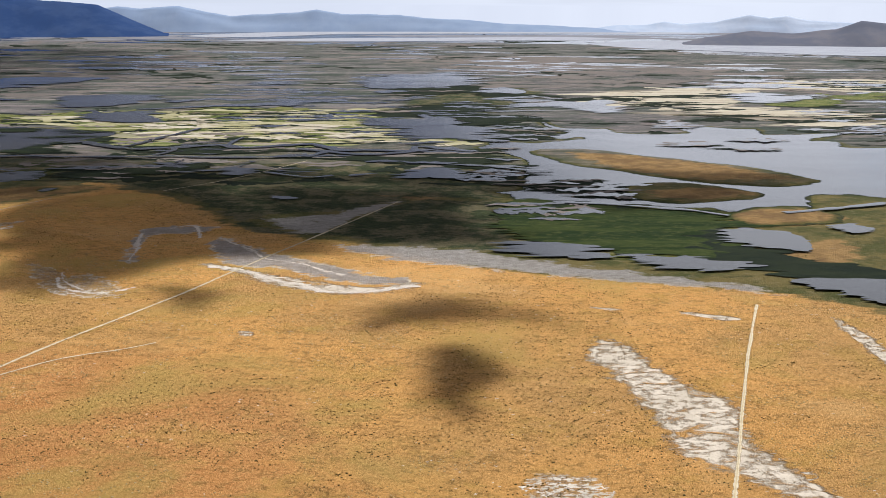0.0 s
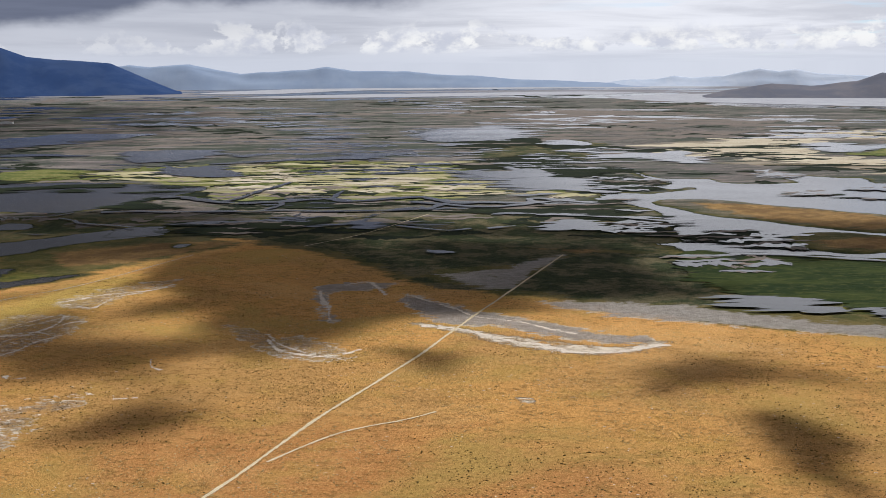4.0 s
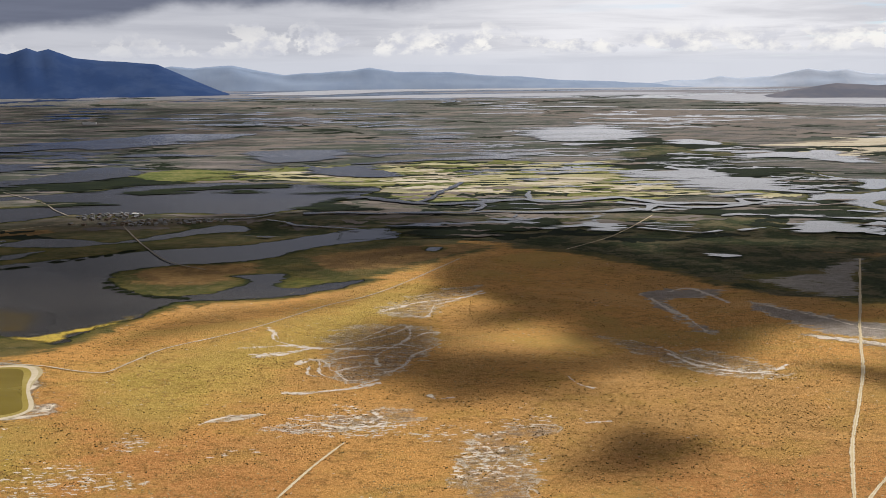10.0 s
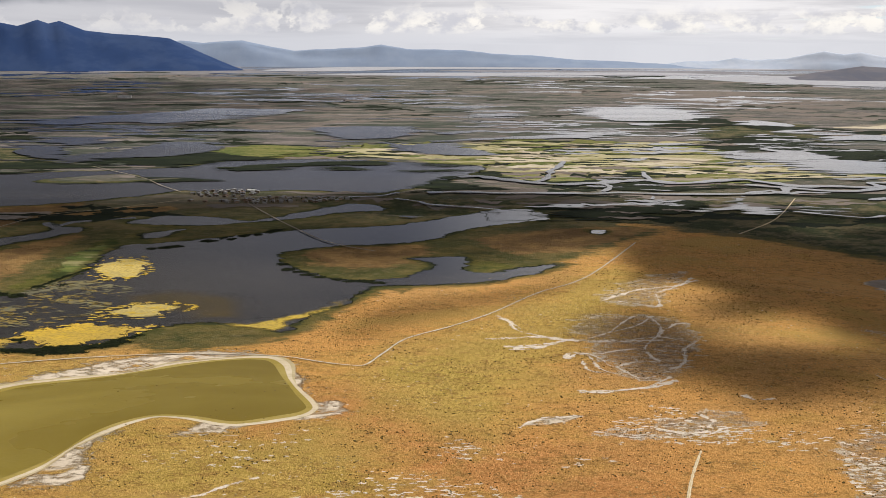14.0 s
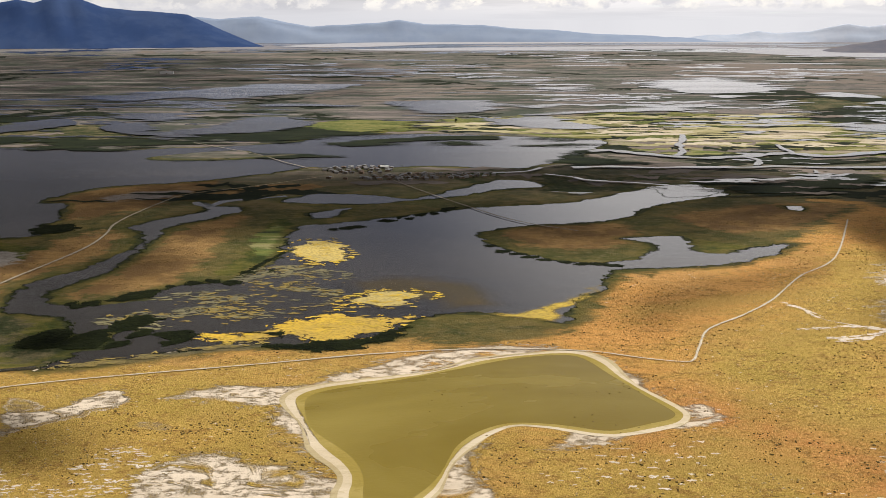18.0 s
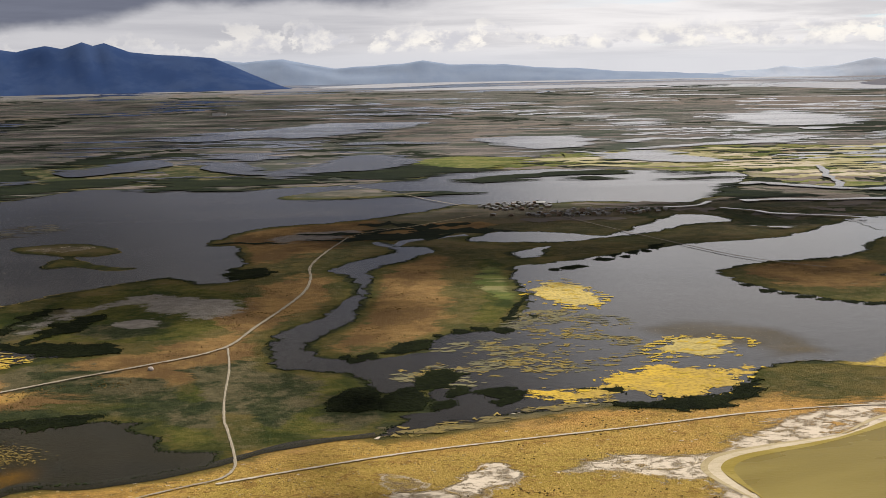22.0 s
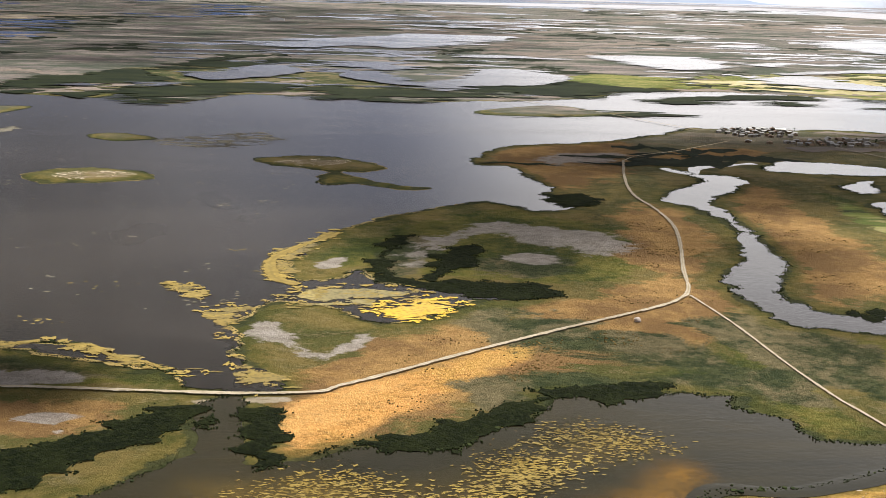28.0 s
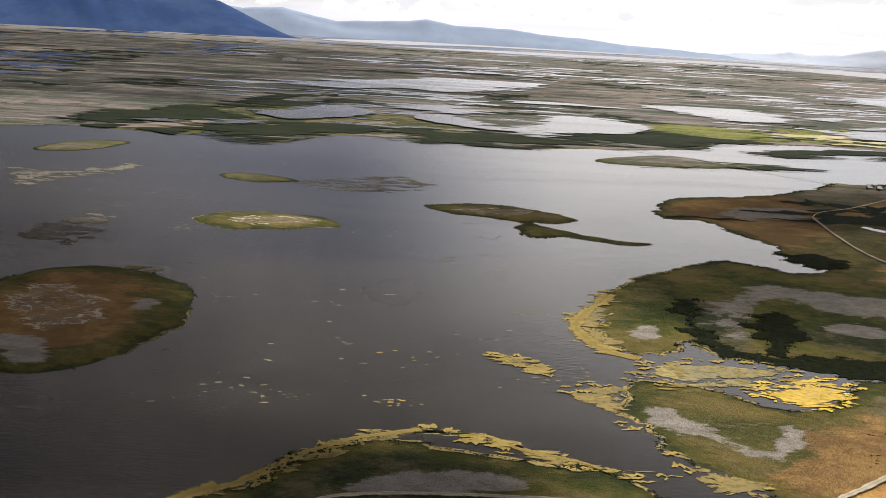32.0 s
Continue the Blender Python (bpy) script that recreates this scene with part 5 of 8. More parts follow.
CLOUDS.append(("small_cloud", [(-14.6, 284.6), (-14.1, 309.1), (-4.2, 325.8), (11.8, 328.8), (19.5, 309.2), (16.8, 289.3), (8.6, 280.2), (12.5, 263.6), (8, 257.8), (0.9, 261.6), (-5, 271.6), (-11, 271.6)]))
CLOUDS.append(("band_cloud", [(-43.5, 361), (-33.1, 375.7), (-5, 387.6), (23.7, 379.8), (49.4, 357.8), (62.5, 344.4), (64.7, 326), (48.8, 325.9), (32.2, 338), (17.7, 341.1), (-4.4, 337.9), (-27.2, 350.7)]))
CLOUDS.append(("east_spot_cloud", [(-34, 348.9), (-18.2, 365.9), (9, 377.8), (-3.2, 348.1), (-23, 337.9)]))
CLOUDS.append(("fork_cloud", [(-113.8, 395.1), (-98.1, 401.9), (-77.4, 387), (-75.3, 367.5), (-87.4, 356), (-100.8, 374.5)]))
# -- end of plan --

# ---- materials ----
def material(name):
    m = bpy.data.materials.new(name)
    m.use_nodes = True
    return m, Nodes(m.node_tree)


def surface(n, color, rough=0.9, bump=None, strength=0.3, dist=0.3, spec=0.25, **more):
    ins = {"Base Color": color, "Roughness": rough, "Specular IOR Level": spec}
    ins.update(more)
    if bump is not None:
        ins["Normal"] = n.add("ShaderNodeBump", {"Height": bump, "Strength": strength, "Distance": dist}).outputs[0]
    b = n.add("ShaderNodeBsdfPrincipled", ins)
    n.add("ShaderNodeOutputMaterial", {0: b.outputs[0]})
    return b


def plain(name, color, rough=0.85, vary=0.25, scale=2.0, spec=0.25):
    m, n = material(name)
    p = n.add("ShaderNodeTexCoord").outputs["Object"]
    f = n.noise(p, scale, 5.0)
    r = n.add("ShaderNodeObjectInfo").outputs["Random"]
    k = n.math("ADD", n.math("MULTIPLY", n.math("SUBTRACT", f, 0.5), vary * 2), n.math("MULTIPLY", n.math("SUBTRACT", r, 0.5), vary))
    c = n.mix(n.math("ADD", 0.5, k, clamp=True), tuple(v * 0.55 for v in color), tuple(min(1, v * 1.45) for v in color))
    surface(n, c, rough, f, 0.2, 0.05, spec)
    return m


def clump_material(name, a, b):
    m, n = material(name)
    g = n.add("ShaderNodeNewGeometry")
    f = n.noise(g.outputs["Position"], 0.08, 4.0)
    k = n.math("ADD", n.math("MULTIPLY", g.outputs["Random Per Island"], 0.6), n.math("MULTIPLY", n.ramp(f, 0.35, 0.65), 0.4))
    surface(n, n.mix(k, a, b), 0.95, spec=0.05)
    return m


def ground_material():
    m, n = material("marsh_ground")
    pos = n.add("ShaderNodeNewGeometry").outputs["Position"]
    za, zb, zc, zd = (n.add("ShaderNodeSeparateColor", {0: n.add("ShaderNodeAttribute", attribute_name=a).outputs[0]}).outputs for a in ("za", "zb", "zc", "zd"))
    wide = n.noise(pos, 0.010, 6.0, 0.62)
    mid = n.noise(pos, 0.045, 9.0, 0.72)
    fine = n.noise(n.vmul(pos, (0.7, 1.0, 1.0)), 0.30, 8.0, 0.80)
    grain = n.noise(pos, 1.3, 6.0, 0.85)
    long = n.noise(n.vmul(pos, (0.22, 1.0, 1.0)), 0.035, 7.0, 0.66, 0.8)
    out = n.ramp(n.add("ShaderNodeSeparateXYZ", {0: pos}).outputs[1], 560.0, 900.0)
    close = n.noise(n.vmul(pos, (0.6, 1.0, 1.0)), 0.085, 9.0, 0.74, 0.5)
    broad = n.noise(n.vmul(pos, (0.35, 1.0, 1.0)), 0.022, 9.0, 0.74, 0.6)
    edge = n.math("ADD", n.math("MULTIPLY", close, n.math("SUBTRACT", 1.0, out)), n.math("MULTIPLY", broad, out))

    def zone(w, amp=2.2, lo=0.42, hi=0.62, field=edge):
        return n.ramp(n.math("ADD", w, n.math("MULTIPLY", n.math("SUBTRACT", field, 0.5), amp)), lo, hi)

    def two(f, a, b, lo=0.42, hi=0.58):
        return n.mix(n.ramp(f, lo, hi), a, b)

    # marsh: olive-brown sedge close by, farther out dark wet threads, pale strips and a haze-grey tint in the colour
    near = two(mid, (0.074, 0.074, 0.022), (0.150, 0.116, 0.040))
    near = n.mix(n.math("MULTIPLY", n.ramp(edge, 0.52, 0.60), 0.7), near, (0.044, 0.049, 0.015))
    near = n.mix(n.math("MULTIPLY", n.ramp(fine, 0.53, 0.60), 0.5), near, (0.205, 0.165, 0.090))
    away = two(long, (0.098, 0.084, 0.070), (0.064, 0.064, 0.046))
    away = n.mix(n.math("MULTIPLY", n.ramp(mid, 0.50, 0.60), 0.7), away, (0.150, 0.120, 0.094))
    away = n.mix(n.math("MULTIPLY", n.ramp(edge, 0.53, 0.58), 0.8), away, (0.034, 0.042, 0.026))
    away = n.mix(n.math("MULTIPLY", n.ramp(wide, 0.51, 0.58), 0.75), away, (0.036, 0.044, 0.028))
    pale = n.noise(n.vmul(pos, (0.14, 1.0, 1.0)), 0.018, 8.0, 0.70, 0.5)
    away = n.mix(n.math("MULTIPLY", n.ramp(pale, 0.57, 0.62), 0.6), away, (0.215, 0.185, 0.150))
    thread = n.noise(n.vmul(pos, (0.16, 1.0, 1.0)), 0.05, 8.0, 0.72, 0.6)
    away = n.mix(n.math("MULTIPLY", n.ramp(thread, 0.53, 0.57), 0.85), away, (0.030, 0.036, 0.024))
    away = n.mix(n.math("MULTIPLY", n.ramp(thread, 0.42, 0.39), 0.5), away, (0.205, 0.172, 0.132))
    # cool multiply puts the grey of distance haze into the far marsh colour
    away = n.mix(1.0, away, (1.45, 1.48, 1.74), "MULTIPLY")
    # pale haze strip along the foot of the mountains, put into the colour of the flats
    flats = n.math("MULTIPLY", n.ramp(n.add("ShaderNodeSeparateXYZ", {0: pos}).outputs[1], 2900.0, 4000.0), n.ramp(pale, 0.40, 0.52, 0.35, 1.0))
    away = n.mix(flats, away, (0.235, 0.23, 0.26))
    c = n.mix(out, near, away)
    # banks and meadows
    c = n.mix(zone(za[1]), c, n.mix(n.ramp(mid, 0.40, 0.58), (0.034, 0.048, 0.011), two(fine, (0.086, 0.092, 0.018), (0.150, 0.130, 0.034))))
    c = n.mix(zone(zb[2]), c, two(mid, (0.175, 0.105, 0.044), two(fine, (0.250, 0.148, 0.056), (0.325, 0.202, 0.078))))
    lane = n.noise(n.vmul(pos, (0.12, 1.0, 1.0)), 0.075, 8.0, 0.72, 0.4)
    field = two(lane, (0.280, 0.255, 0.115), two(thread, (0.085, 0.118, 0.030), (0.180, 0.200, 0.055)), 0.46, 0.51)
    field = n.mix(n.ramp(lane, 0.58, 0.62), field, (0.036, 0.046, 0.022))
    field = n.mix(n.math("MULTIPLY", n.ramp(lane, 0.42, 0.38), 0.8), field, (0.34, 0.30, 0.20))
    c = n.mix(zone(zb[0], 2.8), c, field)
    # the dry plain
    dry = two(wide, (0.385, 0.222, 0.078), (0.310, 0.190, 0.076))
    dry = n.mix(n.math("MULTIPLY", zone(zd[1], 1.5, 0.2, 0.9), 0.8), dry, two(mid, (0.316, 0.152, 0.058), (0.369, 0.193, 0.080)))
    dry = n.mix(n.math("MULTIPLY", zone(zd[0], 1.5, 0.2, 0.9), 0.85), dry, two(mid, (0.265, 0.222, 0.056), (0.335, 0.270, 0.080)))
    dry = n.mix(n.math("MULTIPLY", n.ramp(mid, 0.50, 0.62), 0.5), dry, (0.263, 0.185, 0.049))
    dry = n.mix(n.math("MULTIPLY", n.ramp(edge, 0.54, 0.64), 0.45), dry, (0.199, 0.123, 0.042))
    dry = n.mix(n.math("MULTIPLY", n.ramp(fine, 0.52, 0.58), 0.7), dry, (0.165, 0.098, 0.035))
    fleck = n.noise(pos, 0.75, 5.0, 0.75)
    dry = n.mix(n.math("MULTIPLY", n.math("MULTIPLY", n.ramp(fleck, 0.545, 0.575), n.ramp(edge, 0.44, 0.56)), 0.6), dry, (0.085, 0.056, 0.022))
    dry = n.mix(n.math("MULTIPLY", n.ramp(grain, 0.54, 0.60), 0.5), dry, (0.53, 0.375, 0.165))
    dry = n.mix(n.math("MULTIPLY", n.ramp(grain, 0.46, 0.40), 0.5), dry, (0.130, 0.078, 0.028))
    sweep = n.noise(n.vmul(pos, (0.7, 1.0, 1.0)), 0.014, 7.0, 0.66, 0.6)
    dry = n.mix(n.ramp(sweep, 0.50, 0.64, 0.0, 0.65), dry, two(fine, (0.245, 0.185, 0.060), (0.300, 0.226, 0.075)))
    dry = n.mix(n.ramp(sweep, 0.44, 0.34, 0.0, 0.5), dry, two(fine, (0.40, 0.245, 0.105), (0.46, 0.31, 0.145)))
    dry = n.mix(1.0, dry, (1.56, 1.39, 1.16), "MULTIPLY")
    c = n.mix(zone(za[0], 1.6, 0.36, 0.64), c, dry)
    c = n.mix(zone(za[2], 2.0), c, two(mid, two(fine, (0.024, 0.034, 0.013), (0.052, 0.060, 0.024)), two(fine, (0.088, 0.080, 0.040), (0.150, 0.124, 0.068)), 0.46, 0.56))
    # wet banks: olive sedge, darkest at the water's edge
    bank = n.add("ShaderNodeAttribute", attribute_name="bank").outputs["Fac"]
    jag = n.math("SUBTRACT", edge, 0.5)
    olive = n.ramp(n.math("ADD", bank, n.math("MULTIPLY", jag, 2.2)), 0.35, 0.70)
    c = n.mix(n.math("MULTIPLY", olive, 0.75), c, two(mid, (0.050, 0.055, 0.012), two(fine, (0.092, 0.083, 0.020), (0.150, 0.120, 0.034))))
    wet = n.ramp(n.math("ADD", bank, n.math("MULTIPLY", jag, 1.6)), 0.80, 0.93)
    c = n.mix(n.math("MULTIPLY", wet, 0.85), c, two(fine, (0.022, 0.030, 0.013), (0.045, 0.052, 0.022)))
    # mud, bleached soil and salt
    c = n.mix(n.math("MULTIPLY", zone(zc[0], 2.6), 0.9), c, two(fine, (0.240, 0.212, 0.190), (0.350, 0.318, 0.292), 0.40, 0.62))
    c = n.mix(n.math("MULTIPLY", zone(zb[1], 2.6), n.ramp(thread, 0.56, 0.49, 0.25, 1.0)), c, two(long, (0.33, 0.285, 0.225), (0.24, 0.185, 0.120)))
    streak = n.noise(n.vmul(pos, (0.55, 1.0, 1.0)), 0.10, 7.0, 0.64, 1.8)
    crack = n.noise(n.vmul(pos, (0.65, 1.0, 1.0)), 0.30, 6.0, 0.62, 1.4)

    def ridge(f, w):
        return n.ramp(n.math("ABSOLUTE", n.math("SUBTRACT", f, 0.5)), w, w * 0.35)

    def rim(w, amp, wide=0.10):
        return n.ramp(n.math("ABSOLUTE", n.math("SUBTRACT", n.math("ADD", w, n.math("MULTIPLY", n.math("SUBTRACT", edge, 0.5), amp)), 0.5)), wide, wide * 0.4)

    vein = n.math("MAXIMUM", n.math("MULTIPLY", ridge(streak, 0.014), n.ramp(close, 0.44, 0.54)), n.math("MULTIPLY", n.ramp(crack, 0.57, 0.61), n.ramp(streak, 0.46, 0.54)))
    salt = two(fine, (0.43, 0.355, 0.270), two(mid, (0.62, 0.530, 0.425), (0.52, 0.440, 0.345)), 0.38, 0.58)
    c = n.mix(n.math("MULTIPLY", zone(zc[2], 2.2), n.ramp(fine, 0.40, 0.58, 0.10, 0.65)), c, two(grain, (0.18, 0.14, 0.105), (0.27, 0.22, 0.18)))
    c = n.mix(n.math("MULTIPLY", n.math("MULTIPLY", zone(zc[2], 1.6, 0.30, 0.46), n.ramp(zc[2], 0.02, 0.2)), vein), c, salt)
    c = n.mix(n.math("MULTIPLY", n.math("MULTIPLY", rim(zc[2], 2.4, 0.06), n.ramp(zc[2], 0.02, 0.2)), n.ramp(streak, 0.46, 0.52)), c, salt)
    c = n.mix(n.math("MULTIPLY", n.math("MULTIPLY", rim(zc[0], 1.8, 0.08), n.math("MULTIPLY", za[0], n.ramp(zc[0], 0.02, 0.2))), n.ramp(streak, 0.44, 0.52)), c, salt)
    white = n.math("MULTIPLY", zone(zc[1], 1.9, 0.38, 0.58), n.math("MAXIMUM", n.math("MULTIPLY", n.ramp(fine, 0.34, 0.50, 0.35, 1.0), n.ramp(streak, 0.34, 0.46)), n.math("MULTIPLY", rim(zc[1], 1.5), 0.8)))
    white = n.math("MAXIMUM", white, n.math("MULTIPLY", n.math("MULTIPLY", zone(zc[1], 2.0, 0.15, 0.30), n.ramp(zc[1], 0.02, 0.2)), vein))
    c = n.mix(white, c, salt)
    h = n.math("ADD", n.math("MULTIPLY", fine, 1.0), n.math("MULTIPLY", grain, 0.6))
    h = n.math("MULTIPLY", h, n.math("SUBTRACT", 1.0, n.math("MULTIPLY", white, 0.9)))
    surface(n, c, 0.95, h, 1.0, 0.9, 0.08)
    return m


def water_material(name, deep, murk, rough=0.10, spec=0.5):
    m, n = material(name)
    pos = n.add("ShaderNodeNewGeometry").outputs["Position"]
    drift = n.noise(n.vmul(pos, (0.35, 1.0, 1.0)), 0.012, 5.0, 0.6, 0.8)
    ripple = n.noise(n.vmul(pos, (0.5, 1.0, 1.0)), 1.3, 4.0, 0.6)
    swell = n.noise(pos, 0.16, 3.0, 0.5)
    c = n.mix(n.ramp(drift, 0.38, 0.66), deep, murk)
    r = n.ramp(drift, 0.35, 0.65, rough * 0.7, rough * 1.6)
    surface(n, c, r, n.math("ADD", ripple, swell), 0.12, 0.25, spec, **{"IOR": 1.33})
    return m


def algae_material(name, lo, hi, a, b, scale=0.10, inner=0.2):
    m, n = material(name)
    pos = n.add("ShaderNodeNewGeometry").outputs["Position"]
    edge = n.add("ShaderNodeAttribute", attribute_name="inset").outputs["Fac"]
    clump = n.noise(n.vmul(pos, (0.5, 1.0, 1.0)), scale, 8.0, 0.70, 0.7)
    fine = n.noise(pos, 0.9, 4.0, 0.6)
    mask = n.ramp(n.math("ADD", clump, n.math("MULTIPLY", n.math("SUBTRACT", edge, 0.5), inner)), lo, hi)
    tone = n.noise(n.vmul(pos, (0.6, 1.0, 1.0)), 0.035, 6.0, 0.7)
    c = n.mix(n.ramp(tone, 0.42, 0.58), a, b)
    c = n.mix(n.ramp(fine, 0.46, 0.60, 0.0, 0.55), c, tuple(v * 0.45 for v in b))
    p = n.add("ShaderNodeBsdfPrincipled", {"Base Color": c, "Roughness": 0.8, "Specular IOR Level": 0.2,
              "Normal": n.add("ShaderNodeBump", {"Height": fine, "Strength": 0.4, "Distance": 0.15}).outputs[0]})
    t = n.add("ShaderNodeBsdfTransparent")
    n.add("ShaderNodeOutputMaterial", {0: n.add("ShaderNodeMixShader", {0: mask, 1: t.outputs[0], 2: p.outputs[0]}).outputs[0]})
    return m


def road_material(name, a, b, verge):
    m, n = material(name)
    pos = n.add("ShaderNodeNewGeometry").outputs["Position"]
    across = n.add("ShaderNodeAttribute", attribute_name="across").outputs["Fac"]
    f, g = n.noise(pos, 0.5, 5.0, 0.65), n.noise(pos, 4.0, 3.0, 0.6)
    c = n.mix(n.ramp(f, 0.35, 0.65), a, b)
    # two wheel ruts with a grown-over middle, ragged verges
    mid = n.ramp(n.math("ADD", across, n.math("MULTIPLY", n.math("SUBTRACT", f, 0.5), 0.25)), 0.24, 0.10)
    c = n.mix(n.math("MULTIPLY", mid, 0.55), c, verge)
    side = n.ramp(n.math("ADD", across, n.math("MULTIPLY", n.math("SUBTRACT", n.noise(pos, 0.35, 6.0, 0.75), 0.5), 2.2)), 0.55, 1.0)
    p = surface(n, c, 0.95, g, 0.3, 0.05, 0.1)
    out = [x for x in n.tree.nodes if x.type == "OUTPUT_MATERIAL"][0]
    t = n.add("ShaderNodeBsdfTransparent")
    n.put(out.inputs[0], n.add("ShaderNodeMixShader", {0: side, 1: p.outputs[0], 2: t.outputs[0]}).outputs[0])
    return m


# the far ranges pass in base colours already tinted with distance haze
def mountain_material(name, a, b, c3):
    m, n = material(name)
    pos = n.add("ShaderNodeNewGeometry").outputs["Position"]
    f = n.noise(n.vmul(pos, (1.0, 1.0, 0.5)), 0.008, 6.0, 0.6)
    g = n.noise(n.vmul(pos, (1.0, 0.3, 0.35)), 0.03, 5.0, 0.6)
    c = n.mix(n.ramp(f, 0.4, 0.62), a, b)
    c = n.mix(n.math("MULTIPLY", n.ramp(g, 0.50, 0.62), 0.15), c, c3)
    surface(n, c, 1.0, g, 0.10, 8.0, 0.0)
    return m


def cloud_material():
    m, n = material("cloud")
    pos = n.add("ShaderNodeNewGeometry").outputs["Position"]
    f = n.noise(pos, 0.014, 6.0, 0.65)
    inset = n.add("ShaderNodeAttribute", attribute_name="inset").outputs["Fac"]
    mask = n.ramp(n.math("ADD", inset, n.math("MULTIPLY", n.math("SUBTRACT", f, 0.5), 1.0)), -0.02, 0.58, 0.0, 0.90)
    p = n.add("ShaderNodeBsdfDiffuse", {0: (0.9, 0.9, 0.92)})
    t = n.add("ShaderNodeBsdfTransparent")
    n.add("ShaderNodeOutputMaterial", {0: n.add("ShaderNodeMixShader", {0: mask, 1: t.outputs[0], 2: p.outputs[0]}).outputs[0]})
    return m


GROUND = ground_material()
LAKE = water_material("lake_water", (0.010, 0.0090, 0.008), (0.024, 0.0210, 0.018), 0.10, 0.58)
MARSH_WATER = water_material("marsh_water", (0.011, 0.010, 0.008), (0.022, 0.019, 0.014), 0.09)
OLIVE_WATER = water_material("olive_water", (0.150, 0.108, 0.014), (0.250, 0.195, 0.045), 0.25, 0.2)
BROWN_WATER = water_material("brown_water", (0.014, 0.014, 0.009), (0.040, 0.031, 0.010), 0.10, 0.50)
ALGAE_MAT = algae_material("algae_mat", 0.445, 0.475, (0.58, 0.380, 0.032), (0.42, 0.285, 0.050), 0.20, 0.24)
ALGAE_BAY = algae_material("bay_algae", 0.30, 0.66, (0.50, 0.350, 0.045), (0.36, 0.260, 0.050), 0.07, 0.7)
ALGAE_FILM = algae_material("algae_film", 0.500, 0.540, (0.28, 0.225, 0.080), (0.18, 0.155, 0.075), 0.17, 0.30)
SILT_SHEEN = algae_material("orange_silt", 0.28, 1.7, (0.220, 0.105, 0.006), (0.150, 0.078, 0.008), 0.06, 0.9)
SWAMP_FILM = algae_material("swamp_film", 0.25, 1.9, (0.150, 0.098, 0.018), (0.100, 0.070, 0.018), 0.07, 0.8)
ALGAE_RIM = algae_material("algae_scum", 0.50, 0.53, (0.27, 0.20, 0.065), (0.17, 0.135, 0.055), 0.35)
# dimmer olive copy of the mat, with cloud shade put into its colour
ALGAE_PALE_SHADED = algae_material("pale_algae", 0.432, 0.446, (0.20, 0.147, 0.040), (0.145, 0.115, 0.045), 0.22, 0.26)
ALGAE_BROKEN = algae_material("broken_algae", 0.490, 0.530, (0.54, 0.410, 0.120), (0.42, 0.330, 0.110), 0.17, 0.36)
ALGAE_VEIL = algae_material("algae_veil", 0.575, 0.63, (0.14, 0.13, 0.10), (0.10, 0.09, 0.07), 0.16)
ROAD = road_material("gravel_road", (0.28, 0.24, 0.18), (0.37, 0.325, 0.255), (0.20, 0.16, 0.095))
PALE_ROAD = road_material("pale_gravel", (0.42, 0.37, 0.29), (0.54, 0.48, 0.39), (0.34, 0.28, 0.17))
CAUSEWAY = road_material("causeway_fill", (0.22, 0.19, 0.15), (0.30, 0.26, 0.21), (0.16, 0.13, 0.09))
TRACK = road_material("dirt_track", (0.48, 0.39, 0.255), (0.57, 0.475, 0.33), (0.42, 0.30, 0.145))
REED = clump_material("reed", (0.010, 0.016, 0.008), (0.042, 0.054, 0.020))


def reed_material():
    m, n = material("reed_top")
    pos = n.add("ShaderNodeNewGeometry").outputs["Position"]
    a, b, d = n.noise(pos, 0.12, 5.0, 0.65), n.noise(pos, 1.1, 6.0, 0.75), n.noise(pos, 3.5, 3.0, 0.7)
    c = n.mix(n.ramp(a, 0.40, 0.62), (0.005, 0.008, 0.003), (0.012, 0.016, 0.005))
    c = n.mix(n.ramp(b, 0.46, 0.60, 0.0, 0.6), c, (0.024, 0.030, 0.010))
    c = n.mix(n.ramp(d, 0.52, 0.62, 0.0, 0.7), c, (0.007, 0.010, 0.005))
    surface(n, c, 0.95, n.math("ADD", b, d), 1.0, 0.5, 0.05)
    return m


REED_TOP = reed_material()
SHRUB = clump_material("shrub", (0.095, 0.068, 0.026), (0.190, 0.130, 0.048))
STRAW = clump_material("straw", (0.34, 0.235, 0.095), (0.50, 0.39, 0.20))
CLOUD = cloud_material()


def sedge_material():
    m, n = material("sedge_margin")
    pos = n.add("ShaderNodeNewGeometry").outputs["Position"]
    f = n.noise(n.vmul(pos, (0.4, 1.0, 1.0)), 0.06, 7.0, 0.7)
    g = n.noise(pos, 0.005, 3.0, 0.5)
    h = n.noise(pos, 0.5, 5.0, 0.75)
    c = n.mix(n.ramp(f, 0.40, 0.60), (0.009, 0.014, 0.009), (0.020, 0.026, 0.013))
    c = n.mix(n.math("MULTIPLY", n.ramp(g, 0.56, 0.68), n.ramp(f, 0.50, 0.58, 0.0, 0.4)), c, (0.028, 0.040, 0.015))
    surface(n, n.mix(n.ramp(h, 0.40, 0.62, 0.0, 0.5), c, (0.014, 0.018, 0.010)), 0.95, h, 0.6, 0.6, 0.05)
    return m


MARGIN = sedge_material()


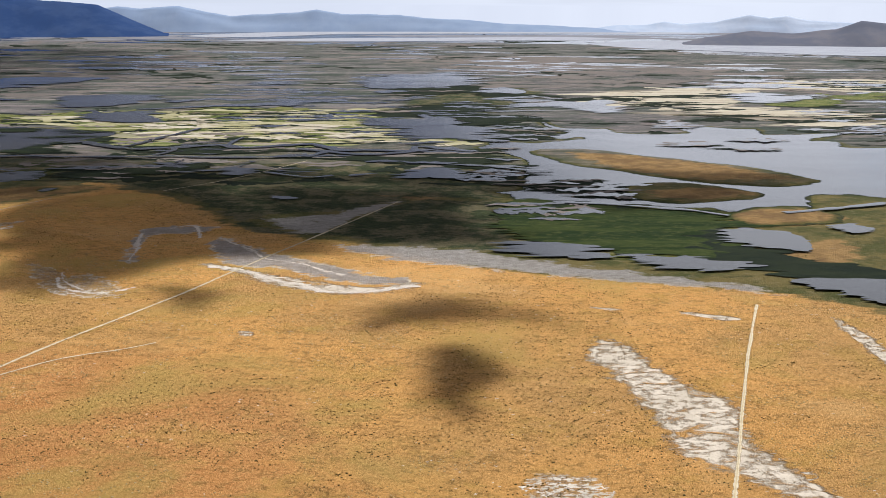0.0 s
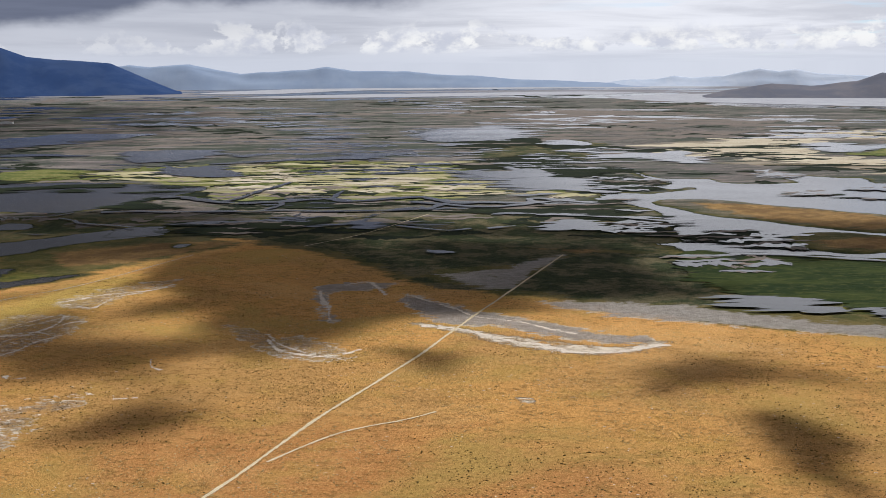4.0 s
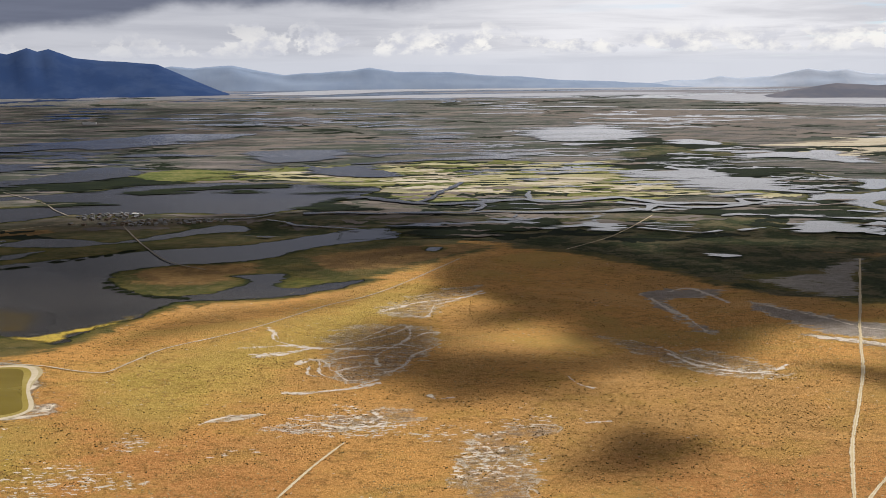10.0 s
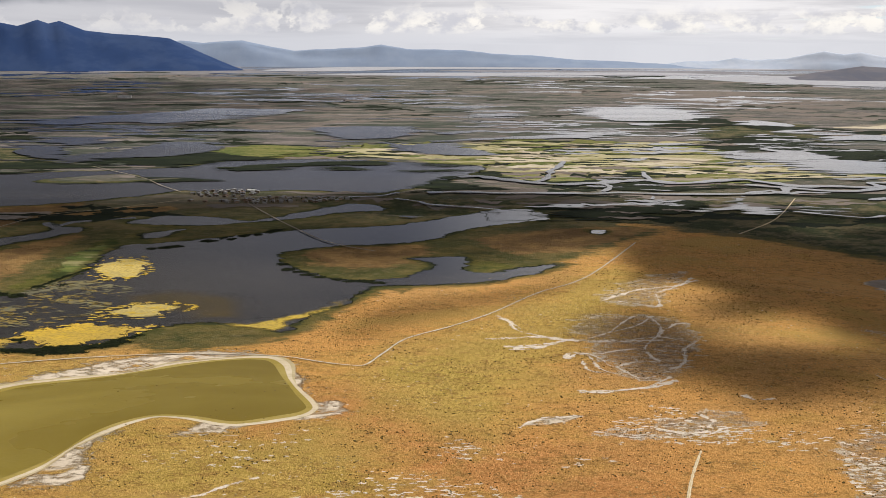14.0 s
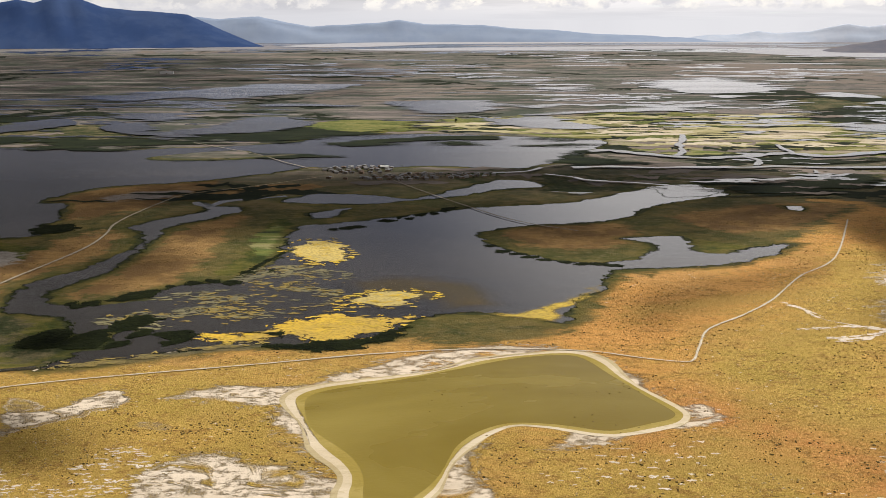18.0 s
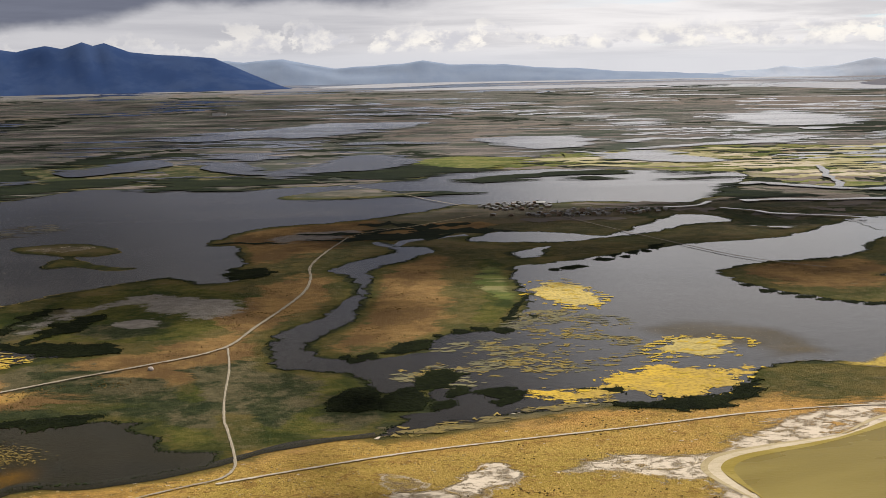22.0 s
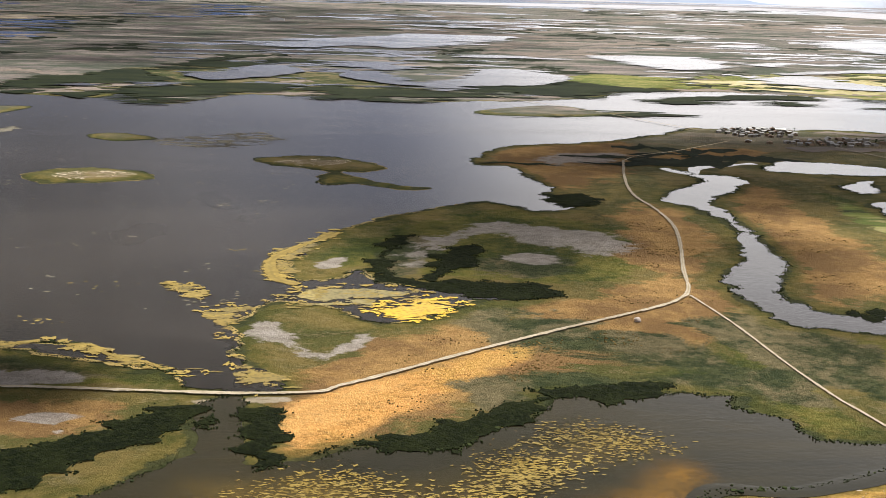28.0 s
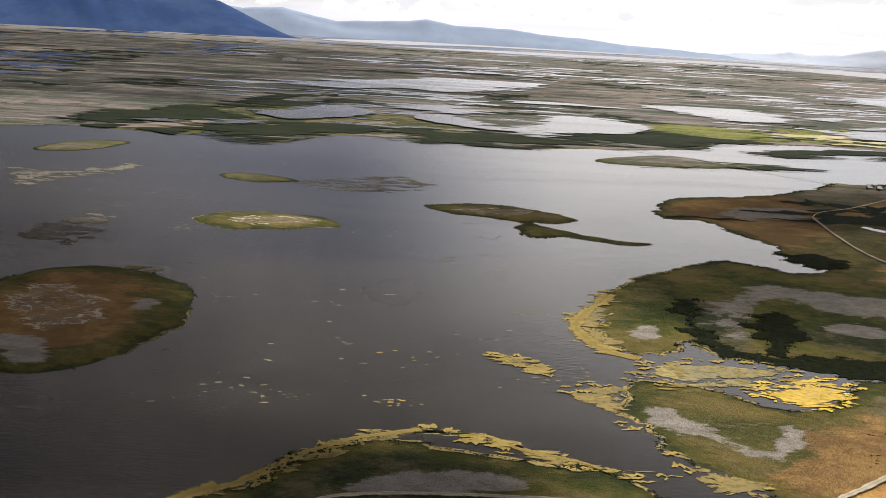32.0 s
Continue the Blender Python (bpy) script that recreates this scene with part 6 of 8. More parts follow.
def cover_material(name, a, b, c):
    """Grass or sedge seen from afar: two tones with a third in flecks."""
    m, n = material(name)
    pos = n.add("ShaderNodeNewGeometry").outputs["Position"]
    f = n.noise(n.vmul(pos, (0.3, 1.0, 1.0)), 0.05, 7.0, 0.7)
    h = n.noise(n.vmul(pos, (0.5, 1.0, 1.0)), 0.35, 6.0, 0.75)
    t = n.mix(n.ramp(f, 0.42, 0.58), a, b)
    surface(n, n.mix(n.ramp(h, 0.50, 0.62, 0.0, 0.7), t, c), 0.95, h, 0.5, 0.5, 0.05)
    return m


MEADOW = cover_material("wet_meadow", (0.065, 0.090, 0.022), (0.150, 0.150, 0.048), (0.270, 0.240, 0.110))
STRAW_BED = cover_material("bleached_straw", (0.370, 0.330, 0.195), (0.270, 0.245, 0.120), (0.480, 0.440, 0.310))
CREAM_BED = cover_material("cream_grass", (0.480, 0.420, 0.320), (0.390, 0.330, 0.240), (0.560, 0.510, 0.420))
SALT_BED = cover_material("salt_flecks", (0.50, 0.43, 0.34), (0.64, 0.56, 0.47), (0.72, 0.65, 0.57))
# pale colour holds the shine of far lake water as well as pale flats
SHINE_BED = cover_material("salt_flat", (0.30, 0.305, 0.345), (0.38, 0.385, 0.425), (0.46, 0.46, 0.48))
GREEN_BED = cover_material("green_reeds", (0.013, 0.024, 0.006), (0.034, 0.046, 0.011), (0.062, 0.068, 0.020))
# tan sedge greyed, with the haze of distance put into its colour
HAZED_TAN_BED = cover_material("hazed_tan_sedge", (0.150, 0.130, 0.116), (0.190, 0.158, 0.138), (0.120, 0.108, 0.100))

WEED = cover_material("grey_algae", (0.135, 0.125, 0.080), (0.190, 0.172, 0.098), (0.105, 0.102, 0.070))
SWAMP_WEED = cover_material("swamp_algae", (0.190, 0.135, 0.036), (0.130, 0.096, 0.032), (0.260, 0.190, 0.060))
ALGAE_DRY = cover_material("pale_algae_flecks", (0.260, 0.195, 0.058), (0.200, 0.155, 0.058), (0.310, 0.235, 0.080))
ALGAE_GOLD = cover_material("golden_algae_flecks", (0.560, 0.385, 0.042), (0.420, 0.300, 0.060), (0.600, 0.430, 0.070))

# ---- outlines ----
def curve(pts, closed, step):
    """A smooth line through the given corners, with about that many metres from point to point."""
    p = np.array(pts, float)
    k = len(p)
    out = []
    for i in range(k if closed else k - 1):
        a, b = p[i], p[(i + 1) % k]
        c, d = (p[i - 1], p[(i + 2) % k]) if closed else (p[max(i - 1, 0)], p[min(i + 2, k - 1)])
        n = max(2, min(60, int(np.hypot(*(b - a)) / step) + 1))
        for u in np.arange(n) / n:
            out.append(0.5 * (2 * a + (b - c) * u + (2 * c - 5 * a + 4 * b - d) * u * u + (3 * a - c - 3 * b + d) * u ** 3))
    if not closed:
        out.append(p[-1])
    return np.array(out)


def ragged(line, amount, scale, seed):
    """Pushes the points of a line to and fro like a natural shore."""
    out = line.copy()
    for i, (x, y) in enumerate(line):
        for k, (f, a) in enumerate(((1.0, 1.0), (2.7, 0.55), (6.5, 0.3))):
            v = noise.noise_vector(Vector((x / scale * f, y / scale * f, seed * 3.7 + k)))
            out[i] += (v.x * amount * a * 1.6, v.y * amount * a)
    return out


def inside(px, py, line):
    """Signed distance to a closed line, positive inside."""
    x1, y1 = line[:, 0], line[:, 1]
    x2, y2 = np.roll(x1, -1), np.roll(y1, -1)
    best, odd = np.full(px.shape, 1e9), np.zeros(px.shape, bool)
    for a, b, c, d in zip(x1, y1, x2, y2):
        dx, dy = c - a, d - b
        u = np.clip(((px - a) * dx + (py - b) * dy) / (dx * dx + dy * dy + 1e-9), 0, 1)
        best = np.minimum(best, (px - a - u * dx) ** 2 + (py - b - u * dy) ** 2)
        if b != d:
            odd ^= ((b > py) != (d > py)) & (px < (c - a) * (py - b) / (d - b) + a)
    return np.where(odd, 1, -1) * np.sqrt(best)


KINDS = ("dry", "green", "dark", "yellow", "pale", "tan", "mud", "salt", "crust", "grass", "red", "none")


reach = {}


def probe(line):
    """Points over the box round a line, to find how deep it is."""
    lo, hi = line.min(0), line.max(0)
    u, v = np.meshgrid(np.linspace(lo[0], hi[0], 36), np.linspace(lo[1], hi[1], 36))
    return u.ravel(), v.ravel()


def zones(px, py):
    w = np.zeros((12, len(px)))
    for kind, pts in ZONES:
        line = curve(pts, True, 6.0)
        lo, hi = line.min(0), line.max(0)
        size = min(hi - lo)
        soft = {"dry": 14.0, "salt": 5.0, "crust": 9.0, "mud": 8.0, "grass": 45.0, "red": 30.0}.get(kind, 10.0)
        soft = soft * (1 + max(0, (lo[1] - 560) / 110))
        s = np.where((px > lo[0] - soft) & (px < hi[0] + soft) & (py > lo[1] - soft) & (py < hi[1] + soft))[0]
        if len(s):
            d = inside(px[s], py[s], line)
            deep = reach.setdefault(id(pts), inside(*probe(line), line).max())
            soft = min(soft, max(0.6, deep * 0.8))
            k = KINDS.index(kind)
            w[k, s] = np.maximum(w[k, s], np.clip(0.5 + d / soft * 0.5, 0, 1))
    # the dry plain goes on to the south
    w[0] = np.maximum(w[0], np.clip(0.5 + (330 - 0.264 * (px + 600) - py) / 28, 0, 1))
    return w


lake_list = dict(LAKES)
lake_list["big_lake"] = lake_list["big_lake"] + lake_list.pop("big_lake_b")
lake_list["mid_lake"] = lake_list["mid_lake"] + lake_list.pop("mid_lake_b")
lake_list["east_lake"] = lake_list["east_lake"] + lake_list.pop("east_lake_b")
BANKS = [curve(p, True, 5.0) for p in list(lake_list.values()) + [q for _, q in BROWN] if min(v[1] for v in p) < 900]


def paint(me, rim=None):
    n = len(me.vertices)
    co = np.empty(n * 3)
    me.vertices.foreach_get("co", co)
    co = co.reshape(-1, 3)
    w = zones(co[:, 0], co[:, 1])
    for i, name in enumerate(("za", "zb", "zc", "zd")):
        a = me.attributes.new(name, "FLOAT_COLOR", "POINT")
        a.data.foreach_set("color", np.vstack([w[3 * i:3 * i + 3], np.ones(n)]).T.ravel())
    bank = np.zeros(n)
    if rim is None:
        for line in BANKS:
            lo, hi = line.min(0) - 9, line.max(0) + 9
            s = np.where((co[:, 0] > lo[0]) & (co[:, 0] < hi[0]) & (co[:, 1] > lo[1]) & (co[:, 1] < hi[1]))[0]
            if len(s):
                bank[s] = np.maximum(bank[s], np.clip(1 + inside(co[s, 0], co[s, 1], line) / 9.0, 0, 1))
    else:
        bank = np.clip(1 - rim / 9.0, 0, 1)
    me.attributes.new("bank", "FLOAT", "POINT").data.foreach_set("value", bank)


def mesh(name, verts, faces, mat, smooth=False):
    me = bpy.data.meshes.new(name)
    me.from_pydata([tuple(v) for v in verts], [], [tuple(f) for f in faces])
    me.materials.append(mat)
    if smooth:
        me.polygons.foreach_set("use_smooth", [True] * len(me.polygons))
    me.update()
    return me


def fill(line, grid=0.0):
    """Triangles inside a closed line, with inner points on a grid."""
    pts = [Vector(p) for p in line]
    k = len(pts)
    if grid:
        lo, hi = line.min(0), line.max(0)
        gx, gy = np.meshgrid(np.arange(lo[0], hi[0], grid), np.arange(lo[1], hi[1], grid))
        gx, gy = gx.ravel(), gy.ravel()
        s = inside(gx, gy, line) > grid * 0.6
        pts += [Vector((x, y)) for x, y in zip(gx[s], gy[s])]
    v, _, f, *_ = geometry.delaunay_2d_cdt(pts, [(i, (i + 1) % k) for i in range(k)], [], 1, 1e-4)
    # keep what lies inside
    cx = np.array([sum((v[i] for i in q), Vector((0, 0))) / len(q) for q in f])
    keep = inside(cx[:, 0], cx[:, 1], line) > 0
    return np.array([(a.x, a.y) for a in v]), [q for q, ok in zip(f, keep) if ok]


def upward(v, f):
    out = []
    for q in f:
        a, b, c = (v[i] for i in q[:3])
        out.append(q if (b[0] - a[0]) * (c[1] - a[1]) - (b[1] - a[1]) * (c[0] - a[0]) > 0 else list(reversed(q)))
    return out


def sheet(name, pts, mat, z, rough=1.6, scale=9.0, seed=1, step=2.0, grid=0.0, inset=0.0):
    line = ragged(ragged(curve(pts, True, step), rough, scale, seed), rough * 0.55, scale * 0.28, seed + 0.5)
    v, f = fill(line, grid)
    me = mesh(name, [(x, y, z) for x, y in v], upward(v, f), mat)
    if inset:
        d = inside(v[:, 0], v[:, 1], line)
        me.attributes.new("inset", "FLOAT", "POINT").data.foreach_set("value", np.clip(d / inset, 0, 1))
    return me, line


# ---- the ground: one sheet to the horizon ----
def spread(lo, hi, near_lo, near_hi, fine, grow):
    a = list(np.arange(near_lo, near_hi, fine))
    s = fine
    while a[-1] < hi:
        s *= grow
        a.append(a[-1] + s)
    s = fine
    while a[0] > lo:
        s *= grow
        a.insert(0, a[0] - s)
    return np.array(a)


gx, gy = spread(-7000, 7000, -700, 180, 1.6, 1.10), spread(-3000, 7000, 185, 560, 1.6, 1.045)
mx, my = np.meshgrid(gx, gy)
nx, ny = len(gx), len(gy)
idx = np.arange(nx * ny).reshape(ny, nx)
faces = np.stack([idx[:-1, :-1], idx[:-1, 1:], idx[1:, 1:], idx[1:, :-1]], -1).reshape(-1, 4)
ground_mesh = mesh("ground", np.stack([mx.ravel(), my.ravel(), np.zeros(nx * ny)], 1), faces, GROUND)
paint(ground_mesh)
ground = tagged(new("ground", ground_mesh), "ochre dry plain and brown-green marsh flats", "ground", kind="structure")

# ---- water ----
SHORES = []
for i, (name, pts) in enumerate(lake_list.items()):
    far = min(p[1] for p in pts) > 800
    arr = np.array(pts)
    span = math.sqrt(np.ptp(arr[:, 0]) * np.ptp(arr[:, 1])) if far else 0
    me, line = sheet("water", pts, LAKE, 0.10 + 0.004 * i, max(5.0, span * 0.11) if far else 2.0, max(30.0, span * 0.3) if far else 10.0, i, max(3.0, span * 0.03) if far else 1.1)
    tagged(new("water", me), "still grey lake water reflecting an overcast sky", "water", kind="structure")
    if not far:
        SHORES.append((line, i))
for group, mat, label in ((OLIVE, OLIVE_WATER, "shallow olive-green pond water"), (BROWN, BROWN_WATER, "shallow brown swamp water")):
    for i, (name, pts) in enumerate(group):
        me, line = sheet("water", pts, mat, 0.06, 0.4 if mat is OLIVE_WATER else 1.2, 9.0, 30 + i, 1.6)
        tagged(new("water", me), label, "water", kind="structure")
        if mat is OLIVE_WATER:
            POND_SHORE = line
        if mat is BROWN_WATER:
            SHORES.append((line, 50))


def ribbon(name, pts, mat, width, z, wobble=0.3, seed=0):
    line = curve(pts, False, 2.0)
    d = np.gradient(line, axis=0)
    d /= np.linalg.norm(d, axis=1)[:, None] + 1e-9
    side = np.stack([d[:, 1], -d[:, 0]], 1)
    verts, vals, fs = [], [], []
    for i, (p, s) in enumerate(zip(line, side)):
        w = width * 0.5 * (1 + wobble * noise.noise(Vector((p[0] * 0.08, p[1] * 0.08, seed))))
        o = noise.noise(Vector((p[0] * 0.05, p[1] * 0.05, seed + 9))) * wobble * width * 0.5
        for u in (-1.0, -0.5, 0.0, 0.5, 1.0):
            q = p + s * (u * w + o)
            verts.append((q[0], q[1], z + 0.06 * (1 - u * u)))
            vals.append(abs(u))
        if i:
            a = 5 * (i - 1)
            fs += [(a + k, a + 5 + k, a + 6 + k, a + 1 + k) for k in range(4)]
    v = np.array(verts)
    me = mesh(name, verts, upward(v, fs), mat, True)
    me.attributes.new("across", "FLOAT", "POINT").data.foreach_set("value", vals)
    return me


for i, (name, pts) in enumerate(CREEKS):
    w = 3.0 if name == "ditch" else 5.0
    tagged(new("water", ribbon("water", pts, BROWN_WATER if name == "ditch" else LAKE, w, 0.09, 0.8, i)), "narrow winding creek", "water", kind="structure")

# the far marsh: ponds, sedge beds and creeks with fingered shores
def fingered(pts, amount, seed, step):
    """A closed shore drawn out into flat tongues, as reeds and shallows make it."""
    line = curve(pts, True, step)
    reach_x = max(1.0, step / 2.2)
    for i, (x, y) in enumerate(line.copy()):
        k = amount * (0.5 + noise.noise(Vector((x * 0.008, y * 0.008, seed + 0.5))))
        a = noise.noise(Vector((x * 0.012, y * 1.6 / amount, seed))) + 0.6 * noise.noise(Vector((x * 0.05, y * 4.0 / amount, seed + 7)))
        b = noise.noise(Vector((x * 0.5 / amount, y * 0.2 / amount, seed + 3)))
        line[i] += (7.0 / reach_x * k * a, 1.5 / reach_x * k * b)
    return line


def farness(pts):
    return max(1.0, sum(p[1] for p in pts) / len(pts) / 600)


def thick_sheet(name, line, mat, z, r, rise, grid):
    """A flat bed with an uneven top."""
    v, f = fill(line, grid)
    d = inside(v[:, 0], v[:, 1], line)
    top = [(x, y, z + rise * min(1.0, max(0.0, q) / 2.0) * r.uniform(0.3, 1.0)) for (x, y), q in zip(v, d)]
    return mesh(name, top, upward(v, f), mat)


r = random.Random(21)
for i, pts in enumerate(POOLS):
    far = farness(pts)
    line = fingered(pts, 2.5 + 2.2 * far ** 2, i * 2.3, 1.6 * far)
    v, f = fill(line)
    z = 0.85 + 0.003 * i
    tagged(new("water", mesh("water", [(x, y, z) for x, y in v], upward(v, f), MARSH_WATER)), "shallow marsh pond glinting under a grey sky", "water", kind="structure")
BED_LOOK = {"green": (GREEN_BED, "deep green reed meadow in the marsh"), "dark": (MARGIN, "dark green sedge bed beside the marsh ponds"), "meadow": (MEADOW, "bright green wet meadow in the marsh")}
for i, (kind, pts) in enumerate(BEDS):
    far = farness(pts)
    line = fingered(pts, 3.0 + 2.2 * far ** 2, 90 + i * 1.7, 1.6 * far)
    mat, label = BED_LOOK[kind]
    tagged(new("sedge_bed", thick_sheet("sedge_bed", line, mat, 0.40 + 0.003 * i, r, 0.2, 5.0 * far)), label, "sedge", kind="stuff")
for i, (w, pts) in enumerate(MARSH_CREEKS):
    tagged(new("water", ribbon("water", pts, MARSH_WATER, w, 1.02 + 0.004 * i, 0.9, 60 + i)), "narrow winding marsh creek", "water", kind="structure")


OPEN_WATER = [curve(lake_list[k], True, 12.0) for k in ("big_lake", "mid_lake", "strip_pond", "east_lake")]
SOLID = [curve(p, True, 12.0) for p in POOLS + [ZONES[0][1]] + [q for _, q in VILLAGE] + [q for _, q in ISLES]]


def clear(x, y, reach, lines):
    """Which spots keep off all those outlines."""
    ok = np.ones(len(x), bool)
    for line in lines:
        s = np.where(ok)[0]
        far = np.maximum.reduce([inside(x[s] + reach[s] * u, y[s], line) for u in (-0.45, 0.0, 0.45)])
        ok[s] = far < 0
    return ok


def strips(name, spots, length, width, mat, label, category, z, seed, kind="stuff", keep_off=(), water=OPEN_WATER):
    """Flat lenses of one cover lying across the marsh, joined in one mesh."""
    rng = np.random.default_rng(seed)
    x, y = spots
    far = np.maximum(1.0, y / 800)
    ln, wd = rng.uniform(*length, len(x)) * far, rng.uniform(*width, len(x)) * far ** 1.5
    ok = clear(x, y, ln, list(keep_off) + list(water))
    verts, fs = [], []
    for i in np.where(ok)[0]:
        lean, b, k = rng.uniform(-0.25, 0.25), len(verts), 15
        zz = z + rng.uniform(0, 0.05)
        for j in range(k):
            u = j / (k - 1)
            h = wd[i] * 0.5 * math.sin(math.pi * (0.03 + 0.94 * u)) ** 0.6
            c = y[i] + lean * wd[i] * (u - 0.5) * 2 + wd[i] * 0.9 * noise.noise(Vector((u * 2.5, i * 1.3, seed)))
            e, g = noise.noise(Vector((u * 7.0, i * 2.1, seed + 5))), noise.noise(Vector((u * 7.0, i * 2.1, seed + 9)))
            p = x[i] + ln[i] * (u - 0.5)
            verts += [(p, c - h * (1 + 1.5 * e), zz), (p + wd[i] * 0.3 * e, c + h * (1 + 1.5 * g), zz)]
            if j:
                a = b + 2 * j
                fs.append((a - 2, a, a + 1, a - 1))
    tagged(new(name, mesh(name, verts, upward(np.array(verts), fs), mat)), label, category, kind=kind)


def in_areas(areas, count, seed, clump=0.0, blur=0.0):
    """Spots inside outlines, strayed by blur metres."""
    rng = np.random.default_rng(seed)
    xs, ys = [], []
    for p in areas:
        line = curve(p, True, 15.0)
        lo, hi = line.min(0), line.max(0)
        x, y = rng.uniform(lo[0], hi[0], count), rng.uniform(lo[1], hi[1], count)
        s = inside(x, y, line) > 0
        if clump:
            s &= np.array([noise.noise(Vector((a * clump, b * clump * 1.6, seed * 0.7))) + 0.5 * noise.noise(Vector((a * clump * 3, b * clump * 4, seed))) for a, b in zip(x, y)]) > 0.08
        xs.append(x[s] + rng.normal(0, blur, s.sum()))
        ys.append(y[s] + rng.normal(0, blur, s.sum()))
    return np.concatenate(xs), np.concatenate(ys)


def open_marsh(count, y0, y1, patch, seed, level=0.0):
    """Spots over the far marsh, thicker in some tracts than in others."""
    rng = np.random.default_rng(int(seed * 10))
    y = 1 / rng.uniform(1 / y1, 1 / y0, count)
    x = -380 + rng.uniform(-1, 1, count) * (420 + 0.42 * y)
    n = np.array([noise.noise(Vector((a * patch, b * patch * 0.7, seed))) for a, b in zip(x, y)])
    s = n > level + rng.uniform(-0.15, 0.15, count)
    return x[s], y[s]


# added pale sheets: bright far water and flats, the shine painted in the colour
for i, pts in enumerate(SHINE_FLATS):
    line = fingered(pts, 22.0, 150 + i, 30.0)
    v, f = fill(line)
    tagged(new("salt_flat", mesh("salt_flat", [(x, y, 0.5 + 0.05 * i) for x, y in v], upward(v, f), SHINE_BED)), "pale far lake and flats below the mountains, shine put into the colour", "salt flat", kind="structure")
sedge_beds = [p for k, p in BEDS if k == "dark" and max(q[0] for q in p) > -200 and min(q[1] for q in p) > 480]
strips("water", in_areas(sedge_beds, 16, 21), (8, 40), (3, 9), MARSH_WATER, "small pools glinting among dark sedge", "water", 0.78, 45, "structure", (), ())
strips("tan_strips", in_areas(sedge_beds, 10, 22), (8, 40), (3, 9), HAZED_TAN_BED, "dry tan strips among dark sedge", "grass", 0.76, 46, "stuff", (), ())
yellow = [p for k, p in MEADOWS if k == "meadow"]
cream = [p for k, p in MEADOWS if k == "cream"]
tan = [p for k, p in MEADOWS if k == "tan"]
strips("meadow_strips", in_areas(yellow, 150, 1), (18, 75), (8, 26), MEADOW, "green wet meadow strips between the marsh ponds", "meadow", 0.10, 31)
strips("sedge_strips", in_areas(yellow, 110, 2), (14, 70), (5, 15), MARGIN, "dark sedge strips across the wet meadows", "sedge", 0.16, 32)
strips("straw_strips", in_areas(yellow, 100, 3), (14, 80), (5, 15), STRAW_BED, "bleached yellow grass strips across the wet meadows", "grass", 0.22, 33)
strips("cream_strips", in_areas(yellow, 45, 8), (14, 60), (5, 13), CREAM_BED, "bleached cream grass strips across the wet meadows", "grass", 0.27, 44)
strips("cream_strips", in_areas(cream, 90, 4), (30, 100), (8, 20), CREAM_BED, "bleached cream grass strips along the lake", "grass", 0.22, 34)
strips("sedge_strips", in_areas(cream, 40, 5), (20, 80), (5, 12), MARGIN, "dark sedge strips along the lake", "sedge", 0.26, 35)
strips("tan_strips", in_areas(tan, 60, 6), (40, 100), (10, 24), HAZED_TAN_BED, "reddish tan strips of dry marsh", "grass", 0.20, 36, "stuff", SOLID)
strips("sedge_strips", open_marsh(1150, 640, 3600, 0.004, 3.0, 0.02), (12, 60), (5, 16), MARGIN, "dark sedge strips scattered over the far marsh", "sedge", 0.12, 37, "stuff", SOLID)
strips("tan_strips", open_marsh(1000, 700, 3600, 0.003, 8.0, 0.0), (15, 65), (6, 18), HAZED_TAN_BED, "dry tan strips scattered over the far marsh", "grass", 0.13, 38, "stuff", SOLID)
strips("water", open_marsh(1100, 900, 4300, 0.003, 14.0, 0.02), (12, 65), (4, 12), MARSH_WATER, "thin ponds glinting across the far marsh", "water", 0.30, 39, "structure", SOLID)

# ---- islands ----
def raised(name, pts, height, slope, seed, rough=1.4, scale=8.0, grid=4.0):
    far = min(p[1] for p in pts) > 700
    line = ragged(curve(pts, True, 2.0), rough, scale, seed)
    v, f = fill(line, grid if not far else grid * 1.6)
    d = inside(v[:, 0], v[:, 1], line)
    z = [0.14 + height * min(1.0, max(0.0, q) / slope) * (0.7 + 0.5 * noise.noise(Vector((x * 0.1, y * 0.1, seed)))) for (x, y), q in zip(v, d)]
    me = mesh(name, [(x, y, h) for (x, y), h in zip(v, z)], upward(v, f), GROUND, True)
    paint(me, d)
    return me, line


for i, (name, pts) in enumerate(ISLES):
    me, line = raised("island", pts, 0.9, 5.0, i)
    tagged(new("island", me), "low brown-green marsh island with a reedy rim", "island", "lake islands", kind="structure")
    SHORES.append((line, 60 + i))

# ---- roads ----
for i, (name, pts) in enumerate(ROADS):
    wide = {"main_road": 1.35, "side_road": 0.72, "shore_track": 0.85, "causeway_south": 1.2, "causeway_north": 1.3}[name]
    z = 0.5 if "causeway" in name else 0.3 if name == "main_road" else 0.2
    me = ribbon("road", pts, CAUSEWAY if "causeway" in name else PALE_ROAD if name == "shore_track" else ROAD, wide, z, 0.25, i)
    tagged(new("road", me), "pale gravel road winding over the marsh" if name == "main_road" else "narrow pale gravel track", "road", kind="structure")
for i, (name, pts) in enumerate(TRACKS):
    me = ribbon("road", pts, TRACK, {"faint_track": 0.8, "plain_track": 1.3, "salt_track": 1.2}.get(name, 1.0), 0.12, 0.35, 20 + i)
    tagged(new("road", me), "faint pale wheel track through dry grass", "road", kind="structure")

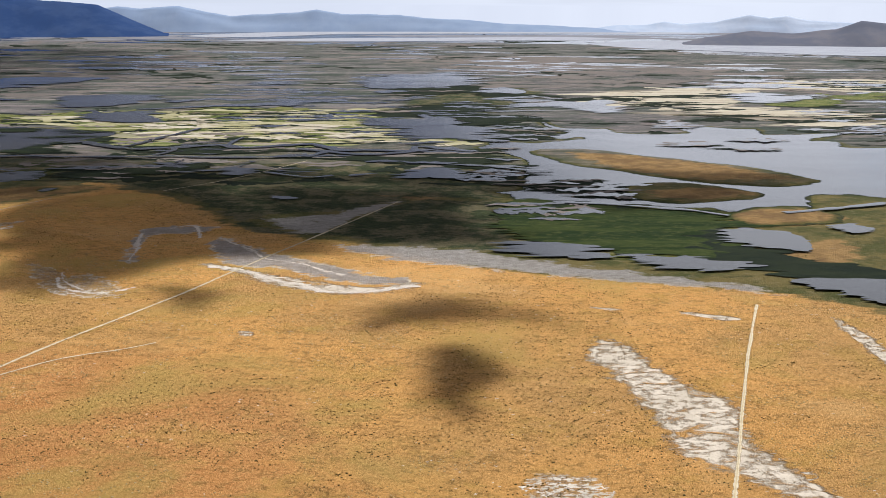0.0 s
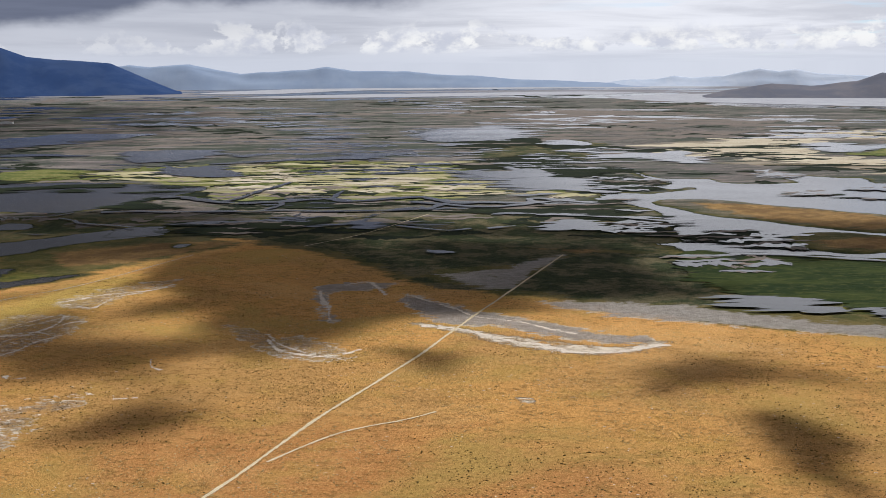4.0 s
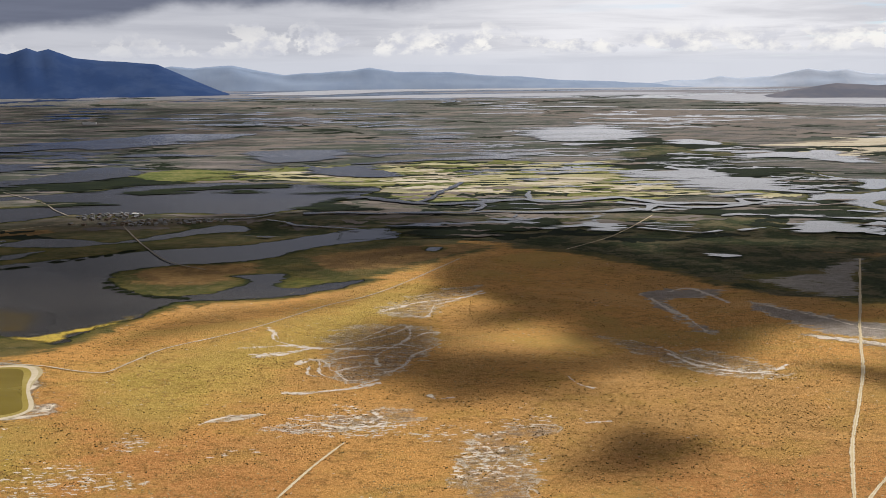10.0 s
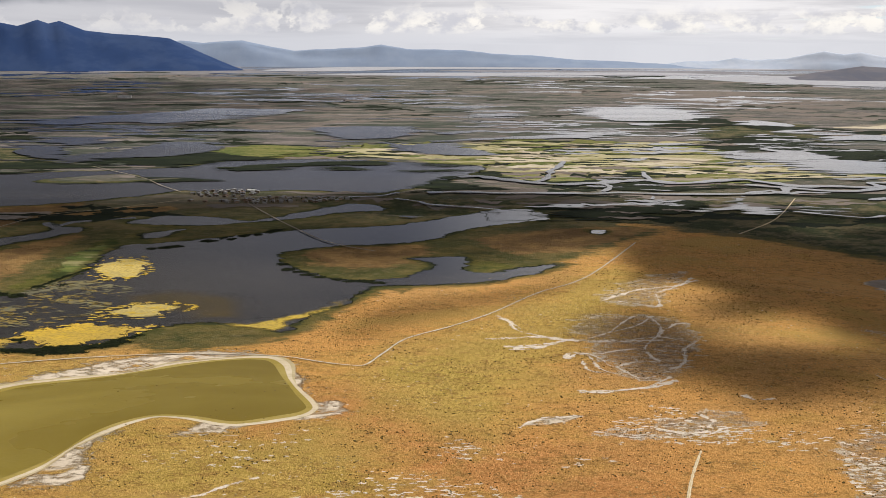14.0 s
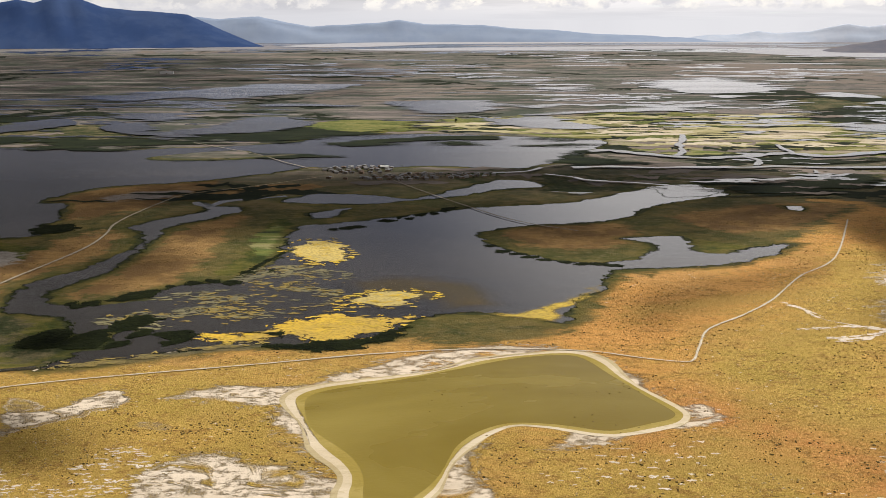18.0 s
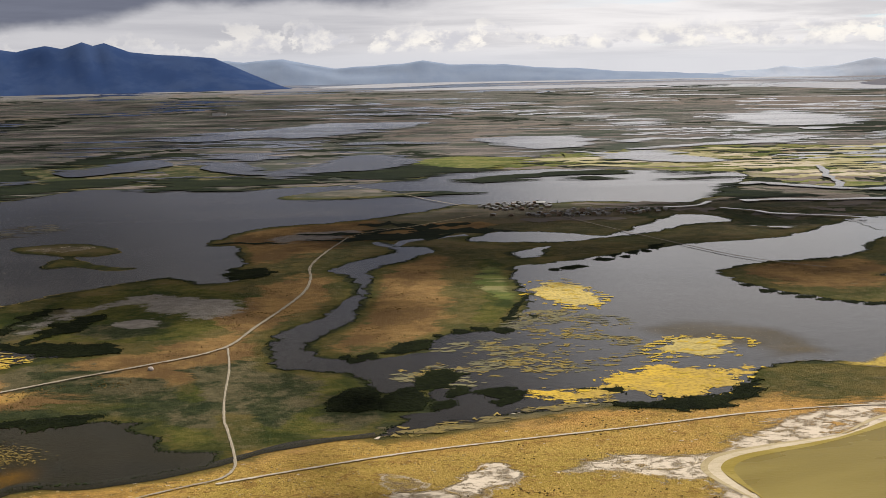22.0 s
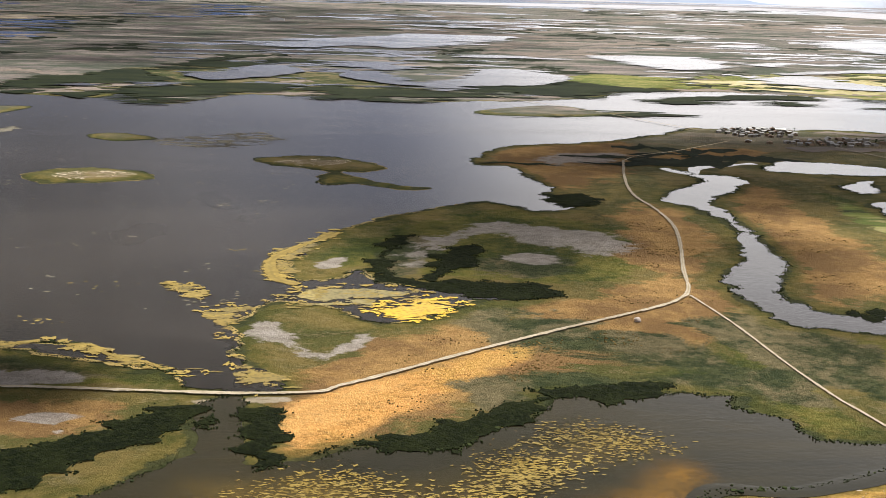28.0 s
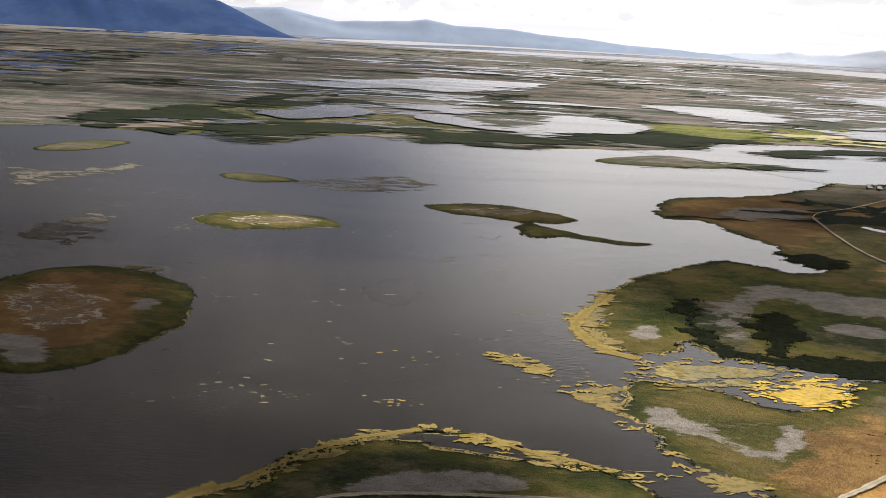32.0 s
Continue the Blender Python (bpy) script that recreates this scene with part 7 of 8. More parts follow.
# ---- drying rings round the olive pond ----
def shore_band(line, lo, hi, mat, z, seed, label):
    """A closed band outside a shore line, from lo to hi metres off it, of uneven width."""
    line = sum(np.roll(line, k, 0) for k in range(-3, 4)) / 7
    a = np.roll(line, -3, 0) - np.roll(line, 3, 0)
    turn = np.sign((line[:, 0] * np.roll(line[:, 1], -1) - np.roll(line[:, 0], -1) * line[:, 1]).sum())
    off = np.stack([a[:, 1], -a[:, 0]], 1) / (np.hypot(*a.T)[:, None] + 1e-9) * turn
    verts, fs, n = [], [], len(line)
    for k, (p, o) in enumerate(zip(line, off)):
        q = noise.noise(Vector((p[0] * 0.05, p[1] * 0.05, seed)))
        e = noise.noise(Vector((p[0] * 0.35, p[1] * 0.35, seed + 3)))
        q2 = noise.noise(Vector((p[0] * 0.03, p[1] * 0.03, seed + 7 + hi)))
        near, away = lo * (1 + 1.2 * q) + 0.1 * e, hi * (1 + 1.2 * q) + 0.15 * e + 1.2 * min(0.0, q2 * hi)
        away = max(near, away)
        verts += [(p[0] + o[0] * near, p[1] + o[1] * near, z), (p[0] + o[0] * away, p[1] + o[1] * away, z)]
        j = (k + 1) % n
        fs.append((2 * k, 2 * k + 1, 2 * j + 1, 2 * j))
    tagged(new("shore_band", mesh("shore_band", verts, upward(np.array(verts), fs), mat)), label, "shore", kind="structure")


shore_band(POND_SHORE, -0.5, 1.2, cover_material("pond_mud", (0.270, 0.205, 0.050), (0.320, 0.250, 0.080), (0.240, 0.185, 0.045)), 0.075, 3, "wet yellow-olive mud round the pond")
shore_band(POND_SHORE, 1.0, 2.6, cover_material("pond_salt", (0.500, 0.420, 0.300), (0.560, 0.480, 0.360), (0.420, 0.350, 0.230)), 0.070, 3, "pale salt ring left by the shrinking pond")
shore_band(POND_SHORE, 2.6, 3.5, cover_material("dry_pond_mud", (0.380, 0.310, 0.180), (0.440, 0.365, 0.230), (0.320, 0.255, 0.140)), 0.072, 3, "dry olive mud ring round the pond")

# ---- branching salt streaks on the plain ----
def salt_material():
    m, n = material("salt_streak")
    pos = n.add("ShaderNodeNewGeometry").outputs["Position"]
    across = n.add("ShaderNodeAttribute", attribute_name="across").outputs["Fac"]
    f, g = n.noise(n.vmul(pos, (0.6, 1.0, 1.0)), 0.35, 7.0, 0.75, 0.8), n.noise(pos, 1.5, 4.0, 0.7)
    p = surface(n, n.mix(n.ramp(g, 0.38, 0.58), (0.46, 0.385, 0.31), (0.64, 0.555, 0.47)), 0.95, g, 0.3, 0.1, 0.1)
    side = n.ramp(n.math("ADD", across, n.math("MULTIPLY", n.math("SUBTRACT", f, 0.5), 4.6)), 0.34, 0.46)
    out = [x for x in n.tree.nodes if x.type == "OUTPUT_MATERIAL"][0]
    t = n.add("ShaderNodeBsdfTransparent")
    n.put(out.inputs[0], n.add("ShaderNodeMixShader", {0: side, 1: p.outputs[0], 2: t.outputs[0]}).outputs[0])
    return m


SALT_STREAK = salt_material()
for i, (name, pts, *wide) in enumerate(SALT_LINES):
    me = ribbon("salt_streak", pts, SALT_STREAK, wide[0] if wide else 1.9, 0.03 + 0.005 * (i % 5), 1.3, 40 + i)
    tagged(new("salt_streak", me), "thin white streak of salt crust on dry soil", "salt crust", kind="stuff")

for i, (count, pts) in enumerate(SALT_SPECKS):
    strips("salt_specks", in_areas([pts], count * 2, 300 + i, 0.03), (0.4, 2.4), (0.2, 0.8), SALT_BED, "white flecks of salt crust scattered on dry soil", "salt crust", 0.03, 320 + i, "stuff", (), ())
strips("salt_specks", in_areas([ZONES[0][1]], 9000, 340, 0.02), (0.25, 1.0), (0.12, 0.4), SALT_BED, "tiny pale flecks of bare soil between dry grass", "salt crust", 0.004, 341)

# ---- algae ----
for group, mat, label, z, ins in ((THIN, ALGAE_FILM, "thin yellowish algae film in broken flecks on the water", 0.135, 7.0), (SILT, SILT_SHEEN, "orange silt lying in shallow swamp water", 0.085, 7.0), ([("swamp_film", p) for p in FILMS], SWAMP_FILM, "dull olive algae film under shallow water", 0.13, 10.0), (VEIL, ALGAE_VEIL, "faint grey-green weed patches on open water", 0.125, 7.0), (ALGAE, ALGAE_MAT, "bright yellow algae mat floating along the shore", 0.15, 6.0)):
    for i, (name, pts) in enumerate(group):
        me, _ = sheet("algae_mat", pts, ALGAE_PALE_SHADED if "pale" in name else ALGAE_BROKEN if name == "algae_raft" else ALGAE_FILM if "broken" in name else ALGAE_BAY if name == "algae_bay" else mat, z + 0.003 * i, 1.8, 7.0, 200 + i, 1.5, 2.0, ins)
        tagged(new("algae_mat", me), label, "algae", "algae mats", kind="stuff")

for i, pts in enumerate(SWAMP_FLECKS):
    for k, (size, wide, mat) in enumerate((((0.25, 0.9), (0.12, 0.30), SWAMP_WEED), ((0.3, 1.3), (0.12, 0.35), ALGAE_DRY))):
        strips("algae_flecks", in_areas([pts], 14000 - 9000 * k, 150 + 2 * i + k, 0.05, 2.0), size, wide, mat, "golden algae flecks crowding the swamp water", "algae", 0.14 + 0.015 * k, 160 + 2 * i + k, "stuff", (), ())
for i, pts in enumerate(FLECK_FIELDS):
    for k, (count, size, wide, mat) in enumerate(((1600, (0.8, 5.0), (0.3, 1.4), WEED), (1100, (0.6, 3.5), (0.25, 1.0), ALGAE_DRY))):
        strips("algae_flecks", in_areas([pts], count, 50 + 2 * i + k, 0.045), size, wide, mat, "thin yellowish algae in broken flecks on the water", "algae", 0.14 + 0.02 * k, 60 + 2 * i + k, "stuff", (), ())
for i, (name, pts) in enumerate(ALGAE):
    if name not in ("algae_pale_isle", "algae_bay"):
        mid = np.array(pts).mean(0)
        grown = [tuple(mid + (np.array(p) - mid) * 1.18) for p in pts]
        strips("algae_flecks", in_areas([grown], 110, 80 + i), (0.6, 4.0), (0.3, 1.5), ALGAE_DRY if "pale" in name or "broken" in name else ALGAE_GOLD, "loose algae flecks round a floating mat", "algae", 0.19, 90 + i, "stuff", (), ())

for line, seed in SHORES:
    if seed == 50:
        continue
    a = np.roll(line, -1, 0) - line
    turn = np.sign((line[:, 0] * np.roll(line[:, 1], -1) - np.roll(line[:, 0], -1) * line[:, 1]).sum())
    out = np.stack([-a[:, 1], a[:, 0]], 1) / (np.hypot(*a.T)[:, None] + 1e-9) * turn * (-1 if seed >= 60 else 1)
    verts, fs, deep = [], [], []
    for k, (p, o) in enumerate(zip(line, out)):
        w = 1.3 * max(0.0, 0.35 + 1.3 * noise.noise(Vector((p[0] * 0.022, p[1] * 0.022, 5.0))) + 0.5 * noise.noise(Vector((p[0] * 0.2, p[1] * 0.2, 6.0))))
        w *= 1.0 if p[0] < -585 and p[1] < 640 else 0.0
        verts += [(p[0] - o[0] * 0.6, p[1] - o[1] * 0.6, 0.12), (p[0] + o[0] * w * 0.5, p[1] + o[1] * w * 0.5, 0.12), (p[0] + o[0] * w, p[1] + o[1] * w, 0.12)]
        deep += [1.0, 0.9, 0.0]
        if k and w > 0.3 and np.hypot(*(line[k] - line[k - 1])) < 8:
            b = 3 * k
            fs += [(b - 3, b - 2, b + 1, b), (b - 2, b - 1, b + 2, b + 1)]
    if fs:
        me = mesh("algae_rim", verts, upward(np.array(verts), fs), ALGAE_RIM)
        me.attributes.new("inset", "FLOAT", "POINT").data.foreach_set("value", deep)
        tagged(new("algae_rim", me), "thin yellow-brown algae scum along the shore", "algae", kind="stuff")

ALGAE_BAND = road_material("algae_band", (0.175, 0.130, 0.040), (0.240, 0.178, 0.056), (0.150, 0.115, 0.042))
for i, (pts, wide) in enumerate((
        ([(-707.4, 383.3), (-705.8, 387.9), (-703.6, 392.7), (-700.6, 397.3), (-697.3, 399.9)], 4.0),
        ([(-700.5, 397), (-695.5, 401.1), (-691.6, 406.8), (-688.3, 411.5), (-684.5, 415), (-680.5, 418.7), (-675, 421.7), (-669.6, 424)], 1.7),
        ([(-663.7, 421.8), (-659, 421.9), (-654.7, 417.2), (-646.7, 413.7), (-642.8, 410.8)], 1.9),
        ([(-621.2, 520.1), (-630.2, 502.1), (-633.6, 488.5), (-632.3, 478.2), (-629.5, 471.3), (-624.4, 467.4)], 3.6))):
    tagged(new("algae_band", ribbon("algae_band", pts, ALGAE_BAND, wide, 0.16, 0.9, 70 + i)), "ochre-yellow band of algae washed up along the shore", "algae", kind="stuff")

# loose flecks of weed drifting in clusters on the open lake
def flecks(name, count, per, size, mat, label, seed, box):
    r = random.Random(seed)
    lake = curve(lake_list["big_lake"], True, 6.0)
    land = [curve(q, True, 6.0) for _, q in ISLES]
    verts, fs = [], []
    for _ in range(count):
        cx, cy = r.uniform(box[0], box[1]), r.uniform(box[2], box[3])
        wide = r.uniform(2, 16)
        for _ in range(r.randint(2, per)):
            x, y = cx + r.gauss(0, wide), cy + r.gauss(0, wide * 0.5)
            one, two_ = np.array([x]), np.array([y])
            if inside(one, two_, lake)[0] < 3 or max(inside(one, two_, q)[0] for q in land) > -3:
                continue
            a, k = r.uniform(0.3, 1.0) ** 2 * size, 9
            tilt, n = r.uniform(-0.5, 0.5), len(verts)
            for j in range(k):
                t, q = 2 * math.pi * j / k, r.uniform(0.5, 1.2)
                u, v = a * q * math.cos(t), a * 0.5 * q * math.sin(t)
                verts.append((x + u * math.cos(tilt) - v * math.sin(tilt), y + u * math.sin(tilt) + v * math.cos(tilt), 0.115))
            fs.append(tuple(range(n, n + k)))
    tagged(new(name, mesh(name, verts, fs, mat)), label, "algae", kind="stuff")


flecks("algae_flecks", 55, 26, 0.9, clump_material("grey_weed", (0.085, 0.078, 0.056), (0.17, 0.155, 0.115)), "grey-green flecks of weed drifting on open water", 11, (-860, -620, 430, 760))
flecks("algae_flecks", 10, 16, 0.8, clump_material("yellow_weed", (0.13, 0.105, 0.045), (0.24, 0.18, 0.06)), "yellowish flecks of algae drifting on open water", 12, (-800, -640, 400, 560))

# ---- reeds ----
def tufts(name, spots, mat, seed, blades=7):
    """Clumps of stems as one mesh: spots are x, y, z, radius, height."""
    r = random.Random(seed)
    verts, fs = [], []
    for x, y, z, rad, h in spots:
        b = len(verts)
        k = blades
        for j in range(k):
            a = 2 * math.pi * (j + r.random() * 0.7) / k
            q = rad * r.uniform(0.65, 1.2)
            verts.append((x + q * math.cos(a), y + q * math.sin(a), z - 0.05))
            q *= r.uniform(0.55, 1.0)
            verts.append((x + q * math.cos(a + 0.3), y + q * math.sin(a + 0.3), z + h * r.uniform(0.55, 1.0)))
        verts.append((x + rad * r.uniform(-0.3, 0.3), y + rad * r.uniform(-0.3, 0.3), z + h * r.uniform(0.85, 1.15)))
        for j in range(k):
            n = (j + 1) % k
            fs.append((b + 2 * j, b + 2 * n, b + 2 * n + 1, b + 2 * j + 1))
            fs.append((b + 2 * j + 1, b + 2 * n + 1, b + 2 * k))
    return mesh(name, verts, fs, mat)


def canopy(name, line, mat, height, grid, seed):
    """A low uneven mass of stems: a rough top with a ragged, steep edge."""
    r = random.Random(seed)
    v, f = fill(line, grid)
    d = inside(v[:, 0], v[:, 1], line)
    n = len(v)
    top = [(x + r.uniform(-0.3, 0.3) * grid, y + r.uniform(-0.3, 0.3) * grid, 0.1 + height * (0.35 + 0.65 * min(1, q / 1.5)) * r.uniform(0.45, 1.25)) for (x, y), q in zip(v, d)]
    f = [list(q) for q in upward(v, f)]
    return mesh(name, top, f, mat, True)


rng = random.Random(3)
for x, y in CLUMP_SPOTS:
    a, b, turn = rng.uniform(1.6, 3.4), rng.uniform(1.4, 3.0), rng.uniform(0, 6)
    REEDS.append(("reed_clump", [(x + a * math.cos(turn + k * 0.9) * rng.uniform(0.7, 1.2), y + b * math.sin(turn + k * 0.9) * rng.uniform(0.7, 1.2)) for k in range(7)]))
for i, (name, pts) in enumerate(REEDS):
    if min(p[1] for p in pts) > 780:
        continue
    line = ragged(curve(pts, True, 0.8), 1.0 if name == "reed_clump" else 3.0, 5.0, 300 + i)
    lo, hi = line.min(0), line.max(0)
    gap = max(0.7, math.sqrt((hi[0] - lo[0]) * (hi[1] - lo[1]) / 5000))
    bed = tagged(new("reed_bed", canopy("reed_bed", line, REED_TOP, 0.28, gap, i)), "dense dark green reed bed in shallow water", "reeds", "reed beds", kind="stuff")
    spots = []
    for p in line:
        for _ in range(2):
            spots.append((p[0] + rng.gauss(0, 0.35), p[1] + rng.gauss(0, 0.35), 0.1, rng.uniform(0.10, 0.26), rng.uniform(0.1, 0.25)))
    tagged(new("reed_fringe", tufts("reed_fringe", spots, REED, i, 5)), "loose dark reed clumps round a reed bed", "reeds", kind="stuff")

for line, seed in SHORES:
    r = random.Random(seed)
    spots = []
    steps = np.hypot(*(np.roll(line, -1, 0) - line).T)
    for p, q, d in zip(line, np.roll(line, -1, 0), steps):
        x, y = p
        n = noise.noise(Vector((x * 0.05, y * 0.05, seed)))
        if n < -0.25 or y > 1000 or d > 12:
            continue
        for j in range(max(1, int(d / 0.26))):
            u = r.random()
            w = r.uniform(0.09, 0.19) * (1 + 1.0 * max(0, n)) * (2.4 if n > 0.1 and r.random() < 0.12 else 1.0)
            spots.append((x + (q[0] - x) * u + r.gauss(0, 0.3 + 0.5 * max(0, n)), y + (q[1] - y) * u + r.gauss(0, 0.3 + 0.5 * max(0, n)), 0.1, w, r.uniform(0.06, 0.16) * (1 + 1.0 * max(0, n))))
    if spots:
        tagged(new("shore_reeds", tufts("shore_reeds", spots, REED, seed, 5)), "dark broken fringe of reeds along the shore", "reeds", kind="stuff")

# ---- shrubs and pale grass tufts of the dry plain ----
rng = random.Random(5)
plain_line = curve(ZONES[0][1], True, 6.0)
count = 140000
qx = np.array([rng.uniform(-600, 190) for _ in range(count)])
qy = np.array([185 + 400 * rng.random() ** 1.3 for _ in range(count)])
s = inside(qx, qy, plain_line) > 2
for q in [curve(p, True, 8.0) for _, p in OLIVE]:
    s &= inside(qx, qy, q) < -6
w = zones(qx, qy)
s &= (w[7] < 0.35) & (w[6] < 0.35)
dark, light = [], []
for x, y in zip(qx[s], qy[s]):
    a = noise.noise(Vector((x * 0.013, y * 0.013, 4.0))) + 0.6 * noise.noise(Vector((x * 0.07, y * 0.07, 8.0)))
    if a > 0.12 and rng.random() < 0.5:
        dark.append((x, y, 0.0, rng.uniform(0.10, 0.22) * (1 + 1.3 * rng.random() ** 3), rng.uniform(0.08, 0.22)))
    elif a < -0.1 and rng.random() < 0.45:
        light.append((x, y, 0.0, rng.uniform(0.12, 0.34), rng.uniform(0.08, 0.20)))
for kind, pts in ZONES:
    if kind in ("tan", "red") and max(p[1] for p in pts) < 640:
        line = curve(pts, True, 5.0)
        lo, hi = line.min(0), line.max(0)
        for _ in range(int(min(900, (hi[0] - lo[0]) * (hi[1] - lo[1]) * 0.25))):
            x, y = rng.uniform(lo[0], hi[0]), rng.uniform(lo[1], hi[1])
            if noise.noise(Vector((x * 0.06, y * 0.09, 2.0))) > 0.18 and inside(np.array([x]), np.array([y]), line)[0] > 1:
                dark.insert(0, (x, y, 0.0, rng.uniform(0.12, 0.34), rng.uniform(0.1, 0.24)))
tagged(new("dry_shrubs", tufts("dry_shrubs", dark[:20000], SHRUB, 5, 5)), "small dark tufts scattered over the dry grass plain", "shrubs", kind="stuff")
tagged(new("straw_tufts", tufts("straw_tufts", light[:24000], STRAW, 6, 5)), "pale straw-coloured grass tufts on the dry plain", "grass", kind="stuff")

# ---- the village ----
def part(name, bm, mat, parent, label=""):
    me = bpy.data.meshes.new(name)
    bm.to_mesh(me)
    bm.free()
    me.materials.append(mat)
    ob = new(name, me)
    ob.parent = parent
    return tagged(ob, label)


def box(bm, x0, y0, z0, x1, y1, z1):
    v = [bm.verts.new(p) for p in ((x0, y0, z0), (x1, y0, z0), (x1, y1, z0), (x0, y1, z0), (x0, y0, z1), (x1, y0, z1), (x1, y1, z1), (x0, y1, z1))]
    for q in ((3, 2, 1, 0), (4, 5, 6, 7), (0, 1, 5, 4), (1, 2, 6, 5), (2, 3, 7, 6), (3, 0, 4, 7)):
        bm.faces.new([v[i] for i in q])
    return bm


def prism(bm, outline, y0, y1):
    """A solid with that outline in x and z, drawn from y0 to y1."""
    a = [bm.verts.new((x, y0, z)) for x, z in outline]
    b = [bm.verts.new((x, y1, z)) for x, z in outline]
    k = len(a)
    bm.faces.new(a), bm.faces.new(list(reversed(b)))
    for i in range(k):
        bm.faces.new((a[(i + 1) % k], a[i], b[i], b[(i + 1) % k]))
    return bm


ADOBE = plain("adobe", (0.26, 0.19, 0.13), 0.95, 0.3, 0.8)
PLASTER = plain("plaster", (0.27, 0.245, 0.215), 0.9, 0.25, 0.8)
TIN = plain("tin_roof", (0.17, 0.17, 0.175), 0.55, 0.25, 1.2, 0.5)
RUST = plain("rusty_roof", (0.15, 0.105, 0.08), 0.8, 0.3, 1.0)
WHITE = plain("white_sheet", (0.58, 0.58, 0.57), 0.5, 0.08, 0.6)
TIMBER = plain("timber", (0.11, 0.075, 0.045), 0.8, 0.3, 2.0)
PANE = plain("window_pane", (0.03, 0.035, 0.045), 0.15, 0.1, 1.0, 0.5)
BARK = plain("bark", (0.07, 0.05, 0.035), 0.95, 0.3, 3.0)
LEAF = clump_material("leaf", (0.012, 0.022, 0.010), (0.045, 0.062, 0.024))


def house(label, w, d, h, rise, wall_mat, roof_mat):
    top = tagged(new("house"), label, "house", "village houses")
    wall = prism(bmesh.new(), [(-w / 2, 0), (w / 2, 0), (w / 2, h), (0, h + rise), (-w / 2, h)], -d / 2, d / 2)
    part("wall", wall, wall_mat, top)
    e, t = 0.25, 0.09
    for s in (-1, 1):
        lean = rise / (w / 2)
        roof = prism(bmesh.new(), [(0, h + rise + 0.02), (s * (w / 2 + e), h - lean * e + 0.02), (s * (w / 2 + e), h - lean * e + 0.02 + t), (0, h + rise + 0.02 + t)], -d / 2 - e, d / 2 + e)
        bmesh.ops.recalc_face_normals(roof, faces=roof.faces)
        part("roof", roof, roof_mat, top)
    part("door", box(bmesh.new(), -0.4, -d / 2 - 0.05, 0, 0.4, -d / 2 + 0.02, 1.55), TIMBER, top)
    for x in (-w / 2 + 0.65, w / 2 - 0.65):
        win = part("window", box(bmesh.new(), x - 0.36, -d / 2 - 0.05, 0.75, x + 0.36, -d / 2 + 0.02, 1.35), TIMBER, top)
        part("pane", box(bmesh.new(), x - 0.28, -d / 2 - 0.065, 0.83, x + 0.28, -d / 2 - 0.052, 1.27), PANE, win)
    return top


def tree(label, height, seed):
    r = random.Random(seed)
    top = tagged(new("tree"), label, "tree", "village trees")
    bm = bmesh.new()
    bmesh.ops.create_cone(bm, cap_ends=True, segments=7, radius1=height * 0.05, radius2=height * 0.02, depth=height * 0.6, matrix=Matrix.Translation((0, 0, height * 0.3)))
    for j in range(4):
        a = j * 1.6 + r.random()
        m = Matrix.Translation((0, 0, height * (0.35 + 0.06 * j))) @ Matrix.Rotation(a, 4, "Z") @ Matrix.Rotation(0.8, 4, "Y") @ Matrix.Translation((0, 0, height * 0.14))
        bmesh.ops.create_cone(bm, cap_ends=True, segments=5, radius1=height * 0.022, radius2=height * 0.008, depth=height * 0.3, matrix=m)
    part("trunk", bm, BARK, top)
    vs, fs = [], []
    for _ in range(260):
        p = Vector((r.gauss(0, 1), r.gauss(0, 1), r.gauss(0, 1))).normalized() * (r.random() ** 0.4) * height * 0.33
        p = Vector((p.x, p.y, p.z * 1.1 + height * 0.66))
        q = Euler((r.uniform(0, 6), r.uniform(0, 6), r.uniform(0, 6))).to_matrix()
        s = height * r.uniform(0.05, 0.09)
        b = len(vs)
        for c in ((-1, -0.5, 0), (0.2, -0.7, 0.2), (1, 0.1, 0), (0.1, 0.8, -0.2)):
            vs.append(p + q @ (Vector(c) * s))
        fs += [(b, b + 1, b + 2), (b, b + 2, b + 3)]
    crown = new("crown", mesh("crown", vs, fs, LEAF))
    crown.parent = top
    return top


rng = random.Random(12)
HOUSES = [house("small adobe house with a grey tin gable roof", 3.2, 2.4, 1.7, 0.6, ADOBE, TIN),
          house("small adobe house with a rusty brown roof", 2.9, 2.3, 1.7, 0.5, ADOBE, RUST),
          house("small pale plastered house with a grey tin roof", 3.3, 2.4, 1.8, 0.6, PLASTER, TIN),
          house("low pale house with a weathered light roof", 2.8, 2.4, 1.7, 0.5, PLASTER, TIN)]
TREES = [tree("dark leafy tree beside the village houses", h, i) for i, h in enumerate((2.2, 2.7, 1.9))]
SMALL = Matrix.Diagonal((0.85, 0.85, 0.55, 1.0))
LOW = Matrix.Diagonal((0.65, 0.65, 0.42, 1.0))
used = []
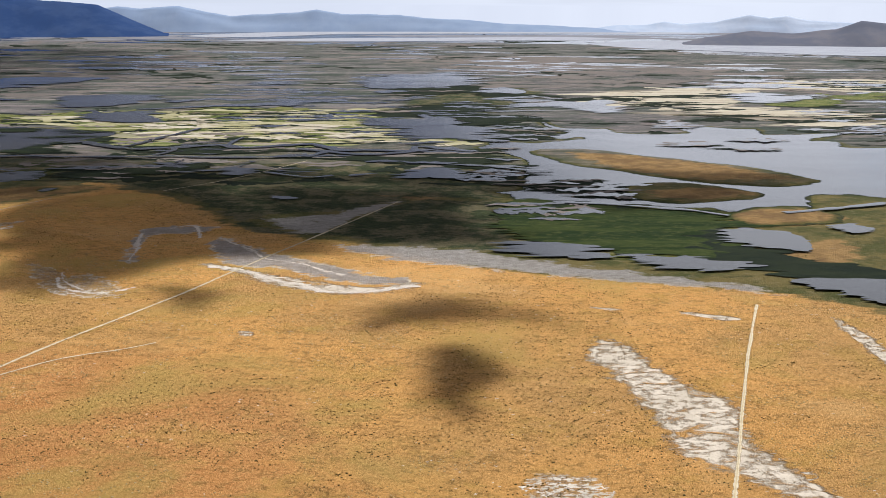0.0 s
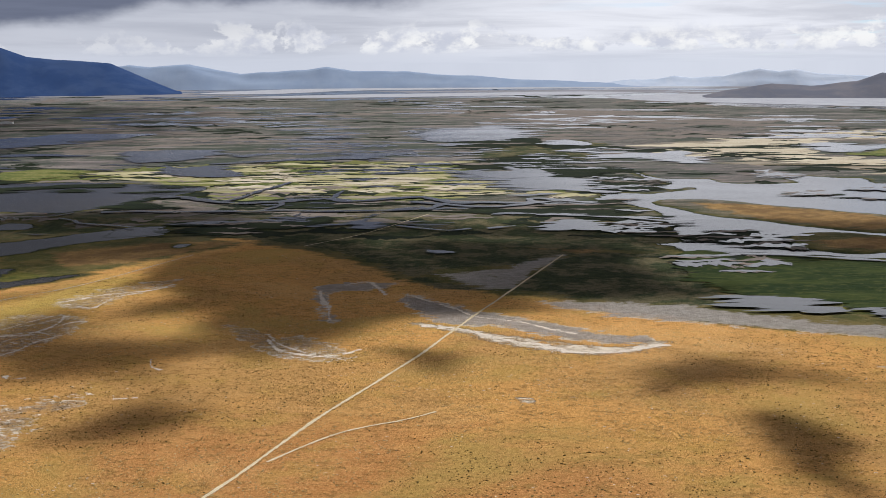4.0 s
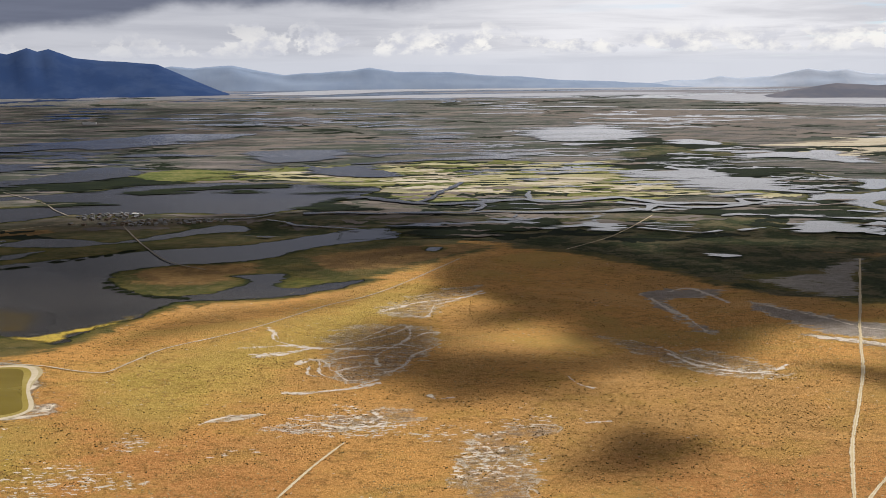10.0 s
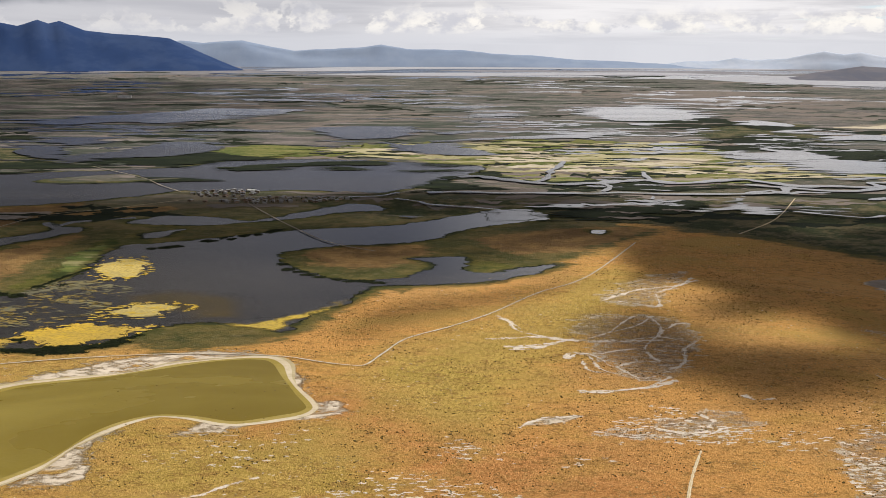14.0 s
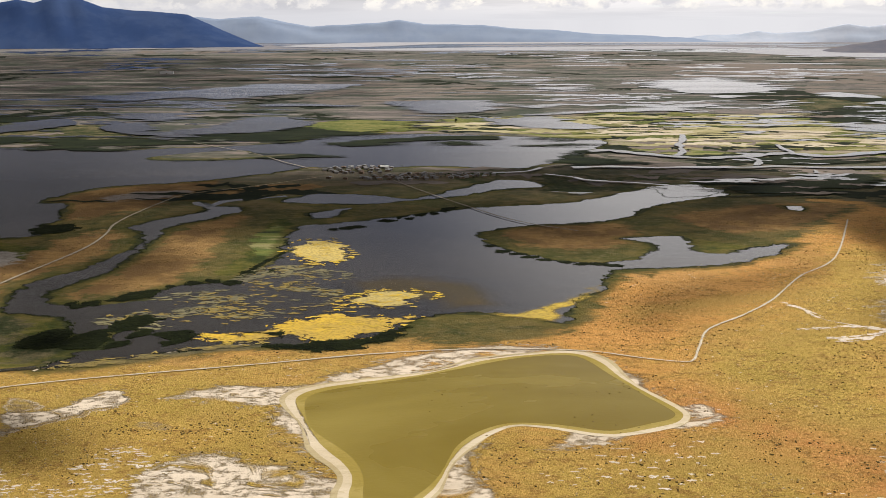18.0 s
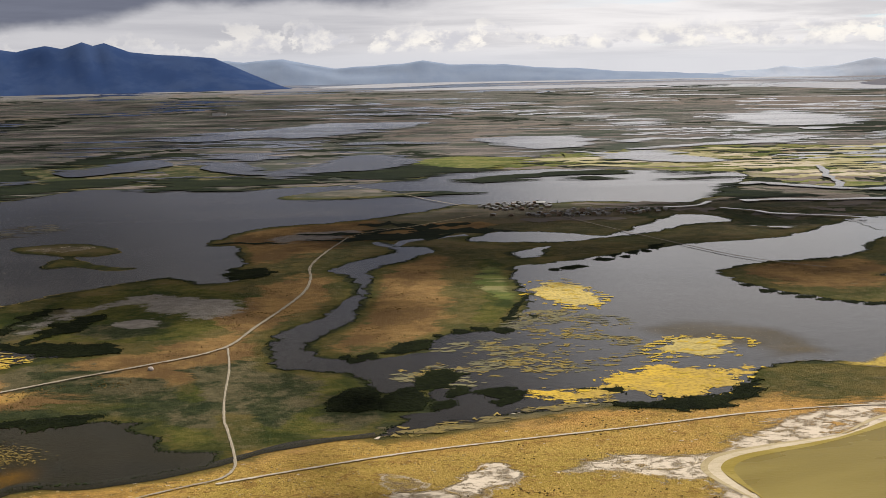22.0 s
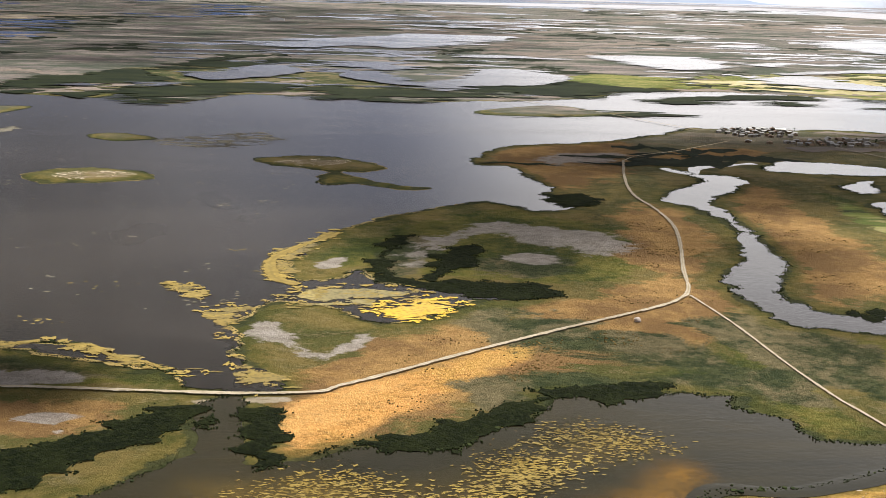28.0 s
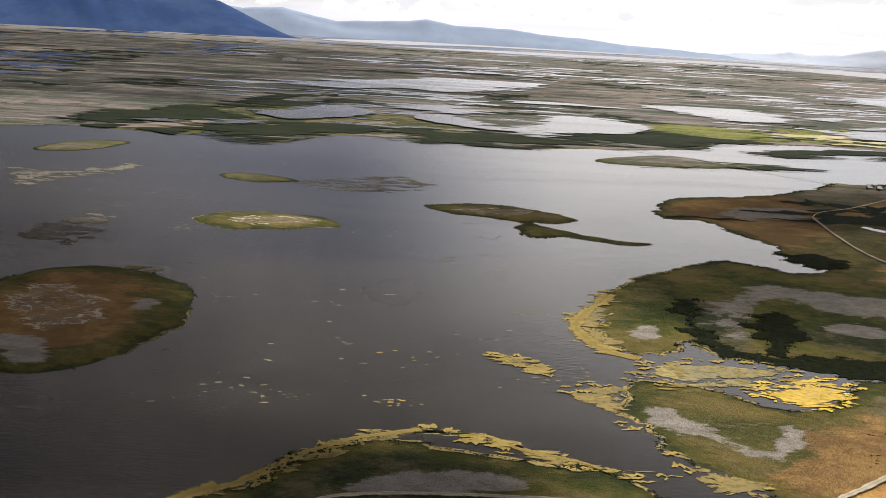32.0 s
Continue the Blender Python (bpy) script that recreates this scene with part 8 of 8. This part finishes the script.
for name, pts in VILLAGE:
    line = curve(pts, True, 6.0)
    lo, hi = line.min(0), line.max(0)
    tries = 0
    want = 44 if name == "hamlet_west" else 58
    while want and tries < 4000:
        tries += 1
        x, y = rng.uniform(lo[0], hi[0]), rng.uniform(lo[1], hi[1])
        if inside(np.array([x]), np.array([y]), line)[0] < 1 or any((x - a) ** 2 + (y - b) ** 2 < 17 for a, b in used):
            continue
        used.append((x, y))
        want -= 1
        if rng.random() < 0.88:
            copy_thing(HOUSES[rng.choice((0, 0, 1, 1, 2, 2, 2, 3, 3))], pose(x, y, 0.02, 0, 0, rng.choice((0, 90, 180)) + rng.uniform(-18, 18)) @ SMALL)
        else:
            copy_thing(TREES[rng.randrange(3)], pose(x, y, 0, 0, 0, rng.uniform(0, 360)) @ LOW)
bx, by = curve(VILLAGE[0][1], True, 6.0).mean(0)
for k, ob in enumerate(HOUSES):
    ob.matrix_basis = pose(bx - 14 + 9 * k, by - 34 - 3 * (k % 2), 0.02, 0, 0, 12 * k - 20) @ SMALL
for k, ob in enumerate(TREES):
    ob.matrix_basis = pose(bx + 2 + 11 * k, by + 17, 0, 0, 0, 40 * k) @ LOW
hall = house("large white-roofed shed at the village edge", 3.2, 5.5, 2.1, 0.7, PLASTER, WHITE)
hall.matrix_basis = pose(bx + 14, by + 8, 0.02, 0, 0, 80) @ SMALL

# a pale boulder by the road and a long white shed far out on the marsh
me = bmesh.new()
bmesh.ops.create_icosphere(me, subdivisions=3, radius=0.75)
for q in me.verts:
    q.co *= 1 + 0.22 * noise.noise(q.co * 1.6) + 0.08 * noise.noise(q.co * 5.0)
    q.co.z = max(-0.35, q.co.z * 0.8)
rock = bpy.data.meshes.new("boulder")
me.to_mesh(rock)
me.free()
rock.materials.append(plain("pale_stone", (0.50, 0.43, 0.39), 0.9, 0.2, 2.0))
boulder = new("boulder", rock)
boulder.matrix_basis = pose(-550.2, 444.3, 0.33, 0, 0, 25)
tagged(boulder, "round whitish boulder in dry grass beside the road", "boulder")
shed = house("long white farm shed with a dark roof in the marsh", 22.0, 7.0, 4.0, 1.2, WHITE, RUST)
shed.matrix_basis = pose(-832, 1946, 0.02, 0, 0, 4)

# ---- mountains ----
def mountain(name, ridge, mat, depth, label, seed):
    line = np.array(ridge, float)
    fine = [line[0]]
    for a, b in zip(line[:-1], line[1:]):
        k = max(2, int(np.hypot(*(b - a)[:2]) / 22))
        fine += [a + (b - a) * (j + 1) / k for j in range(k)]
    fine = np.array(fine)
    fall = [-1.0, -0.8, -0.62, -0.46, -0.32, -0.2, -0.1, 0.0, 0.35, 1.0]
    verts, fs = [], []
    k = len(fall)
    for i, p in enumerate(fine):
        away = p[:2] / np.hypot(*p[:2])
        top = p[2] + 2.5 * noise.noise(Vector((i * 0.35, seed, 0)))
        for u in fall:
            g = noise.fractal(Vector((p[0] * 0.006, p[1] * 0.006, u * 2.5 + seed)), 1.0, 2.0, 5)
            s = 1 - abs(u)
            d = u * depth * (1 + 0.10 * g * (u != 0))
            h = max(-2.0, top * s * (1 + 0.10 * g * (0 < abs(u) < 1)))
            if abs(u) == 1:
                h = -2.0
            verts.append((p[0] + away[0] * d, p[1] + away[1] * d, h))
        if i:
            a = k * (i - 1)
            fs += [(a + j, a + j + 1, a + k + j + 1, a + k + j) for j in range(k - 1)]
    me = mesh(name, verts, fs, mat, True)
    tagged(new(name, me), label, "mountain", kind="structure")


RIDGE = dict(RIDGES)
# west ridge: blue of distance haze and cloud shade put into its base colour
mountain("mountain_west", RIDGE["west_mountain"], mountain_material("haze_shade_mountain", (0.030, 0.056, 0.140), (0.042, 0.070, 0.155), (0.030, 0.050, 0.115)), 330, "steep dark blue mountain ridge at the marsh edge", 1)
# north and east ranges: pale blue haze painted into the base colours
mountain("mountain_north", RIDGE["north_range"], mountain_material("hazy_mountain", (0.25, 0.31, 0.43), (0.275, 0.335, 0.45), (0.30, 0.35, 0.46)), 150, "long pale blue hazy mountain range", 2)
mountain("mountain_east", RIDGE["east_range"], mountain_material("haze_pale_mountain", (0.44, 0.50, 0.62), (0.50, 0.55, 0.66), (0.64, 0.65, 0.70)), 120, "faint pale mountain range with light patches", 3)
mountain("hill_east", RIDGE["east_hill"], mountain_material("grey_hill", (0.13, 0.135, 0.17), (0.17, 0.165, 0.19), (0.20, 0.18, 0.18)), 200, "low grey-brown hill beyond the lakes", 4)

# ---- clouds overhead, out of sight, whose shadows lie on the plain ----
CLOUD_H = 620.0
for i, (name, pts) in enumerate(CLOUDS):
    big = max(p[1] for p in pts) > 900
    shift = SUN_DIR * ((CLOUD_H + 3 * i) / SUN_DIR.z)
    q = [(x + shift.x, y + shift.y) for x, y in pts]
    line = ragged(curve(q, True, 6.0 if not big else 25.0), 6.0 if not big else 25.0, 30.0 if not big else 110.0, 400 + i)
    lo, hi = line.min(0), line.max(0)
    size = min(hi - lo)
    v, f = fill(line, max(3.0, size / 18))
    d = inside(v[:, 0], v[:, 1], line)
    soft = min(size * 0.42, 42.0 if not big else 90.0)
    bulge = [0.5 * min(40.0, max(0.0, e)) * (0.8 + 0.6 * noise.noise(Vector((x * 0.04, y * 0.04, i)))) for (x, y), e in zip(v, d)]
    n = len(v)
    f = upward(v, f)
    vs = [(x, y, CLOUD_H + 3 * i + b) for (x, y), b in zip(v, bulge)] + [(x, y, CLOUD_H + 3 * i - 0.5 - 0.25 * b) for (x, y), b in zip(v, bulge)]
    me = mesh("cloud", vs, [list(a) for a in f] + [[j + n for j in reversed(a)] for a in f], CLOUD, True)
    thin = {"west_cloud": 0.3, "drift_cloud": 0.4, "corner_cloud": 0.18, "marsh_cloud": 0.38, "neck_cloud": 0.25, "far_cloud": 0.24, "isle_cloud": 1.0, "bank_cloud": 0.55, "band_cloud": 0.6, "slope_cloud": 0.6, "shelf_cloud": 0.62, "east_spot_cloud": 0.7, "fork_cloud": 0.5, "fan_cloud": 0.75, "mound_cloud": 0.65, "mantle_cloud": 0.5, "bay_cloud": 0.55}.get(name, 1.0)
    me.attributes.new("inset", "FLOAT", "POINT").data.foreach_set("value", np.tile(np.clip(d / soft, 0, 1) * thin, 2))
    tagged(new("cloud", me), "grey flat-bottomed cloud drifting over the plain", "cloud", "clouds", kind="structure")
